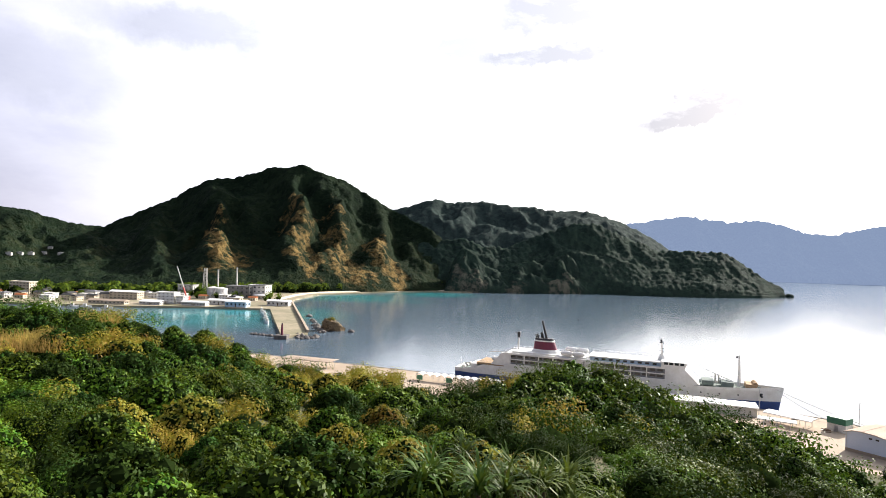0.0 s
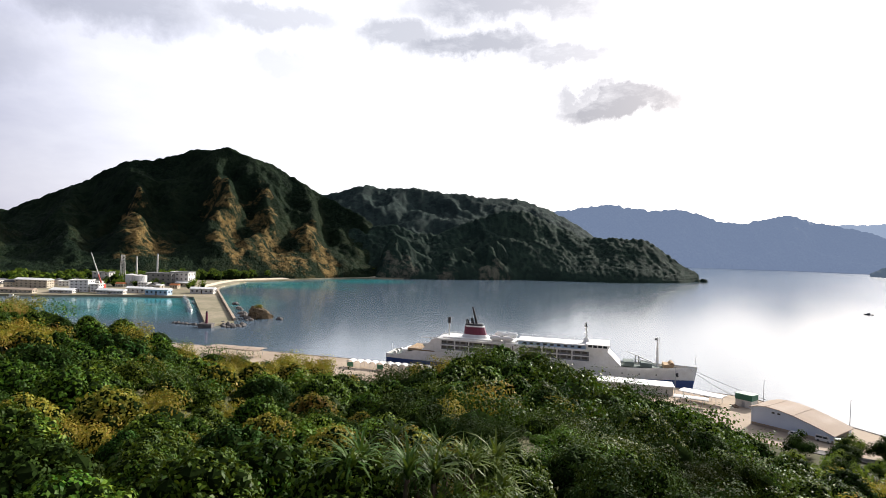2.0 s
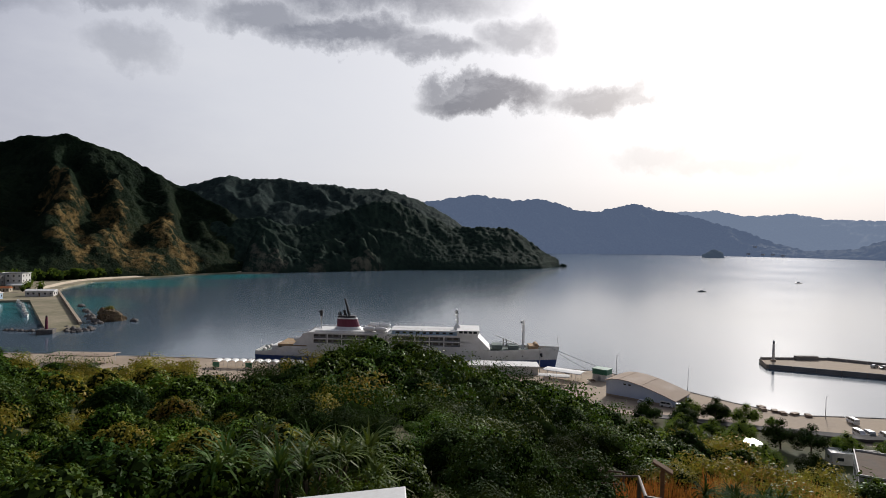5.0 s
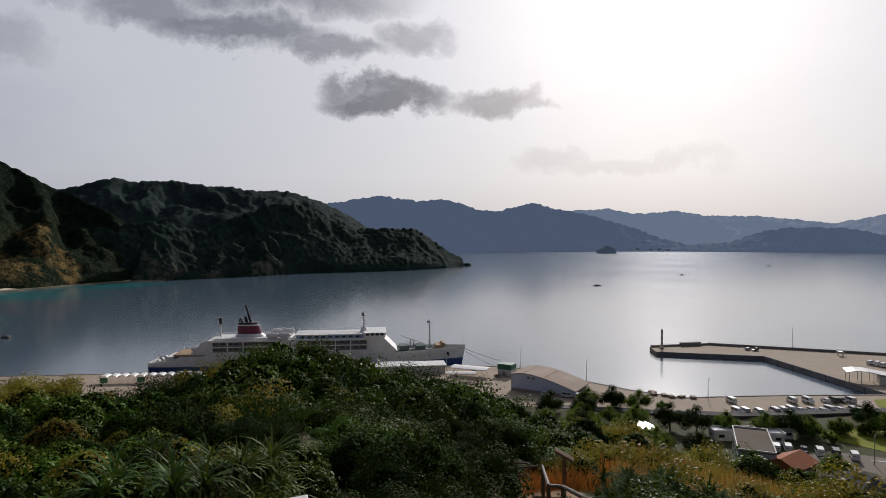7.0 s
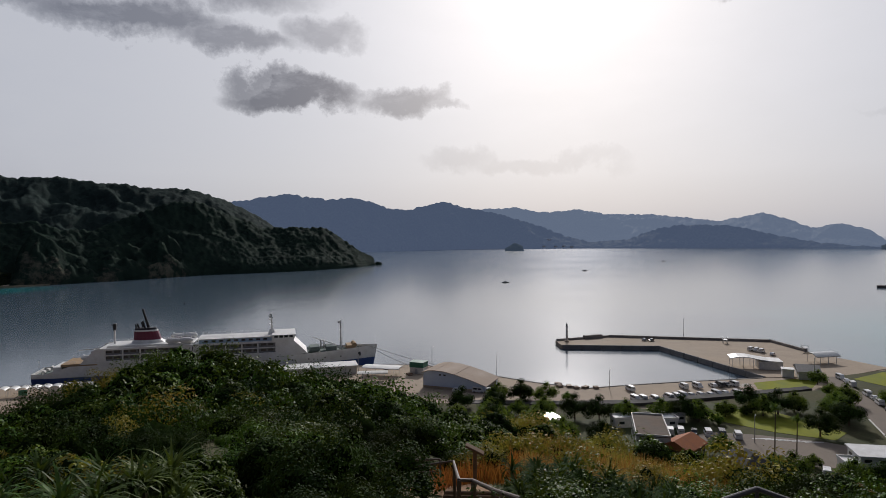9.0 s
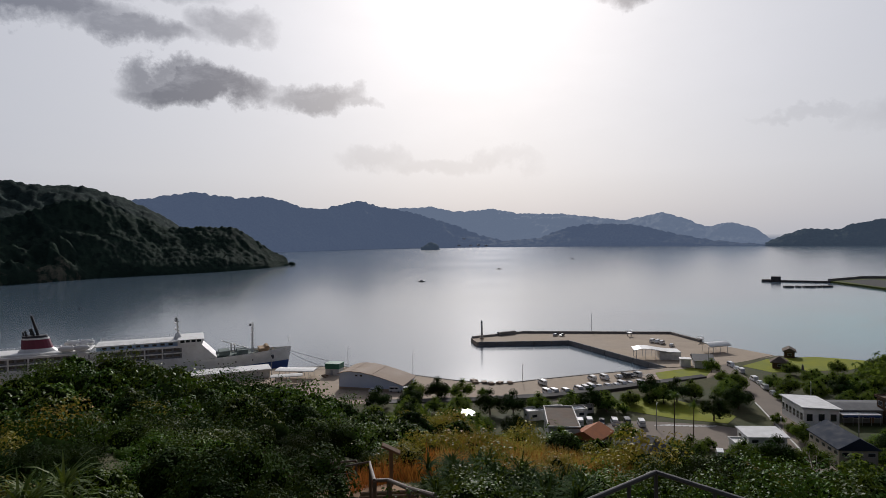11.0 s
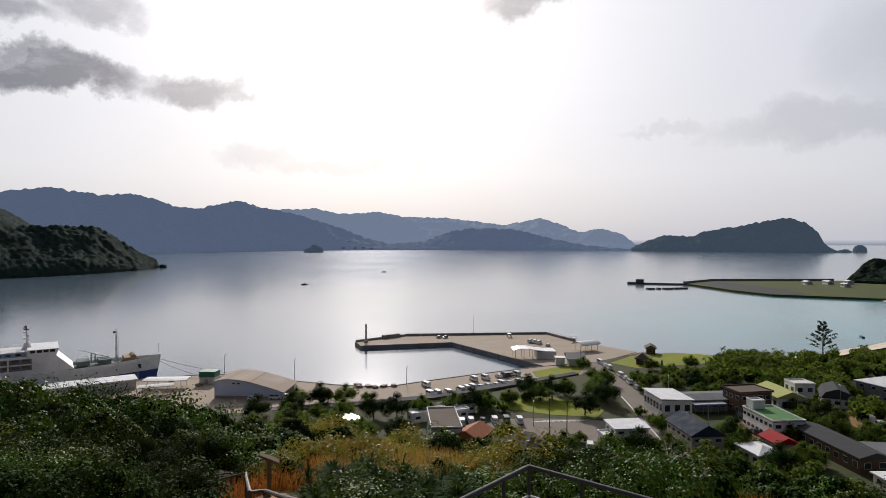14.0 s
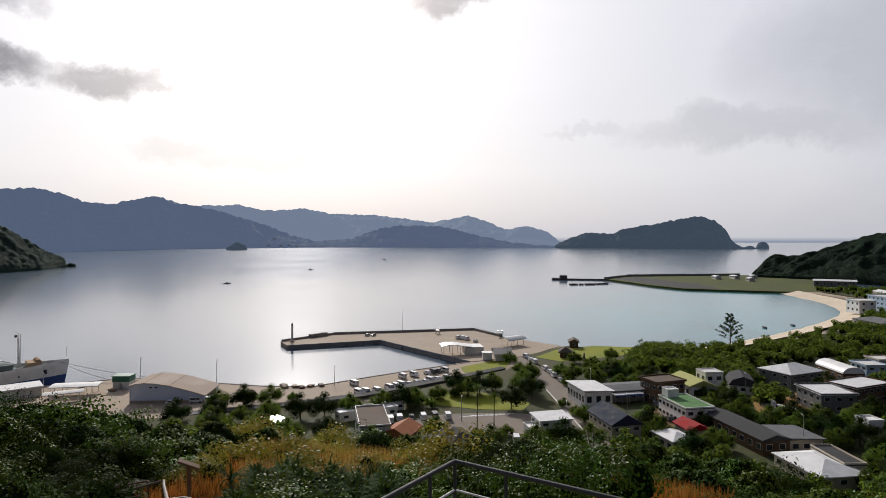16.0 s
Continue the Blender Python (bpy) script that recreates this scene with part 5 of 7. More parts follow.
# nets and pallets on the quay
CL_RNG = np.random.default_rng(21)
for k, (x, y) in enumerate([(168, 161), (170.5, 158.5), (171, 155.6), (174, 154), (176.8, 151.2), (170, 163.5), (146, 216), (143, 207), (134, 212), (150, 205), (153, 198), (131, 226)]):
    pile = thing("pallet_stack", x, y, 1.9, CL_RNG.random() * 90, "low stack of timber pallets and fishing floats on the quay", "pallets", "stacks on the quay")
    for j in range(3):
        part("pallet", boxm(-1.3 + 0.1 * j, -0.9, 0.28 * j, 1.3 + 0.1 * j, 0.9, 0.28 * j + 0.2, bevel=0.02), M["roof_tan" if (k + j) % 2 else "wood"], pile)


def light_pole(x, y, z, h, label="slender grey lighting pole"):
    p = thing("lamp_pole", x, y, z, 20, label, "pole", "light poles")
    part("mast", rod(bmesh.new(), (0, 0, 0), (0, 0, h), 0.14, 0.07, 8), M["metal"], p)
    part("arm", rod(bmesh.new(), (0, 0, h - 0.1), (0.9, 0, h + 0.1), 0.05, seg=6), M["metal"], p)
    part("lamp", boxm(0.7, -0.14, h + 0.02, 1.3, 0.14, h + 0.16, bevel=0.02), M["offwhite"], p)
    return p


for x, y, h in [(160, 188, 9), (181, 148.5, 7), (152, 222, 8), (121, 232, 10)]:
    light_pole(x, y, 1.9, h)
light_pole(299, 195, 2.1, 11, "tall thin mast on the breakwater wall")
for (x, y) in [(303.3, 173.9), (311.6, 138.5)]:
    st = thing("steel_platform", x, y, 2.1, 40, "small steel platform with railings on the pier wall", "platform", "pier platforms")
    part("platform", boxm(-2.2, -1.2, 1.9, 2.2, 1.2, 2.1), M["metal"], st)
    for px in (-2, -0.7, 0.7, 2):
        for py in (-1, 1):
            part("leg", rod(bmesh.new(), (px, py, 0), (px, py, 3.2), 0.07, seg=6), M["metal"], st)
    for py in (-1, 1):
        part("rail", rod(bmesh.new(), (-2, py, 3.2), (2, py, 3.2), 0.06, seg=6), M["metal"], st)

# pier shed with a wavy white roof
ps = thing("pier_shed", 258.5, 134, 2.1, -52, "open pier shelter with a swooping white roof", "shelter")
wave = [(-11, 4.2), (-8, 4.9), (-4, 4.9), (0, 4.2), (4, 3.7), (9, 3.6)]
part("roof", extrude_profile(bmesh.new(), wave + [(x, z - 0.25) for x, z in reversed(wave)], -4.5, 4.5), M["white"], ps)
part("back_wall", boxm(0, -4.2, 0, 9, 4.2, 3.3, bevel=0.04), M["offwhite"], ps)
for x in (-10, -6, -2):
    for y in (-4, 4):
        part("post", rod(bmesh.new(), (x, y, 0), (x, y, 4.3), 0.12, seg=6), M["metal"], ps)
pb = thing("pier_office", 256, 113, 2.1, 31, "low pier office with a dark pitched roof and white walls", "building")
part("wall", boxm(-6, -3.5, 0, 6, 3.5, 3.2, bevel=0.05), M["offwhite"], pb)
part("roof", extrude_profile(bmesh.new(), [(-6.8, 3.2), (0, 5.0), (6.8, 3.2)], -4.2, 4.2), M["black"], pb)
for k in range(5):
    part("window", boxm(-5 + 2.2 * k, -3.56, 1.0, -3.8 + 2.2 * k, -3.5, 2.2), M["glass"], pb)
tank_hut = thing("white_cabin", 251, 118, 2.1, 31, "small white square cabin on the pier", "cabin")
part("wall", boxm(-2, -2, 0, 2, 2, 3.0, bevel=0.05), M["white"], tank_hut)
part("roof", boxm(-2.3, -2.3, 3.0, 2.3, 2.3, 3.3, bevel=0.05), M["white"], tank_hut)
part("door", boxm(-0.5, -2.06, 0, 0.5, -2.0, 2.0), M["metal"], tank_hut)
c2 = long_roof(290, 122, -25, 12, 8, 3.6, "metal", "round-topped metal shelter at the pier root", 3, "metal_shelter", 0.3, 1.3)

# boats and buoys on the bay
for az, r, ln, label in [(41.3, 790, 9, "small dark workboat on the open bay"), (48.5, 1065, 10, "small dark moored raft on the open bay"), (55.2, 1500, 9, "small distant boat on the open bay"), (12.6, 600, 1.3, "small dark mooring buoy")]:
    x, y = polar(az, r)
    boat = thing("boat", x, y, 0, -az + 8, label, "boat", "boats on the bay")
    bm, rows = bmesh.new(), []
    for t in np.linspace(0, 1, 9):
        w = ln * 0.16 * (1 - (2 * t - 1) ** 4 * (1 if t > 0.5 else 0.4))
        rows.append([bm.verts.new(p) for p in ((ln * (t - 0.5), -w, 0.9), (ln * (t - 0.5), -w * 0.6, -0.3), (ln * (t - 0.5), w * 0.6, -0.3), (ln * (t - 0.5), w, 0.9))])
    for a, b in zip(rows, rows[1:]):
        for i in range(4):
            bm.faces.new((a[i], b[i], b[(i + 1) % 4], a[(i + 1) % 4]))
    bm.faces.new(rows[0]), bm.faces.new(rows[-1][::-1])
    part("hull", bm, M["black"], boat)
    part("cabin", boxm(-ln * 0.2, -ln * 0.09, 0.9, ln * 0.12, ln * 0.09, 2.0 if ln > 5 else 1.6, bevel=0.05), M["offwhite" if ln > 5 else "black"], boat)

# ---- town ground, roads, lawns, beach ----


def sheet(name, outline, z, mat, label, category, h=0.06):
    return tagged(part(name, prism(bmesh.new(), outline, z - h, z), M[mat]), label, category, kind="structure")


M["town_soil"] = surface("trodden_ground", (0.095, 0.088, 0.045), (0.038, 0.052, 0.018), 0.06, 0.95, fine=0.8)
M["street"] = surface("pale_street", (0.25, 0.21, 0.17), (0.17, 0.145, 0.12), 0.08, 0.9, fine=2)
M["terracotta"] = surface("terracotta_paving", (0.36, 0.20, 0.13), (0.27, 0.15, 0.10), 0.3, 0.85, fine=3)
TOWN = [(60, 190), (112, 172), (138, 146), (166, 121), (215, 106), (235, 99), (262, 105), (296, 96), (304, 57), (324, 24), (356, 2), (424, -27), (496, -52), (560, -68), (648, -60), (705, -30), (755, -30), (755, -390), (60, -390)]
tagged(part("town_ground", prism(bmesh.new(), TOWN, 0.0, 3.0), M["town_soil"]), "flat town ground of soil, weeds and worn grass", "ground", kind="structure")
sheet("road", [(70, -25), (74, -30), (168, 41), (213, 67), (240, 88), (262, 104), (256, 107), (235, 94), (208, 74), (163, 48)], 3.05, "street", "pale grey town street running down to the pier", "road")
sheet("quay_road", [(120, 164), (150, 139), (170, 126), (214, 108.5), (234, 101.5), (236, 104.5), (216, 112), (172, 130), (152, 143), (122, 168)], 3.06, "asphalt", "dark quay road behind the parked vans", "road", 0.9)
sheet("car_park", [(145, 98), (160, 96), (167, 88), (176, 74), (178, 66), (165, 56), (156, 66), (150, 80)], 3.06, "street", "paved car park with white markings beside the lawn", "car park")
sheet("lawn", [(171, 104), (185, 105.5), (194, 96), (192, 84), (189, 73), (180, 72), (174, 85)], 3.08, "lawn", "bright green park lawn with trees", "lawn")
sheet("lawn", [(231, 121), (249, 115), (257, 108.5), (240, 104), (228, 106.5), (222.5, 115)], 1.98, "lawn", "bright grass plot beside the quay", "lawn")
sheet("lawn", [(262, 99), (284, 97), (303, 84), (310, 60), (284, 66), (258, 86)], 3.08, "lawn", "bright grass of the seaside park", "lawn")
sheet("dirt_lot", [(243, 12), (248, -7), (222, -8), (210, 2), (214, 8)], 3.06, "drygrass", "tan dirt parking lot between houses", "car park")
sheet("plaza", [(195, 38.5), (203, 35), (188, 25.5), (182, 31)], 3.07, "terracotta", "reddish paved forecourt", "plaza")
for k in range(9):
    a = 0.9 * k
    sheet("parking_line", [(228 - a, 122 + 0.42 * a), (228.25 - a, 122.1 + 0.42 * a), (226.6 - a, 118.2 + 0.42 * a), (226.35 - a, 118.1 + 0.42 * a)], 1.96, "paint_line", "white painted hatching on the quay", "road marking", 0.03)
for k in range(10):
    sheet("parking_line", [(163.5 + 1.0 * k, 86 - 1.25 * k), (163.7 + 1.0 * k, 86.2 - 1.25 * k), (167.6 + 0.9 * k, 83.2 - 1.1 * k), (167.4 + 0.9 * k, 83.0 - 1.1 * k)], 3.11, "paint_line", "white painted parking lines on the paving", "road marking", 0.03)
for s in (0.0, 1.0):
    sheet("kerb", [(167.6 + 5.0 * s, 48.7 - 8.4 * s), (208 + 5.2 * s, 74.7 - 8.4 * s), (208.2 + 5.2 * s, 74.3 - 8.4 * s), (167.8 + 5.0 * s, 48.3 - 8.4 * s)], 3.2, "offwhite", "low pale kerb along the street", "kerb", 0.2)


def beach(points, inland, label):
    """Sloping sand between the water and the ground."""
    verts, faces = [], []
    cuts = [(-10, -1.2), (-3, -0.25), (2, 0.35), (8, 1.2), (inland, 3.06)]
    n = len(points)
    for i, (x, y) in enumerate(points):
        a, b = points[max(0, i - 1)], points[min(n - 1, i + 1)]
        d = Vector((b[0] - a[0], b[1] - a[1], 0)).normalized()
        s = Vector((d.y, -d.x, 0))
        wob = 1.2 * fbm(x / 14, y / 14, 5)
        for off, z in cuts:
            p = Vector((x, y, 0)) + s * (off + wob)
            verts.append((p.x, p.y, z))
    for i in range(n - 1):
        for k in range(len(cuts) - 1):
            q = i * len(cuts) + k
            faces.append((q, q + 1, q + len(cuts) + 1, q + len(cuts)))
    return tagged(mesh_object("beach", verts, faces, M["sand"], smooth=True), label, "beach", kind="structure")


def curve_points(ctrl, per=6):
    out = []
    for i in range(len(ctrl) - 1):
        p0, p1, p2, p3 = (Vector(ctrl[min(max(j, 0), len(ctrl) - 1)]) for j in (i - 1, i, i + 1, i + 2))
        for k in range(per):
            t = k / per
            out.append(tuple(0.5 * ((2 * p1) + (p2 - p0) * t + (2 * p0 - 5 * p1 + 4 * p2 - p3) * t * t + (3 * p1 - p0 - 3 * p2 + p3) * t ** 3)))
    return out + [tuple(ctrl[-1])]


beach(curve_points([(318, 76), (326, 58), (342, 38), (372, 22), (432, -4), (502, -27), (556, -36), (612, -28), (660, -10), (700, 6)]), 16, "pale coral sand beach curving round the bay")
beach([(x, y) for x, y in curve_points([(-168, 668), (-166, 702), (-156, 784), (-107, 846), (-34, 928), (30, 948)])][::-1], 14, "narrow pale sand beach below the mountain")

# ---- vehicles ----
M["van_white"] = surface("white_car_paint", (0.74, 0.74, 0.73), (0.66, 0.66, 0.65), 0.8, 0.3)
M["car_dark"] = surface("dark_car_paint", (0.05, 0.055, 0.065), None, 0.8, 0.28)
M["car_silver"] = surface("silver_car_paint", (0.40, 0.41, 0.42), None, 0.8, 0.3, 0.3)
M["tyre"] = surface("tyre_rubber", (0.02, 0.02, 0.02), None, 5, 0.8)


def vehicle(name, prof, glass, ln, w, mat, label):
    """A car or van from its side outline; glass: side window outlines."""
    car = thing(name, 0, 0, -50, 0, label, "vehicle", "parked vehicles")
    bm = extrude_profile(bmesh.new(), prof, -w / 2, w / 2)
    bmesh.ops.recalc_face_normals(bm, faces=bm.faces)
    for v in bm.verts:
        if v.co.z > 1.0:
            v.co.y *= 0.90
    bmesh.ops.bevel(bm, geom=list(bm.edges), offset=0.05, segments=2, affect="EDGES")
    part("body", bm, M[mat], car)
    for g in glass:
        for side in (-1, 1):
            bm = extrude_profile(bmesh.new(), g, side * w * 0.455, side * (w * 0.475 + 0.01))
            part("side_window", bm, M["glass"], car)
    front = max(x for x, z in prof if z > 1.2)
    back = min(x for x, z in prof if z > 1.2)
    top = max(z for x, z in prof)
    for x, sgn in ((front, 1), (back, -1)):
        bm = boxm(-0.02, -w * 0.40, 0, 0.02, w * 0.40, 0.5)
        bmesh.ops.transform(bm, matrix=pose(x + 0.10 * sgn, 0, top - 0.72, 0, -22 * sgn, 0), verts=bm.verts)
        part("windscreen", bm, M["glass"], car)
    for x in (-ln * 0.30, ln * 0.32):
        for side in (-1, 1):
            wheel = part("wheel", rod(bmesh.new(), (x, side * (w / 2 - 0.18), 0.32), (x, side * (w / 2 + 0.02), 0.32), 0.32, seg=14), M["tyre"], car)
            part("rim", rod(bmesh.new(), (x, side * (w / 2 + 0.0), 0.32), (x, side * (w / 2 + 0.03), 0.32), 0.18, seg=10), M["metal"], wheel)
    for side in (-1, 1):
        part("headlight", boxm(ln / 2 - 0.06, side * w * 0.30 - 0.16, 0.66, ln / 2 + 0.02, side * w * 0.30 + 0.16, 0.86), M["metal"], car)
    return car


VAN = [(-2.2, 0.3), (2.2, 0.3), (2.22, 0.9), (1.75, 1.15), (1.25, 1.85), (1.0, 1.95), (-2.1, 1.95), (-2.2, 1.2)]
CAR = [(-1.9, 0.3), (1.9, 0.3), (1.92, 0.75), (1.0, 0.92), (0.45, 1.45), (-1.2, 1.48), (-1.85, 0.95)]
van_glass = [[(-1.9, 1.15), (-0.2, 1.15), (-0.2, 1.7), (-1.9, 1.7)], [(0.0, 1.15), (1.35, 1.15), (1.05, 1.7), (0.0, 1.7)]]
car_glass = [[(-1.3, 0.95), (-0.3, 0.95), (-0.3, 1.35), (-1.1, 1.35)], [(-0.2, 0.95), (0.75, 0.95), (0.35, 1.35), (-0.2, 1.35)]]
protos = [vehicle("van", VAN, van_glass, 4.4, 1.75, "van_white", "white van with dark windows parked in a row"), vehicle("car", CAR, car_glass, 3.8, 1.6, "car_dark", "dark hatchback car parked in a row"), vehicle("car", CAR, car_glass, 3.8, 1.6, "car_silver", "silver hatchback car parked in a row"), vehicle("car", CAR, car_glass, 3.8, 1.6, "van_white", "white hatchback car parked in a row"), vehicle("van", VAN, van_glass, 4.4, 1.75, "car_dark", "dark van parked beside white vans")]
PARKED = [(1.96, 66, [(184, 141.5), (202.5, 132), (207, 129.3), (212.8, 126.7), (215.3, 125.5), (217.8, 124.4), (220.5, 123)], "0003410"),
          (1.96, 66, [(174, 131.7), (176.4, 130.7), (179.4, 128), (185.3, 126.6), (188, 125.6), (190.8, 124.6), (193.6, 123.6), (196.8, 121.6), (199.6, 120.2), (202.4, 119), (205.4, 117.4), (208.6, 115.4)], "000000233030"),
          (3.07, 35, [(152, 100), (154.4, 97.4), (156.6, 94.6), (158.6, 91.6), (161, 88.6), (149.5, 101.5)], "010400"),
          (2.1, 10, [(293.9, 155.4), (293.6, 152.6), (293.1, 149.8), (289.7, 143), (277.5, 204), (279, 201)], "000321"),
          (3.06, 40, [(258, 102.0), (253.6, 98.2), (249.4, 94.6), (238.6, 86), (234.6, 82.6), (229, 79), (222, 73.8)], "0300302"),
          (3.07, 32, [(218.4, 1.4), (217, -0.6), (215.6, -2.8), (214, -5.0), (224, 4.4), (221.5, 6.0), (240, -1)], "0303014"),
          (1.96, -58, [(133.0, 178.0), (138.6, 172.8), (141.4, 168.6), (143.2, 171.2)], "3003"),
          (3.07, 30, [(151.5, 62.5), (149, 69.5), (206, 36.5), (191, 30)], "0011")]
first = {}
for z, rz, spots_, kinds in PARKED:
    for (x, y), k in zip(spots_, kinds):
        jitter = 5 * math.sin(x * 12.9 + y * 4.1)
        m = pose(x, y, z, 0, 0, rz + jitter + (180 if int(x * 7) % 3 == 0 else 0))
        if k in first:
            copy_thing(protos[int(k)], m)
        else:
            first[k] = True
            protos[int(k)].matrix_world = m

# ---- houses ----


def roof_solid(kind, l, w, rise, eave, thick=0.25):
    """A roof over a plan l by w, its eave at z = 0."""
    bm, a, b = bmesh.new(), l / 2 + eave, w / 2 + eave
    if kind == "flat":
        box(bm, -a, -b, 0, a, b, thick, bevel=0.04)
        return bm
    if kind == "barrel":
        pr = [(b * math.cos(t), rise * math.sin(t)) for t in np.linspace(0, math.pi, 13)]
        extrude_profile(bm, pr, -a, a)
        bmesh.ops.rotate(bm, verts=bm.verts, matrix=Matrix.Rotation(radians(90), 3, "Z"))
        return bm
    if kind == "gambrel":
        extrude_profile(bm, [(-b, 0), (-b * 0.72, rise * 0.62), (0, rise), (b * 0.72, rise * 0.62), (b, 0)], -a, a)
        bmesh.ops.rotate(bm, verts=bm.verts, matrix=Matrix.Rotation(radians(90), 3, "Z"))
        return bm
    inset = 0.0 if kind == "gable" else min(b, a * 0.8)
    if kind == "shed":
        extrude_profile(bm, [(-b, 0), (b, rise), (b, rise + thick), (-b, thick)], -a, a)
        bmesh.ops.rotate(bm, verts=bm.verts, matrix=Matrix.Rotation(radians(90), 3, "Z"))
        return bm
    lo = [bm.verts.new(p) for p in ((-a, -b, 0), (a, -b, 0), (a, b, 0), (-a, b, 0))]
    mid = [bm.verts.new((v.co.x, v.co.y, thick)) for v in lo]
    r0, r1 = bm.verts.new((-a + inset, 0, rise + thick)), bm.verts.new((a - inset, 0, rise + thick))
    bm.faces.new(lo[::-1])
    for i in range(4):
        bm.faces.new((lo[i], lo[(i + 1) % 4], mid[(i + 1) % 4], mid[i]))
    bm.faces.new((mid[0], mid[1], r1, r0)), bm.faces.new((mid[2], mid[3], r0, r1))
    bm.faces.new((mid[1], mid[2], r1)), bm.faces.new((mid[3], mid[0], r0))
    return bm


def house(name, x, y, z, rz, l, w, h, roof, rise, wall_mat, roof_mat, label, category="house", group="", floors=1, windows=(3, 2), eave=0.5, door=True, frames=True):
    hs = thing(name, x, y, z, rz, label, category, group)
    wall = part("wall", boxm(-l / 2, -w / 2, -0.6, l / 2, w / 2, h, bevel=0.03), M[wall_mat], hs)
    rf = part("roof", roof_solid(roof, l, w, rise, eave), M[roof_mat], hs)
    rf.location = (0, 0, h)
    step = h / floors
    for f in range(floors):
        z0 = f * step + step * 0.36
        for n, span, half, turn in ((windows[0], l, w / 2, 0), (windows[1], w, l / 2, 1)):
            for k in range(n):
                c = -span / 2 + span * (k + 0.5) / n
                ww = min(0.85, span / n * 0.33)
                for side in (-1, 1):
                    if turn:
                        fr, gl = (side * half, c - ww, z0, side * (half + 0.06), c + ww, z0 + step * 0.4), (side * (half + 0.06), c - ww + 0.08, z0 + 0.08, side * (half + 0.08), c + ww - 0.08, z0 + step * 0.4 - 0.08)
                    else:
                        fr, gl = (c - ww, side * half, z0, c + ww, side * (half + 0.06), z0 + step * 0.4), (c - ww + 0.08, side * (half + 0.06), z0 + 0.08, c + ww - 0.08, side * (half + 0.08), z0 + step * 0.4 - 0.08)
                    if frames:
                        part("window", boxm(*fr), M["offwhite"], wall)
                    bm = boxm(*gl)
                    bm2 = bpy.data.meshes.new("pane")
                    bm.to_mesh(bm2)
                    bm.free()
                    bm2.materials.append(M["glass"])
                    pane = new("window_pane", bm2)
                    pane.parent = wall
    if door:
        part("door", boxm(-0.5, -w / 2 - 0.07, 0, 0.5, -w / 2, min(2.0, h - 0.2)), M["wood"], wall)
    if roof == "flat":
        for a in ((-l / 2 - eave, -w / 2 - eave, l / 2 + eave, -w / 2 - eave + 0.22), (-l / 2 - eave, w / 2 + eave - 0.22, l / 2 + eave, w / 2 + eave), (-l / 2 - eave, -w / 2 - eave + 0.22, -l / 2 - eave + 0.22, w / 2 + eave - 0.22), (l / 2 + eave - 0.22, -w / 2 - eave + 0.22, l / 2 + eave, w / 2 + eave - 0.22)):
            part("parapet", boxm(a[0], a[1], h + 0.24, a[2], a[3], h + 0.62), M[wall_mat], hs)
    return hs


M["wall_grey"] = surface("grey_render", (0.20, 0.20, 0.19), (0.12, 0.12, 0.115), 0.4, 0.85, fine=4)
M["wall_brown"] = surface("brown_boards", (0.13, 0.085, 0.05), (0.08, 0.05, 0.03), 0.5, 0.8, fine=6)
M["wall_cream"] = surface("cream_render", (0.52, 0.46, 0.36), (0.40, 0.35, 0.27), 0.4, 0.8, fine=4)
M["roof_navy"] = surface("navy_sheet_roof", (0.035, 0.045, 0.065), None, 0.5, 0.85, fine=5)
M["roof_red"] = surface("red_sheet_roof", (0.36, 0.02, 0.02), (0.24, 0.015, 0.015), 0.5, 0.8, fine=5)
M["roof_green"] = surface("green_sheet_roof", (0.12, 0.25, 0.09), (0.08, 0.16, 0.06), 0.5, 0.8, fine=5)
M["roof_lime"] = surface("yellow_green_roof", (0.42, 0.42, 0.14), (0.32, 0.33, 0.12), 0.5, 0.8, fine=5)
M["roof_grey"] = surface("grey_sheet_roof", (0.17, 0.175, 0.18), (0.11, 0.11, 0.11), 0.5, 0.8, fine=5)
M["roof_dark"] = surface("dark_slate_roof", (0.07, 0.07, 0.07), (0.045, 0.045, 0.045), 0.5, 0.9, fine=5)
M["roof_pale"] = surface("pale_sheet_roof", (0.70, 0.70, 0.69), (0.52, 0.52, 0.50), 0.4, 0.6, fine=5)
M["roof_orange"] = surface("orange_tile_roof", (0.36, 0.13, 0.05), (0.25, 0.09, 0.04), 0.6, 0.75, fine=6)
M["roof_brown"] = surface("stained_flat_roof", (0.17, 0.13, 0.10), (0.09, 0.075, 0.06), 0.25, 0.9, fine=3)

T = 3.05
house("hall", 199, 56.4, T, 41, 13.5, 9.5, 5.2, "shed", 0.5, "white", "roof_pale", "white hall with a bright flat sheet roof and blue trim", "building", windows=(6, 3), eave=0.6)
house("annexe", 212.5, 46.6, T, -48, 17.5, 10.0, 3.6, "gable", 0.7, "wall_grey", "roof_grey", "long low annexe with a grey ribbed roof", "building", windows=(6, 2))
aw = thing("awning", 205.3, 45.6, T, -47, "bright white awning over a blue shop front", "awning")
part("canopy", boxm(-5.2, -1.6, 2.9, 5.2, 1.6, 3.15, bevel=0.04), M["white"], aw)
part("fascia", boxm(-5.2, -1.75, 2.4, 5.2, -1.61, 2.95), M["blue_hull"], aw, "blue shop fascia")
for k in range(5):
    part("post", rod(bmesh.new(), (-5 + 2.5 * k, -1.5, 0), (-5 + 2.5 * k, -1.5, 2.9), 0.06, seg=6), M["metal"], aw)
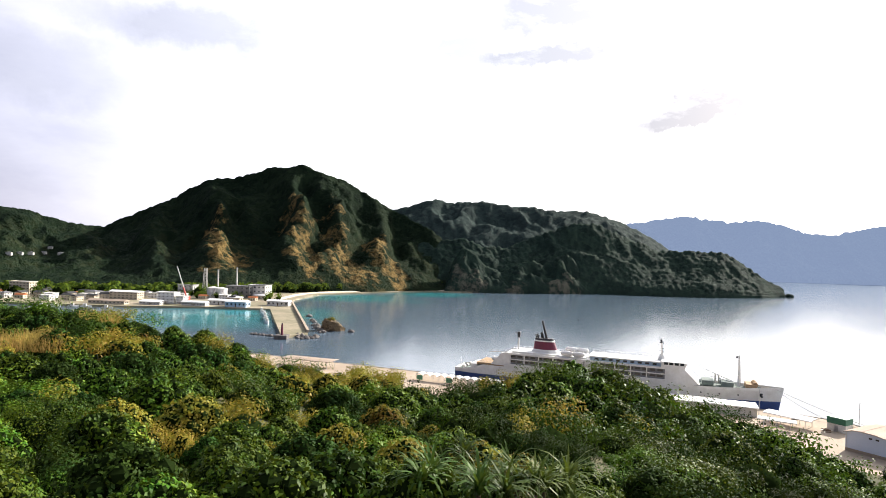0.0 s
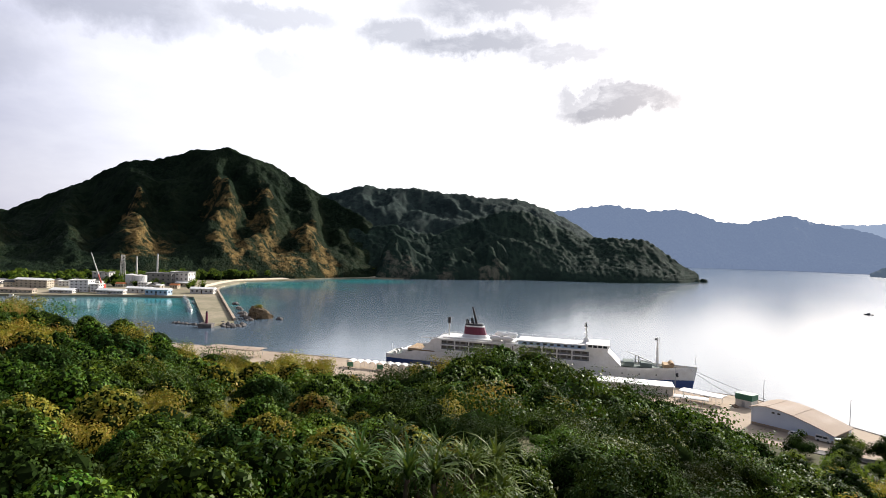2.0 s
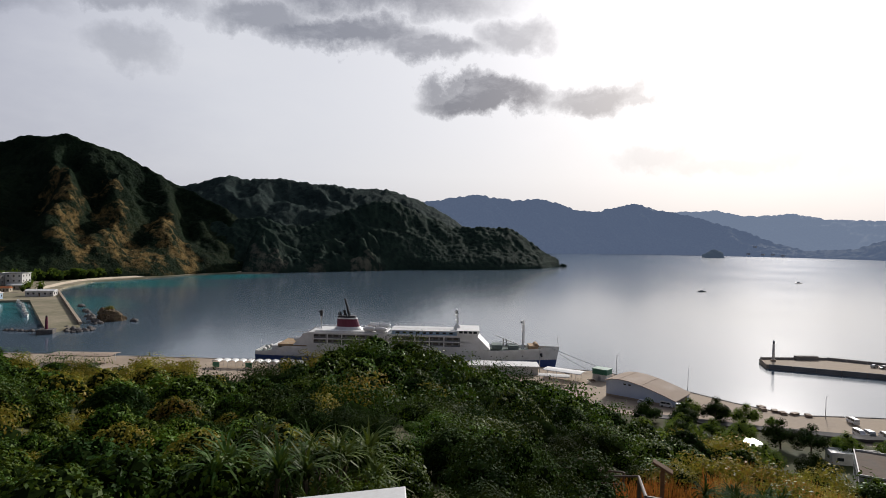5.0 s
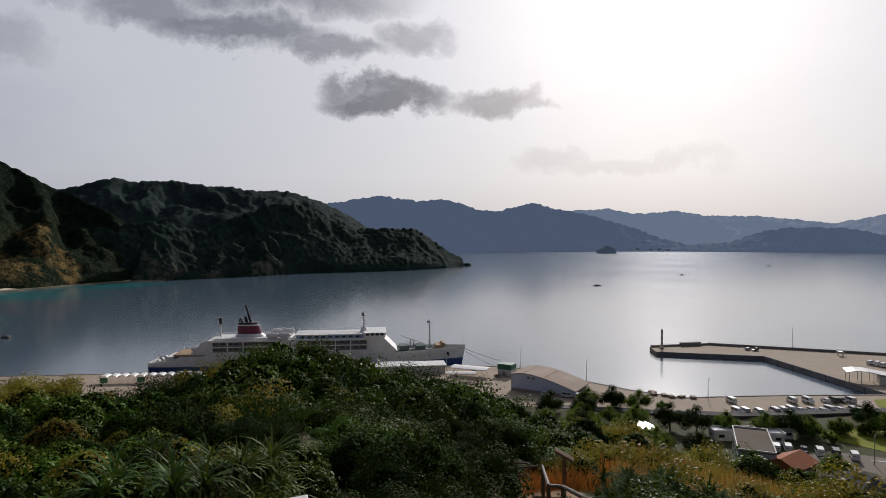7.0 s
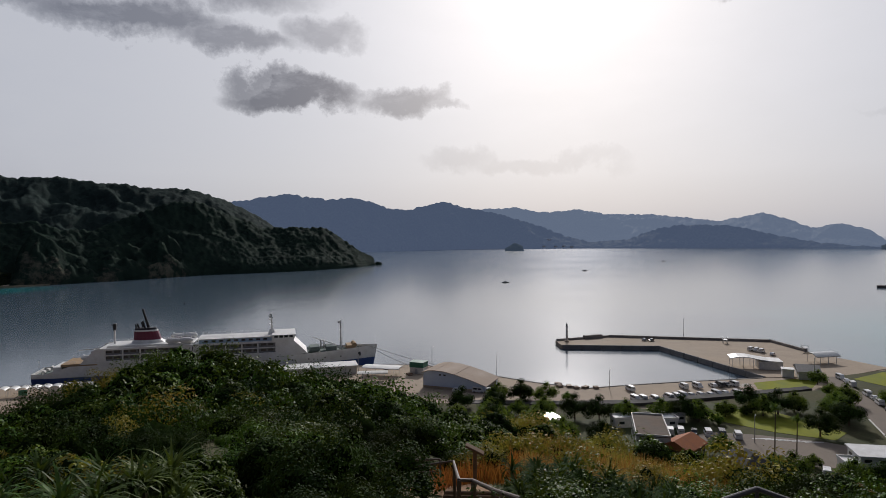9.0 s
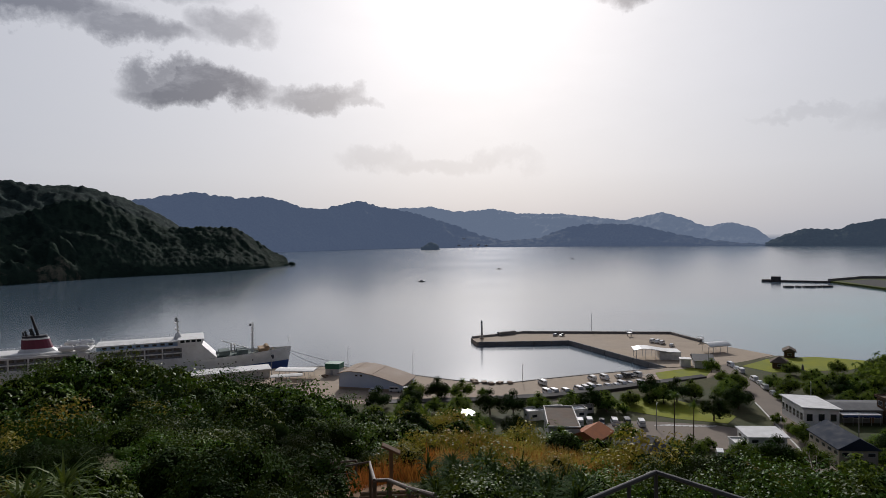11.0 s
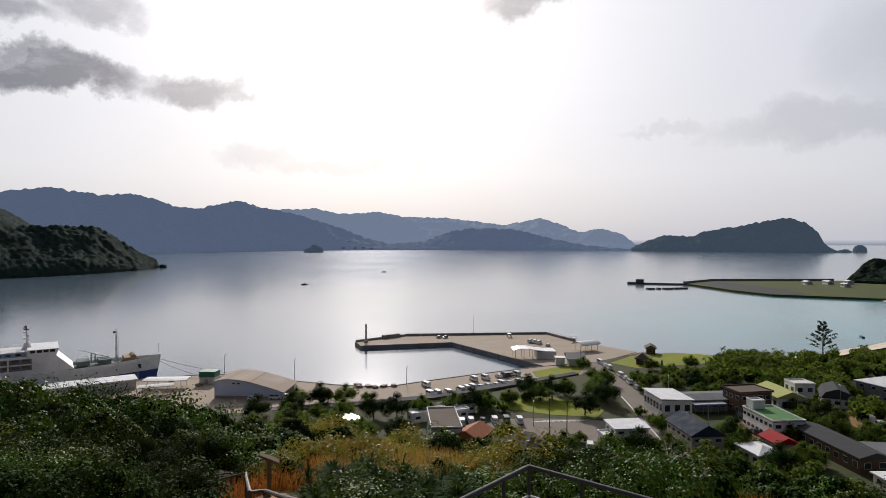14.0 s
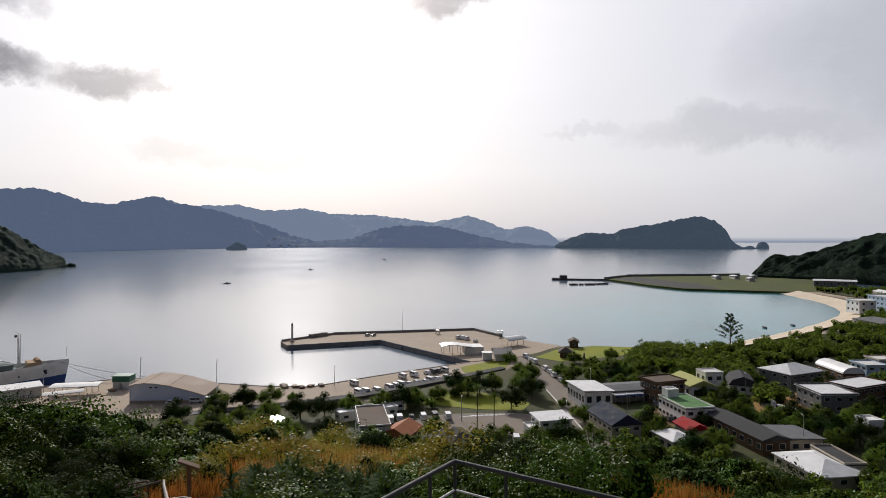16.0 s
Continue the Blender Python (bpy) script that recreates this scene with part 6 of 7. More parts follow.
house("house", 170.0, 41.2, T, 41, 14, 8.4, 4.8, "gable", 2.6, "wall_cream", "roof_navy", "two-storey cream house with a navy gable roof", floors=2, windows=(5, 3))
house("house", 213.6, 36.0, T, -43, 11, 8.5, 7.0, "flat", 0.3, "wall_brown", "roof_brown", "dark brown boarded building with a stained flat roof", "building", floors=2, windows=(4, 3))
house("house", 226.4, 28.6, T, 35, 15, 8.5, 4.6, "gable", 1.8, "white", "roof_lime", "white house with a yellow-green gable roof", windows=(4, 2))
house("house", 233, 23.5, T, 35, 6.5, 6.5, 7.2, "flat", 0.3, "white", "offwhite", "tall white flat-roofed house block", floors=2, windows=(2, 2), eave=0.1)
house("house", 241, 14, T, 10, 12, 8.4, 3.0, "gambrel", 3.2, "white", "roof_dark", "house with a dark gambrel roof and pale front", windows=(3, 3))
house("house", 194.0, 26.0, T, 39, 15, 9.0, 5.4, "flat", 0.3, "white", "roof_green", "white two-storey house with a green flat roof", floors=2, windows=(7, 3), eave=0.15)
house("stair_tower", 198.0, 31.0, T, 39, 3.6, 3.6, 7.6, "flat", 0.2, "white", "offwhite", "white stair tower beside the green-roofed house", "building", windows=(1, 1), eave=0.05, door=False)
house("house", 176.3, 22.2, T, 40, 7.0, 5.6, 3.6, "gable", 1.4, "wall_cream", "roof_red", "small cream house with a bright red roof", windows=(2, 2))
house("house", 167.6, 25.4, T, 45, 9.0, 6.5, 3.0, "hip", 1.2, "wall_cream", "roof_pale", "low house with a pale grey hip roof", windows=(3, 2))
house("house", 163.4, 57.0, T, -47, 9.2, 6.8, 4.4, "shed", 0.4, "white", "roof_pale", "white two-storey house with a pale flat roof", floors=2, windows=(3, 2))
house("porch", 158.0, 60.6, T, -47, 3.0, 4.6, 2.6, "flat", 0.2, "white", "white", "small white porch beside the house", "porch", windows=(1, 1), eave=0.2)
house("shop", 136.0, 98.4, T, 41, 19, 8.0, 5.6, "flat", 0.3, "offwhite", "roof_brown", "flat-roofed shop with white parapets and a stained brown roof", "building", windows=(5, 2), eave=0.1)
house("house", 135.4, 88.4, T, 10, 9.5, 7.0, 3.4, "gable", 1.9, "wall_brown", "roof_orange", "house with a weathered orange tile roof", windows=(3, 2))
house("house", 138.6, 73.6, T, 55, 11, 7.5, 3.2, "hip", 2.0, "white", "roof_dark", "house with a dark grey-green hip roof", windows=(3, 2))
house("house", 261, -1.4, T, -37, 17, 13, 5.2, "hip", 2.4, "wall_grey", "roof_pale", "large dark house with a pale grey hip roof", floors=2, windows=(4, 3))
house("barrel_hall", 278, -17.6, T, 28, 17, 7.5, 4.0, "barrel", 2.4, "wall_brown", "white", "long hall with a white barrel roof", "building", windows=(4, 2), eave=0.3)
house("house", 229.4, -11.0, T, 30, 13, 11, 5.8, "flat", 0.3, "wall_grey", "roof_pale", "grey flat-roofed two-storey building with roof plant", "building", floors=2, windows=(4, 3))
house("long_building", 244.4, -21, T, -37, 18, 10, 6.0, "flat", 0.3, "wall_brown", "roof_pale", "long brown building with a pale flat roof and railing", "building", floors=2, windows=(6, 3))
house("long_building", 183.4, 10.0, T, 39.5, 25, 7.4, 3.8, "gable", 1.2, "wall_brown", "roof_dark", "long brown building with a dark low-pitched roof", "building", windows=(8, 2))
house("house", 183.4, -1.6, T, 36, 10.5, 9, 3.4, "shed", 0.5, "wall_cream", "roof_grey", "cream house with a light grey sheet roof", windows=(4, 3))
house("house", 163.6, -6.6, T, 37, 15, 11, 2.7, "hip", 1.8, "wall_cream", "roof_pale", "house with a wide pale sheet hip roof", windows=(4, 3))
house("house", 169.2, -10.6, T, 30, 12.5, 5.0, 3.6, "flat", 0.3, "wall_cream", "roof_dark", "narrow flat-roofed house with cream parapets", windows=(4, 2), eave=0.1)
house("white_shed", 203.6, -20.0, T, 35, 5, 4.5, 4.4, "flat", 0.2, "white", "white", "small white boxy shed", "shed", windows=(1, 1), eave=0.05)
house("house", 290, -28, T, 30, 9, 8, 4.8, "flat", 0.3, "palebow", "offwhite", "pale blue flat-roofed house", floors=2, windows=(3, 2))
house("house", 300, -33, T, 30, 8, 7, 5.6, "flat", 0.3, "wall_cream", "offwhite", "cream flat-roofed house among trees", floors=2, windows=(3, 2))
house("white_shed", 530, -46, T, 30, 14, 12, 8.5, "flat", 0.3, "white", "offwhite", "white boxy building behind the beach", "building", floors=2, windows=(3, 2))
house("apartment_block", 552, -66, T, 30, 26, 16, 10, "flat", 0.3, "palebow", "offwhite", "pale turquoise building behind the beach", "building", floors=3, windows=(6, 3))
house("house", 440, -48, T, 30, 26, 16, 4.5, "hip", 2.0, "wall_cream", "roof_grey", "wide low house with a grey hip roof behind the beach", windows=(5, 3))
house("hangar", 800, -45, 2.0, 90, 40, 16, 6.0, "gable", 1.5, "wall_grey", "roof_pale", "long pale-roofed hangar below the headland", "hangar", windows=(6, 2))
house("house", 660, -75, 3.0, 20, 22, 10, 5, "gable", 1.6, "wall_cream", "roof_pale", "pale roofed building beyond the beach", windows=(4, 2))
house("house", 610, -82, 3.0, 70, 18, 10, 5, "gable", 1.6, "wall_cream", "roof_grey", "cream building with a grey roof beyond the beach", windows=(4, 2))
for x, y, l in [(153, 108, 10), (148, 113, 12), (160, 109, 8)]:
    house("kiosk", x, y, T, -30, l, 4, 2.4, "flat", 0.2, "offwhite", "roof_pale", "low pale-roofed kiosk beside the quay road", "kiosk", windows=(3, 1), eave=0.3)
house("gazebo", 268.8, 87.2, T, 20, 5, 5, 2.4, "hip", 2.2, "wall_brown", "roof_brown", "brown thatched park gazebo on the lawn", "gazebo", windows=(1, 1), eave=0.9)
house("shelter", 296, 92, T, 20, 6, 4, 2.6, "gable", 1.4, "wall_brown", "roof_brown", "small brown park shelter by the shore", "shelter", windows=(1, 1), eave=0.7)
st = thing("stone_lantern", 266.5, 78.0, T, 0, "small dark stone monument on the lawn", "monument")
part("plinth", boxm(-0.9, -0.9, 0, 0.9, 0.9, 0.8, bevel=0.06), M["seawall"], st)
part("pillar", rod(bmesh.new(), (0, 0, 0.8), (0, 0, 3.0), 0.6, 0.25, 8), M["seawall"], st)

# polished metal roof that throws back the sun
half = (direction(SUN_AZ, SUN_EL) + (Vector((0.2, -0.1, EYE)) - Vector((128, 126, 7.0))).normalized()).normalized()
M["polished"] = surface("bright_tin", (0.75, 0.75, 0.74), None, 1.2, 0.22, 1.0, 0.5, fine=2.0)
tin = thing("tin_shed", 128, 126, T, 0, "shed with a bright polished tin roof", "shed")
part("wall", boxm(-2.2, -1.6, -0.6, 2.2, 1.6, 2.0, bevel=0.03), M["wall_cream"], tin)
tin_rng = np.random.default_rng(4)
for k in range(7):
    ln = 1.1 + 0.9 * tin_rng.random()
    bm = boxm(-0.27, -ln, -0.02, 0.27, ln, 0.02)
    tilt = Vector((0, 0, 1)).rotation_difference((half + Vector(tin_rng.normal(scale=0.02, size=3))).normalized()).to_matrix().to_4x4()
    bmesh.ops.transform(bm, matrix=Matrix.Translation((-1.7 + 0.56 * k, 0.5 * tin_rng.normal(), 2.9 + 0.05 * k)) @ tilt, verts=bm.verts)
    part("roof_sheet", bm, M["polished"], tin)
for sx in (-1.8, 1.8):
    part("post", rod(bmesh.new(), (sx, 0, 1.9), (sx, 0, 3.0), 0.08, seg=6), M["wood"], tin)

for x, y, z, h in [(171, 55, T, 7), (189, 42, T, 7), (213, 60, T, 8), (232, 12, T, 8), (181, -4, T, 9), (214, 22, T, 8), (246, 106, T, 9), (161, 84, T, 7)]:
    light_pole(x, y, z, h, "thin utility pole beside the street")

# ---- town trees ----


def tree_kind(seed, height, spread, mat, blades, leaf, label, category="tree", bare=0.26, layers=14):
    rng = np.random.default_rng(seed)
    base = thing("tree", 0, 0, -60, 0, label, category, "town trees")
    bm = bmesh.new()
    rod(bm, (0, 0, -0.5), (0.1, 0, height * bare), height * 0.035, height * 0.024, 8)
    lumps = []
    for k in range(layers):
        a, q = 2.4 * k + rng.random(), (0.25 + 0.75 * rng.random()) * spread
        p = (math.cos(a) * q, math.sin(a) * q, height * (bare + (0.95 - bare) * (0.05 + 0.75 * rng.random()) * (1 - 0.45 * q / spread)))
        lumps.append((*p, spread * (0.36 + 0.22 * rng.random())))
        rod(bm, (0.1, 0, height * bare * 0.9), (p[0] * 0.9, p[1] * 0.9, p[2]), height * 0.014, height * 0.005, 5)
    lumps.append((0, 0, height * 0.86, spread * 0.42))
    part("trunk", bm, M["trunk"], base)
    crown = new("crown", quads_mesh("crown", leaf_cloud(rng, int(blades * 3.4), lumps, leaf * 0.75, 0.95, under=True), M[mat]))
    crown.parent = base
    if category == "tree":
        # dark blobs block the view through the leaves, painted as inner shade
        bm = bmesh.new()
        for x, y, z, r in lumps:
            made = bmesh.ops.create_icosphere(bm, subdivisions=1, radius=r * 0.42, matrix=Matrix.Translation((x, y, z)))
            for v in made["verts"]:
                v.co += Vector(rng.normal(scale=0.08 * r, size=3))
        part("branch_core", bm, M["crown_shade"], base)
    return base, lumps


M["leaf_tree"] = leafy("tree_leaf", [(0.022, 0.048, 0.008), (0.045, 0.085, 0.012), (0.090, 0.135, 0.020)], 0.6, 0.42, 0.05, 0.03, (0.26, 0.36, 0.04))
kinds = [tree_kind(1, 6.5, 3.6, "leaf_tree", 1500, 0.42, "rounded broadleaf town tree")[0], tree_kind(2, 5.0, 3.0, "leaf_tree", 1200, 0.40, "low spreading broadleaf tree")[0], tree_kind(3, 8.0, 3.8, "leaf_dark", 1700, 0.45, "tall dark broadleaf tree")[0], tree_kind(4, 3.0, 1.9, "leaf_tree", 700, 0.3, "small round garden tree", bare=0.2)[0]]
placed = set()


def plant(kind, x, y, z, s=1.0):
    m = pose(x, y, z, 0, 0, (x * 37 + y * 91) % 360) @ Matrix.Scale(s, 4)
    if kind not in placed:
        placed.add(kind)
        kinds[kind].matrix_world = m
        kinds[kind].location = (x, y, z)
        return kinds[kind]
    ob = copy_thing(kinds[kind], pose(x, y, z, 0, 0, (x * 37 + y * 91) % 360))
    return ob


for k, x, y in [(2, 163, 107), (0, 166, 103), (0, 159, 111), (1, 170, 107), (1, 177, 101.4), (2, 189.6, 101), (0, 187, 95), (2, 192, 93), (0, 198.8, 91.4), (2, 180, 76), (2, 197, 75.5), (0, 203, 80), (0, 207, 83), (3, 184, 99), (3, 180, 103), (3, 169, 99), (0, 150, 117), (2, 143, 121), (2, 139, 127), (0, 133, 134), (1, 128, 140), (0, 122, 146), (1, 146, 157), (0, 150, 150), (2, 142, 154), (0, 137, 160), (3, 156, 146),
                (1, 215, 86), (1, 226, 92), (0, 222, 86), (1, 244, 104), (1, 232, 77), (0, 228, 71), (3, 212, 66), (3, 218, 70), (3, 155, 67), (3, 148.6, 73), (1, 146, 84), (3, 144, 77),
                (0, 226, 62), (1, 236, 66), (0, 244, 62), (2, 232, 56), (1, 224, 52), (0, 240, 54), (1, 249, 70), (3, 262, 72), (1, 274, 68), (1, 258, 80),
                (2, 176, 32), (0, 180, 34.5), (0, 171, 30), (1, 188, 21), (0, 205, 20), (2, 209, 14), (1, 215, 12), (0, 201, 12), (2, 196, -10), (0, 200, -14), (2, 192, -17), (0, 207, -8), (1, 188, -12), (2, 181, -22), (0, 173, -20), (2, 163, -22), (0, 212, -18), (2, 218, -22), (1, 206, 27), (0, 222, 18), (2, 214, -28), (0, 199, -30), (2, 188, -30), (1, 220, 24), (0, 233, 36), (2, 229, 42), (0, 225, 46), (1, 247, 22), (0, 252, 12), (2, 250, -12), (1, 236, 4), (0, 198, 4), (2, 203, -2), (0, 194, -3), (1, 172, 14), (0, 168, 16), (2, 160, 20), (1, 156, 28), (0, 157, 44), (1, 160, 36), (2, 153, 50), (0, 149, 56), (1, 178, 52), (3, 183, 56), (3, 190, 62), (0, 143, 66), (1, 130, 80), (0, 127, 92), (2, 124, 104), (0, 122, 116), (1, 123.5, 121), (1, 124.5, 130), (0, 121, 124.5), (2, 104, 112), (2, 98, 119), (0, 108, 106), (2, 93, 127), (0, 112, 120), (2, 116, 136), (2, 110, 131), (0, 118, 142), (2, 128, 152), (1, 112, 150), (2, 120, 158), (0, 106, 140)]:
    plant(k, x, y, 1.9 if y > 140 else T)

# slender tall trees by the car park
for x, y, h in [(152.8, 74.8, 12), (150.2, 68.5, 11)]:
    pal = thing("palm_tree", x, y, T, 0, "tall slender palm with a small feathery crown", "palm tree", "slender palms")
    part("trunk", rod(bmesh.new(), (0, 0, -0.5), (0.3, 0, h), 0.17, 0.10, 8), M["trunk"], pal)
    rng = np.random.default_rng(int(h))
    crown = new("crown", quads_mesh("crown", strap_leaves(rng, [(0.3, 0, h)] * 3, 26, 2.6, 0.16), M["leaf_tree"]))
    crown.parent = pal

# casuarina by the beach
pine = thing("casuarina_tree", 328, 24, T, 0, "tall loose conifer-like tree standing above the beach", "tree")
rng = np.random.default_rng(77)
bm, tufts = rod(bmesh.new(), (0, 0, -0.5), (0.2, 0, 17), 0.35, 0.06, 8), []
for k in range(34):
    t = 0.22 + 0.76 * k / 34
    a, q = 2.4 * k, (1 - t) * 7.0 + 1.2
    q *= 0.6 + 0.6 * rng.random()
    p = (math.cos(a) * q, math.sin(a) * q, 17 * t + q * 0.45)
    rod(bm, (0, 0, 17 * t), p, 0.09, 0.03, 5)
    for f in (0.55, 0.8, 1.0):
        tufts.append((p[0] * f, p[1] * f, 17 * t + (p[2] - 17 * t) * f, 0.65))
part("trunk", bm, M["trunk"], pine)
crown = new("crown", quads_mesh("crown", leaf_cloud(rng, 2600, tufts, 0.55), M["leaf_dark"]))
crown.parent = pine

# coastal wood, one mass
wood_rng = np.random.default_rng(40)
tree_q = []
for seed in range(4):
    rng = np.random.default_rng(90 + seed)
    lumps = [(rng.normal(scale=1.2), rng.normal(scale=1.2), 2.6 + 2.4 * rng.random(), 1.3 + 0.8 * rng.random()) for k in range(8)]
    tree_q.append(leaf_cloud(rng, 220, lumps, 0.95, 0.95, under=True))
wood = []
wv, wf = [], []


def wood_tree(x, y, z, s):
    c, sn = math.cos(x * 3.1), math.sin(x * 3.1)
    wood.append(tree_q[int(wood_rng.integers(4))] @ (np.array([[c, sn, 0], [-sn, c, 0], [0, 0, 1]]) * s) + np.array([x, y, z - 0.8 * s]))
    # dark ellipsoid under the leaves, coloured like the shade in a wood
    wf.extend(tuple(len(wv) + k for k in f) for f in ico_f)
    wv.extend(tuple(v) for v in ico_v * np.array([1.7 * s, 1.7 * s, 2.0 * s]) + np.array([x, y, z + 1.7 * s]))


shore = curve_points([(300, 92), (318, 68), (334, 40), (366, 18), (430, -10), (500, -34), (560, -50), (640, -44), (705, -16)], 12)
for i in range(520):
    k = int(wood_rng.integers(len(shore)))
    x, y = shore[k]
    a, b = shore[max(0, k - 1)], shore[min(len(shore) - 1, k + 1)]
    d = Vector((b[0] - a[0], b[1] - a[1])).normalized()
    off = 15 + 36 * wood_rng.random() ** 1.3
    px, py = x + d.y * off + wood_rng.normal(scale=3), y - d.x * off + wood_rng.normal(scale=3)
    if 262 < px < 312 and 60 < py < 100:
        continue
    wood_tree(px, py, T, (0.5 + 0.4 * wood_rng.random()) if off < 30 else 0.7 + 0.5 * wood_rng.random())
for x0, x1, y0, y1, n in [(248, 262, 20, 62, 34), (262, 300, 4, 50, 60), (300, 345, -40, 0, 40), (245, 275, -50, -28, 30), (345, 430, -75, -35, 60), (60, 118, 60, 130, 60), (100, 140, -40, 60, 120), (140, 160, -40, -14, 24), (150, 158, 10, 36, 14), (118, 152, -12, 24, 45), (150, 176, -32, -17, 22), (184, 222, -42, -24, 34), (222, 236, 0, 9, 5), (250, 262, 8, 20, 12), (213, 222, -32, -20, 8), (195, 203, -6, 3, 5), (560, 760, -110, -70, 70), (320, 560, -120, -75, 80)]:
    for i in range(n):
        wood_tree(x0 + (x1 - x0) * wood_rng.random(), y0 + (y1 - y0) * wood_rng.random(), T if x0 > 70 else 5.0, 0.65 + 0.5 * wood_rng.random())
tagged(new("coastal_wood", quads_mesh("coastal_wood", np.concatenate(wood), M["leaf_tree"])), "dense dark green coastal trees between beach and houses", "wood", kind="stuff")
tagged(mesh_object("wood_interior", wv, wf, M["crown_shade"], smooth=True), "dark filler inside the coastal wood, coloured as shade", "wood", kind="stuff")

# ---- far breakwater ----
arm = thing("far_breakwater", 776, 265, 0, math.degrees(math.atan2(-68, 24)), "low dark breakwater with a stone head", "breakwater")
part("wall", boxm(0, -2.5, -3, 78, 2.5, 1.8, bevel=0.2), M["seawall"], arm)
part("head", boxm(-6, -5, -3, 6, 5, 2.4, bevel=0.6), M["seawall"], arm)
part("tower", boxm(4, -3, 1.8, 14, 3, 6.0, bevel=0.3), M["seawall"], arm)
sea_wall = thing("sea_wall", 795, 206, 2.0, math.degrees(math.atan2(-16, 65)), "long dark sea wall round the reclaimed land", "wall")
part("wall", boxm(0, -1.5, -3, 66, 1.5, 2.4, bevel=0.1), M["grey_concrete"], sea_wall)
sw2 = thing("sea_wall", 858, 192, 2.0, math.degrees(math.atan2(-135, 100)), "long dark sea wall on the open side", "wall")
part("wall", boxm(0, -1.5, -3, 165, 1.5, 2.8, bevel=0.1), M["grey_concrete"], sw2)
sheet("apron", [(800, 196), (724, 132), (694, 95), (705, 60), (760, 90), (850, 175)], 2.06, "asphalt", "dark paved apron on the reclaimed land", "apron")
for x, y, l in [(706.7, 220.3, 9), (713, 213, 4), (719.2, 204.7, 11), (727, 198, 4), (734, 192.2, 10)]:
    fl = thing("pontoon", x, y, 0, -50, "dark low floating pontoon on the bay", "pontoon", "floating pontoons")
    part("deck", boxm(-l / 2, -3, -0.5, l / 2, 3, 1.4, bevel=0.15), M["seawall"], fl)
for x, y in [(434, 12.3), (454, -3.2)]:
    bt = thing("rowing_boat", x, y, 0, 20, "small dark open boat off the beach", "boat", "boats by the beach")
    bm = extrude_profile(bmesh.new(), [(-2.2, 0.7), (-1.7, -0.2), (1.6, -0.2), (2.4, 0.8)], -0.8, 0.8)
    part("hull", bm, M["black"], bt)
for i, (x, y, l) in enumerate([(880, 60, 14), (900, 40, 10), (860, 80, 12), (840, 40, 9)]):
    house("airfield_hut", x, y, 2.0, 30, l, 7, 3.4, "gable", 1.2, "offwhite", "roof_pale", "small pale building on the reclaimed land", "building", windows=(3, 1))

# ---- fishing port across the water ----
F = 1.65
port = [("port_tower", -263, 592, 20, 14, 13, "flat", "white", "offwhite", "tall white stepped port building", 4, (4, 3)),
        ("port_tower", -249, 590, 9, 12, 9, "flat", "white", "offwhite", "white side block of the port building", 3, (2, 3)),
        ("port_shed", -231, 577, 28, 10, 3.8, "gable", "offwhite", "roof_pale", "long open fish market under a white roof", 1, (8, 2)),
        ("port_shed", -192, 580, 24, 14, 6.0, "gable", "palebow", "roof_pale", "pale blue port warehouse with a white roof", 1, (5, 3)),
        ("port_shed", -214, 596, 26, 12, 5.0, "gable", "offwhite", "roof_pale", "port warehouse with a long white roof", 1, (5, 2)),
        ("port_shed", -160, 606, 26, 12, 5.5, "gable", "offwhite", "roof_pale", "white-roofed cold store by the mole", 1, (5, 2)),
        ("port_shed", -306, 565, 42, 9, 3.4, "gable", "wall_cream", "roof_tan", "long low tan-roofed net store", 1, (9, 2)),
        ("port_shed", -270, 572, 24, 8, 3.2, "shed", "offwhite", "roof_pale", "white lean-to shed on the dock edge", 1, (6, 2)),
        ("office_block", -318, 620, 36, 14, 9, "gable", "wall_cream", "roof_pale", "three-storey cream office with a pale roof", 3, (7, 3)),
        ("apartment_block", -424, 622, 26, 13, 17, "flat", "wall_cream", "offwhite", "tall cream apartment block", 5, (6, 3)),
        ("power_house", -225, 690, 34, 22, 16, "flat", "wall_grey", "roof_grey", "grey power station block", 3, (5, 3)),
        ("power_house", -205, 694, 24, 20, 18, "flat", "offwhite", "roof_grey", "pale power station block", 3, (4, 3)),
        ("power_house", -285, 690, 22, 14, 15, "flat", "offwhite", "roof_grey", "pale grey control building", 3, (3, 2)),
        ("beach_house", -150, 872, 26, 12, 8, "flat", "offwhite", "roof_grey", "pale building behind the far beach", 2, (4, 2)),
        ("beach_house", -176, 868, 7, 7, 18, "flat", "offwhite", "offwhite", "slim pale tower behind the far beach", 4, (1, 1)),
        ("beach_house", -64, 928, 34, 9, 4, "gable", "wall_cream", "roof_tan", "long low tan building behind the far beach", 1, (5, 1))]
for name, x, y, l, w, h, roof, wm, rm, label, fl, win in port:
    house(name, x, y, F, -4 if y < 640 else -10, 0.82 * l, 0.82 * w, 0.78 * h, roof, 1.4, wm, rm, label, "building", "port buildings", fl, win, 0.6, frames=False)
for x, y in [(-250, 672), (-238, 664)]:
    tk = thing("storage_tank", x, y, F, 0, "white cylindrical oil storage tank", "tank", "storage tanks")
    part("shell", rod(bmesh.new(), (0, 0, 0), (0, 0, 11), 6.0, seg=32), M["white"], tk)
    part("roof", rod(bmesh.new(), (0, 0, 11), (0, 0, 12.2), 6.2, 0.6, 32), M["offwhite"], tk)
    part("stair_rail", rod(bmesh.new(), (0, -6.3, 0), (4, -5.0, 11), 0.2, seg=6), M["metal"], tk)
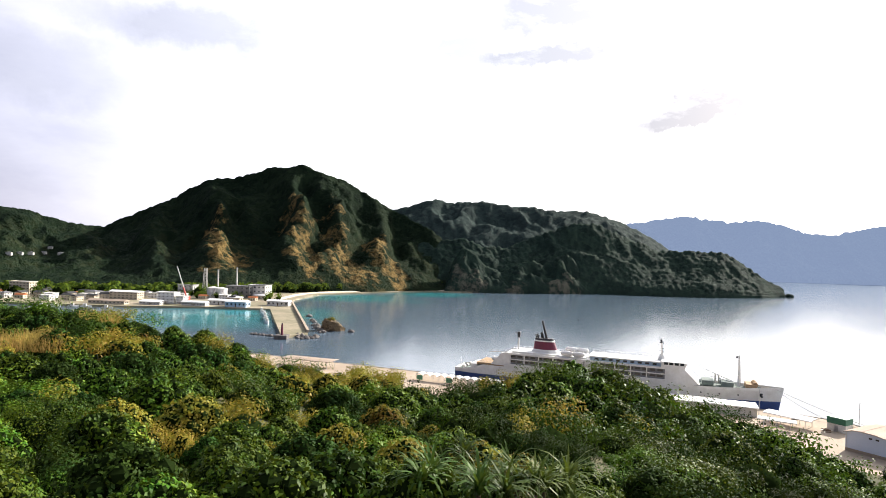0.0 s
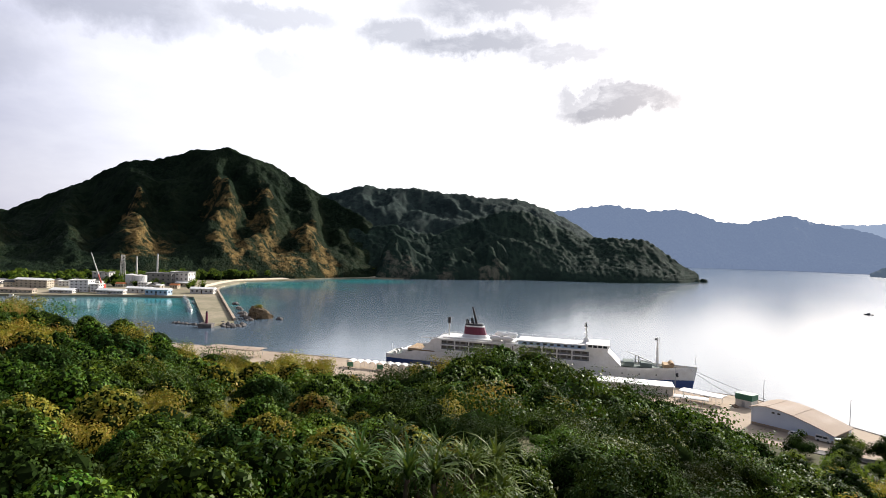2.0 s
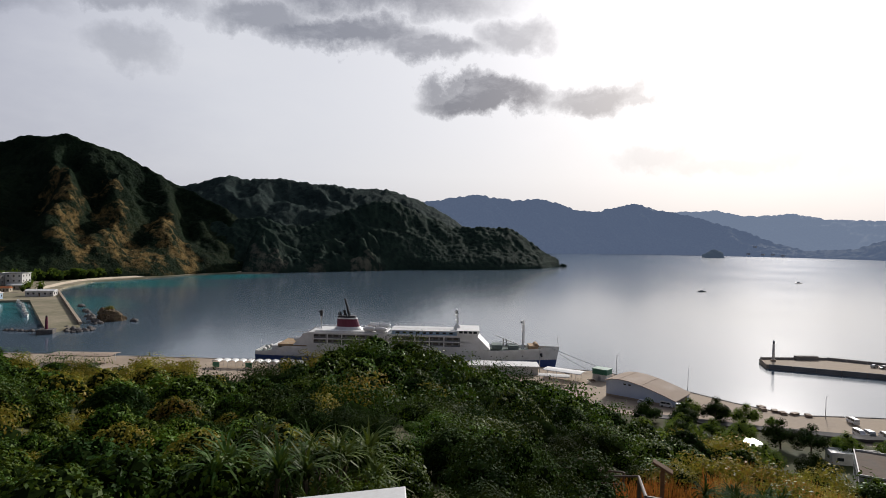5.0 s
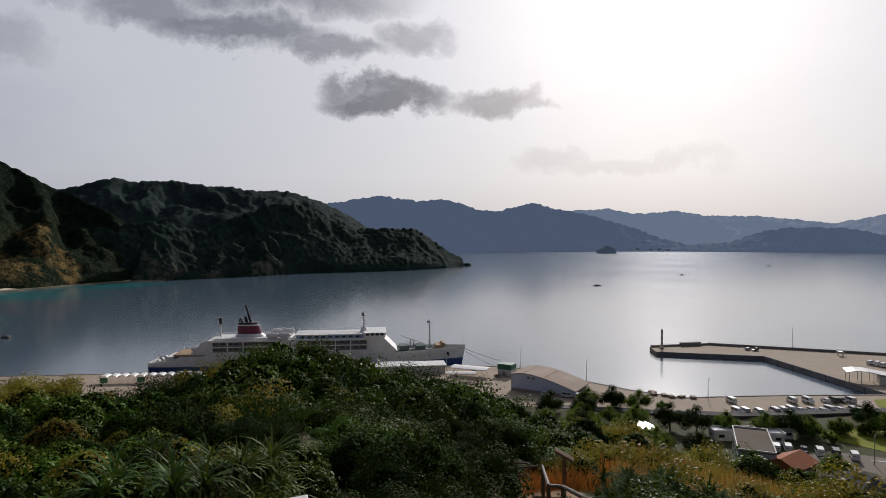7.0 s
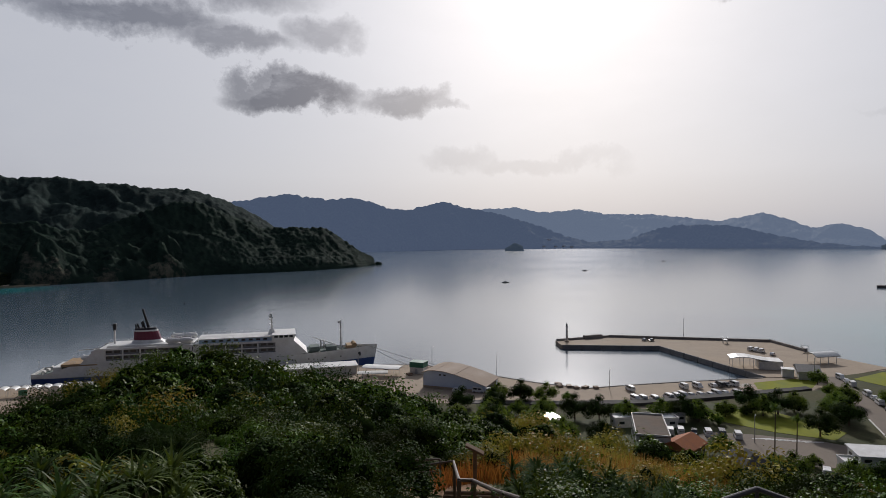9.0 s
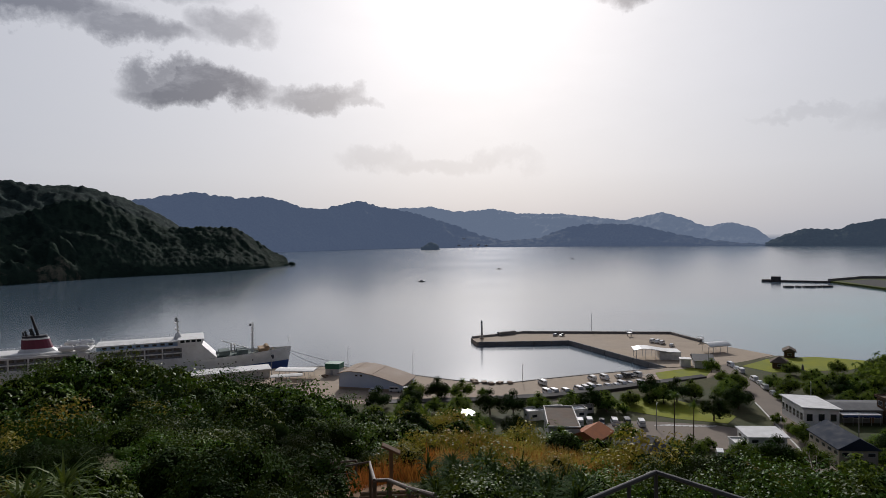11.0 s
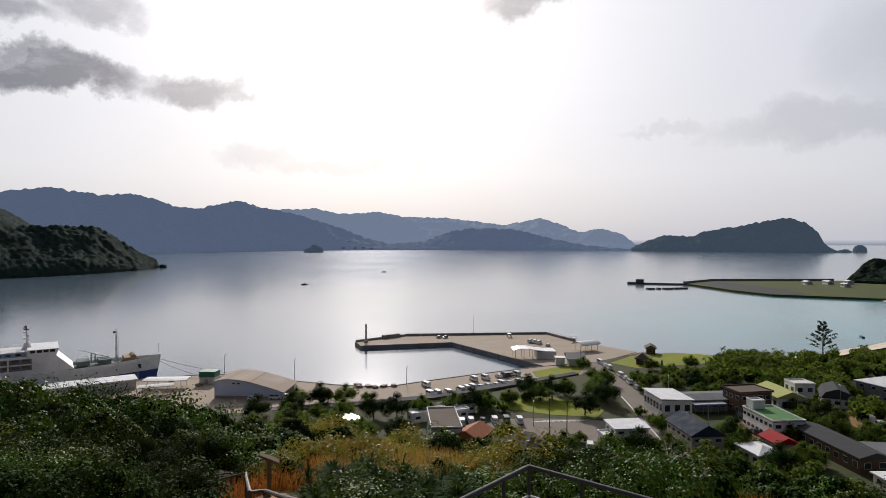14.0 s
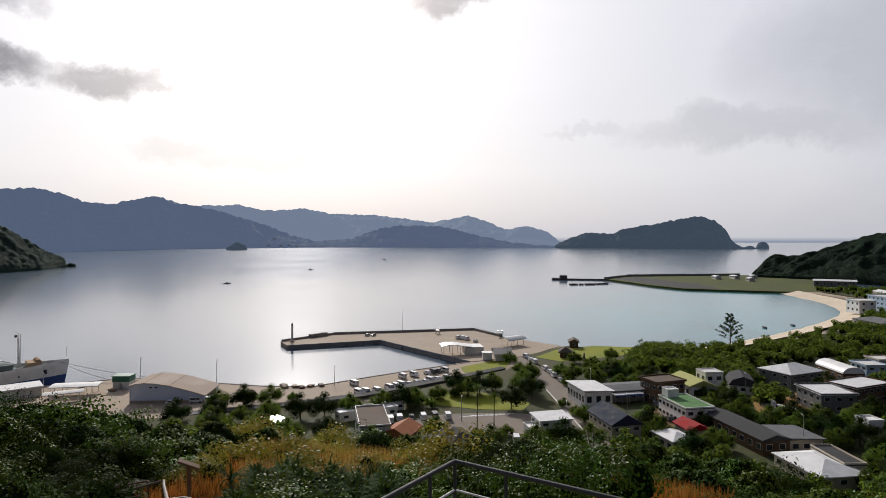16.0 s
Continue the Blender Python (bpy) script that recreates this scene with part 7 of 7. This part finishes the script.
for x, y, h, lattice in [(-266, 690, 31, True), (-254, 696, 29, False), (-234, 700, 32, False)]:
    ch = thing("chimney", x, y, F, 0, "tall pale lattice tower of the power station" if lattice else "slim pale power station chimney", "chimney", "power station stacks")
    if lattice:
        for sx in (-1, 1):
            for sy in (-1, 1):
                part("leg", rod(bmesh.new(), (sx * 2.4, sy * 2.4, 0), (sx * 1.2, sy * 1.2, h), 0.3, seg=5), M["offwhite"], ch)
        for k in range(9):
            q = 2.4 - 1.2 * k / 9
            for s in (-1, 1):
                part("brace", rod(bmesh.new(), (-q, s * q, h * k / 9), (q, s * q, h * (k + 1) / 9), 0.18, seg=4), M["offwhite"], ch)
    else:
        part("stack", rod(bmesh.new(), (0, 0, 0), (0, 0, h), 1.1, 0.8, 12), M["offwhite"], ch)
        part("rim", rod(bmesh.new(), (0, 0, h), (0, 0, h + 0.8), 1.0, seg=12), M["metal"], ch)
crane = thing("crawler_crane", -252, 604, F, 0, "red crawler crane with a raised boom on the dock", "crane")
M["crane_red"] = surface("red_crane_paint", (0.50, 0.05, 0.03), None, 1, 0.5)
part("cab", boxm(-3, -2.5, 1.2, 4, 2.5, 6.0, bevel=0.2), M["crane_red"], crane)
for s in (-1, 1):
    part("track", boxm(-4, s * 2.2 - 0.7, 0, 4, s * 2.2 + 0.7, 1.3, bevel=0.4), M["black"], crane)
part("boom", rod(bmesh.new(), (1.5, 0, 4.5), (-9, 0, 35), 0.7, 0.4, 6), M["offwhite"], crane)
part("boom_base", rod(bmesh.new(), (1.5, 0, 4.5), (-2.2, 0, 15), 0.85, 0.7, 6), M["crane_red"], crane)

small = [house("town_house", 0, 0, -80 + k, 0, l, w, h, roof, 1.8, wm, rm, label, "house", "houses of the port town", fl, (3, 1), frames=False) for k, (l, w, h, roof, wm, rm, label, fl) in enumerate([
    (11, 8, 5.5, "hip", "offwhite", "roof_grey", "white port-town house with a grey roof", 2), (13, 9, 6, "flat", "white", "offwhite", "white flat-roofed port-town house", 2), (10, 8, 4, "gable", "wall_cream", "roof_orange", "cream port-town house with a reddish roof", 1), (12, 8, 5.5, "gable", "wall_cream", "roof_dark", "cream port-town house with a dark roof", 2)])]
town_rng = np.random.default_rng(17)
used, lots = set(), []
while len(lots) < 92:
    x, y = -560 + 370 * town_rng.random(), 575 + 130 * town_rng.random()
    if y < 640 and x > -335 or x > -300 and y > 655 or any((x - a) ** 2 + (y - b) ** 2 < 190 for a, b in lots + [(-424, 622)]):
        continue
    lots.append((x, y))
for i, (x, y) in enumerate(lots):
    k = int(town_rng.integers(4))
    m = pose(x, y, F, 0, 0, float(town_rng.choice([-8, 82])) + town_rng.normal(scale=4))
    if k in used:
        copy_thing(small[k], m @ Matrix.Scale(0.8, 4))
    else:
        used.add(k)
        small[k].matrix_world = m
for x, y in [(-180, 680), (-195, 640)]:
    house("port_shed", x - 20, y, F, -10, 14, 8, 3.5, "gable", 1.2, "wall_cream", "roof_pale", "small pale shed behind the mole", "shed", "port buildings", 1, (3, 1), frames=False)

# boats in the fishing port
for i in range(14):
    x, y = -350 + 13 * i + town_rng.normal(scale=3), 533 + 2.6 * i + town_rng.normal(scale=4)
    if x > -285:
        x, y = -163 + 3.6 * (i - 5) + town_rng.normal(scale=0.5), 560 - 10.6 * (i - 5)
    bt = thing("fishing_boat", x, y, 0, 10 if x < -285 else -70, "small white fishing boat moored at the dock", "boat", "moored fishing boats")
    bm, rows = bmesh.new(), []
    for t in np.linspace(0, 1, 7):
        w = 1.4 * (1 - max(0, 2 * t - 1) ** 2)
        rows.append([bm.verts.new(p) for p in ((9 * (t - 0.5), -w, 1.3 + 0.5 * t), (9 * (t - 0.5), -w * 0.7, -0.4), (9 * (t - 0.5), w * 0.7, -0.4), (9 * (t - 0.5), w, 1.3 + 0.5 * t))])
    for a, b in zip(rows, rows[1:]):
        for k in range(4):
            bm.faces.new((a[k], b[k], b[(k + 1) % 4], a[(k + 1) % 4]))
    bm.faces.new(rows[0])
    part("hull", bm, M["white"], bt)
    part("cabin", boxm(-2.6, -0.9, 1.2, 0.2, 0.9, 3.2, bevel=0.1), M["offwhite"], bt)
    part("mast", rod(bmesh.new(), (-1, 0, 3), (-1, 0, 5.5), 0.06, seg=5), M["offwhite"], bt)

# mole parapet, boulders and the overgrown rock
par = thing("mole_parapet", -90, 418, F, math.degrees(math.atan2(237, -70)), "pale concrete parapet along the mole", "wall")
for k in range(26):
    part("wall_block", boxm(k * 9.5, -0.9, 0, k * 9.5 + 9.3, 0.9, 1.7, bevel=0.05), M["concrete"], par)
bo_rng = np.random.default_rng(31)


def boulder(x, y, z, s, label, group, mat="seawall"):
    bm = bmesh.new()
    bmesh.ops.create_icosphere(bm, subdivisions=2, radius=1.0)
    k = bo_rng.random() * 50
    for v in bm.verts:
        v.co *= s * (1 + 0.4 * fbm(v.co.x + k, v.co.y, v.co.z, 3))
        v.co.z *= 0.7
    ob = part("boulder", bm, M[mat])
    ob.location = (x, y, z)
    return tagged(ob, label, "boulder", group)


for i in range(34):
    t = bo_rng.random()
    x, y = (-88 - 34 * t, 428 + 115 * t) if i > 12 else (-100 + 14 * bo_rng.random(), 392 + 20 * bo_rng.random())
    boulder(x + 4 + 3 * bo_rng.random(), y, 0.2, 1.4 + 1.2 * bo_rng.random(), "dark armour boulder at the foot of the mole", "mole boulders")
for i in range(9):
    boulder(-126 + 2.9 * i, 411 - 1.2 * i, 0.2, 1.3 + 0.5 * bo_rng.random(), "dark boulder of the short harbour spur", "spur boulders")
M["dry_rock"] = surface("brown_sea_rock", (0.20, 0.14, 0.08), (0.10, 0.08, 0.05), 0.2, 0.9, fine=1.2, bump=0.5)
rk = thing("overgrown_rock", -80, 446, 0, 0, "brown rock stack with dry shrubs beside the mole", "rock")
bm = bmesh.new()
bmesh.ops.create_icosphere(bm, subdivisions=4, radius=1.0)
for v in bm.verts:
    v.co *= 1 + 0.45 * fbm(v.co.x * 1.5, v.co.y * 1.5, v.co.z * 1.5 + 4, 5)
    v.co = Vector((v.co.x * 8, v.co.y * 6.5, v.co.z * 8.0))
part("stone", bm, M["dry_rock"], rk)
rng = np.random.default_rng(2)
cr = new("dry_bush", quads_mesh("dry_bush", leaf_cloud(rng, 900, [(0, 0, 6.5, 3.4), (-4, 1, 4.5, 2.6), (4, -1, 4, 2.6), (1, 2, 7.5, 2.2)], 0.8), M["leaf_yellow"]))
cr.parent = rk
boulder(-64, 440, 0.3, 2.4, "lone dark rock off the mole", "mole boulders")
bl = thing("beacon", -102, 396, F, 0, "small dark harbour beacon on the mole head", "beacon")
part("plinth", boxm(-4.0, -4, -2, 4.0, 4, 0.8, bevel=0.1), M["seawall"], bl)
part("tower", rod(bmesh.new(), (0, 0, 0.8), (0, 0, 7.5), 0.9, 0.6, 10), M["maroon"], bl)
part("lamp", rod(bmesh.new(), (0, 0, 7.5), (0, 0, 8.4), 0.5, seg=8), M["black"], bl)

# wood at the mountain's foot and houses on the slope
belt = []
bv, bf = [], []
for i in range(330):
    t = bo_rng.random()
    az = -44 + 46 * t
    r = {True: 735 + 55 * bo_rng.random(), False: 0}[az < -17] or 760 + (az + 17) * 12.5 + 50 * bo_rng.random()
    x, y = polar(az, r)
    s = 1.3 + 0.9 * bo_rng.random()
    q = tree_q[i % 4][::3]
    belt.append((q - q.mean(axis=1, keepdims=True)) * 1.7 * s + q.mean(axis=1, keepdims=True) * s + np.array([x, y, F]))
    # dark blob within each tree, its shade put in as colour
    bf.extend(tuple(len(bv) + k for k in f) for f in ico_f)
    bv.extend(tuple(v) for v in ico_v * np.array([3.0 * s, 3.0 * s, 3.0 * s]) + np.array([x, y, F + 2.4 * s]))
for i in range(190):
    x, y = -560 + 395 * bo_rng.random(), 585 + 125 * bo_rng.random()
    if y < 645 and x > -340 or any((x - a) ** 2 + (y - b) ** 2 < 60 for a, b in lots):
        continue
    s = 0.8 + 0.6 * bo_rng.random()
    q = tree_q[i % 4][::3]
    belt.append((q - q.mean(axis=1, keepdims=True)) * 1.5 * s + q.mean(axis=1, keepdims=True) * s + np.array([x, y, F]))
    # the same dark shade filler for the trees between the houses
    bf.extend(tuple(len(bv) + k for k in f) for f in ico_f)
    bv.extend(tuple(v) for v in ico_v * np.array([1.9 * s, 1.9 * s, 2.2 * s]) + np.array([x, y, F + 2.2 * s]))
tagged(new("foot_wood", quads_mesh("foot_wood", np.concatenate(belt), M["leaf_tree"])), "dark green trees at the foot of the mountain", "wood", kind="stuff")
tagged(mesh_object("foot_thicket", bv, bf, M["crown_shade"], smooth=True), "dark filler inside the trees below the mountain, coloured as shade", "wood", kind="stuff")
slope = bpy.data.objects["mountain"].data
for az, el in [(-34.6, -1.2), (-33.8, -1.15), (-33.0, -1.1), (-32.6, -0.8), (-31.9, -1.15), (-35.2, -1.3)]:
    best = min(slope.vertices, key=lambda v: abs(math.degrees(math.atan2(v.co.x, v.co.y)) - az) * 1.0 + abs(math.degrees(math.atan2(v.co.z - EYE, math.hypot(v.co.x, v.co.y))) - el) + 0.0005 * math.hypot(v.co.x, v.co.y))
    m = Matrix.Translation(best.co - Vector((0, 0, 0.4))) @ pose(0, 0, 0, 0, 0, 12)
    copy_thing(small[0], m @ Matrix.Scale(0.6, 4))
far = bpy.data.objects["far_range"].data
for az, el in [(45.3, -0.35), (46.6, -0.95), (47.3, -0.95), (45.9, -1.0), (44.8, -0.95)]:
    best = min(far.vertices, key=lambda v: abs(math.degrees(math.atan2(v.co.x, v.co.y)) - az) + abs(math.degrees(math.atan2(v.co.z - EYE, math.hypot(v.co.x, v.co.y))) - el) + 0.0005 * math.hypot(v.co.x, v.co.y))
    copy_thing(small[1], Matrix.Translation(best.co))
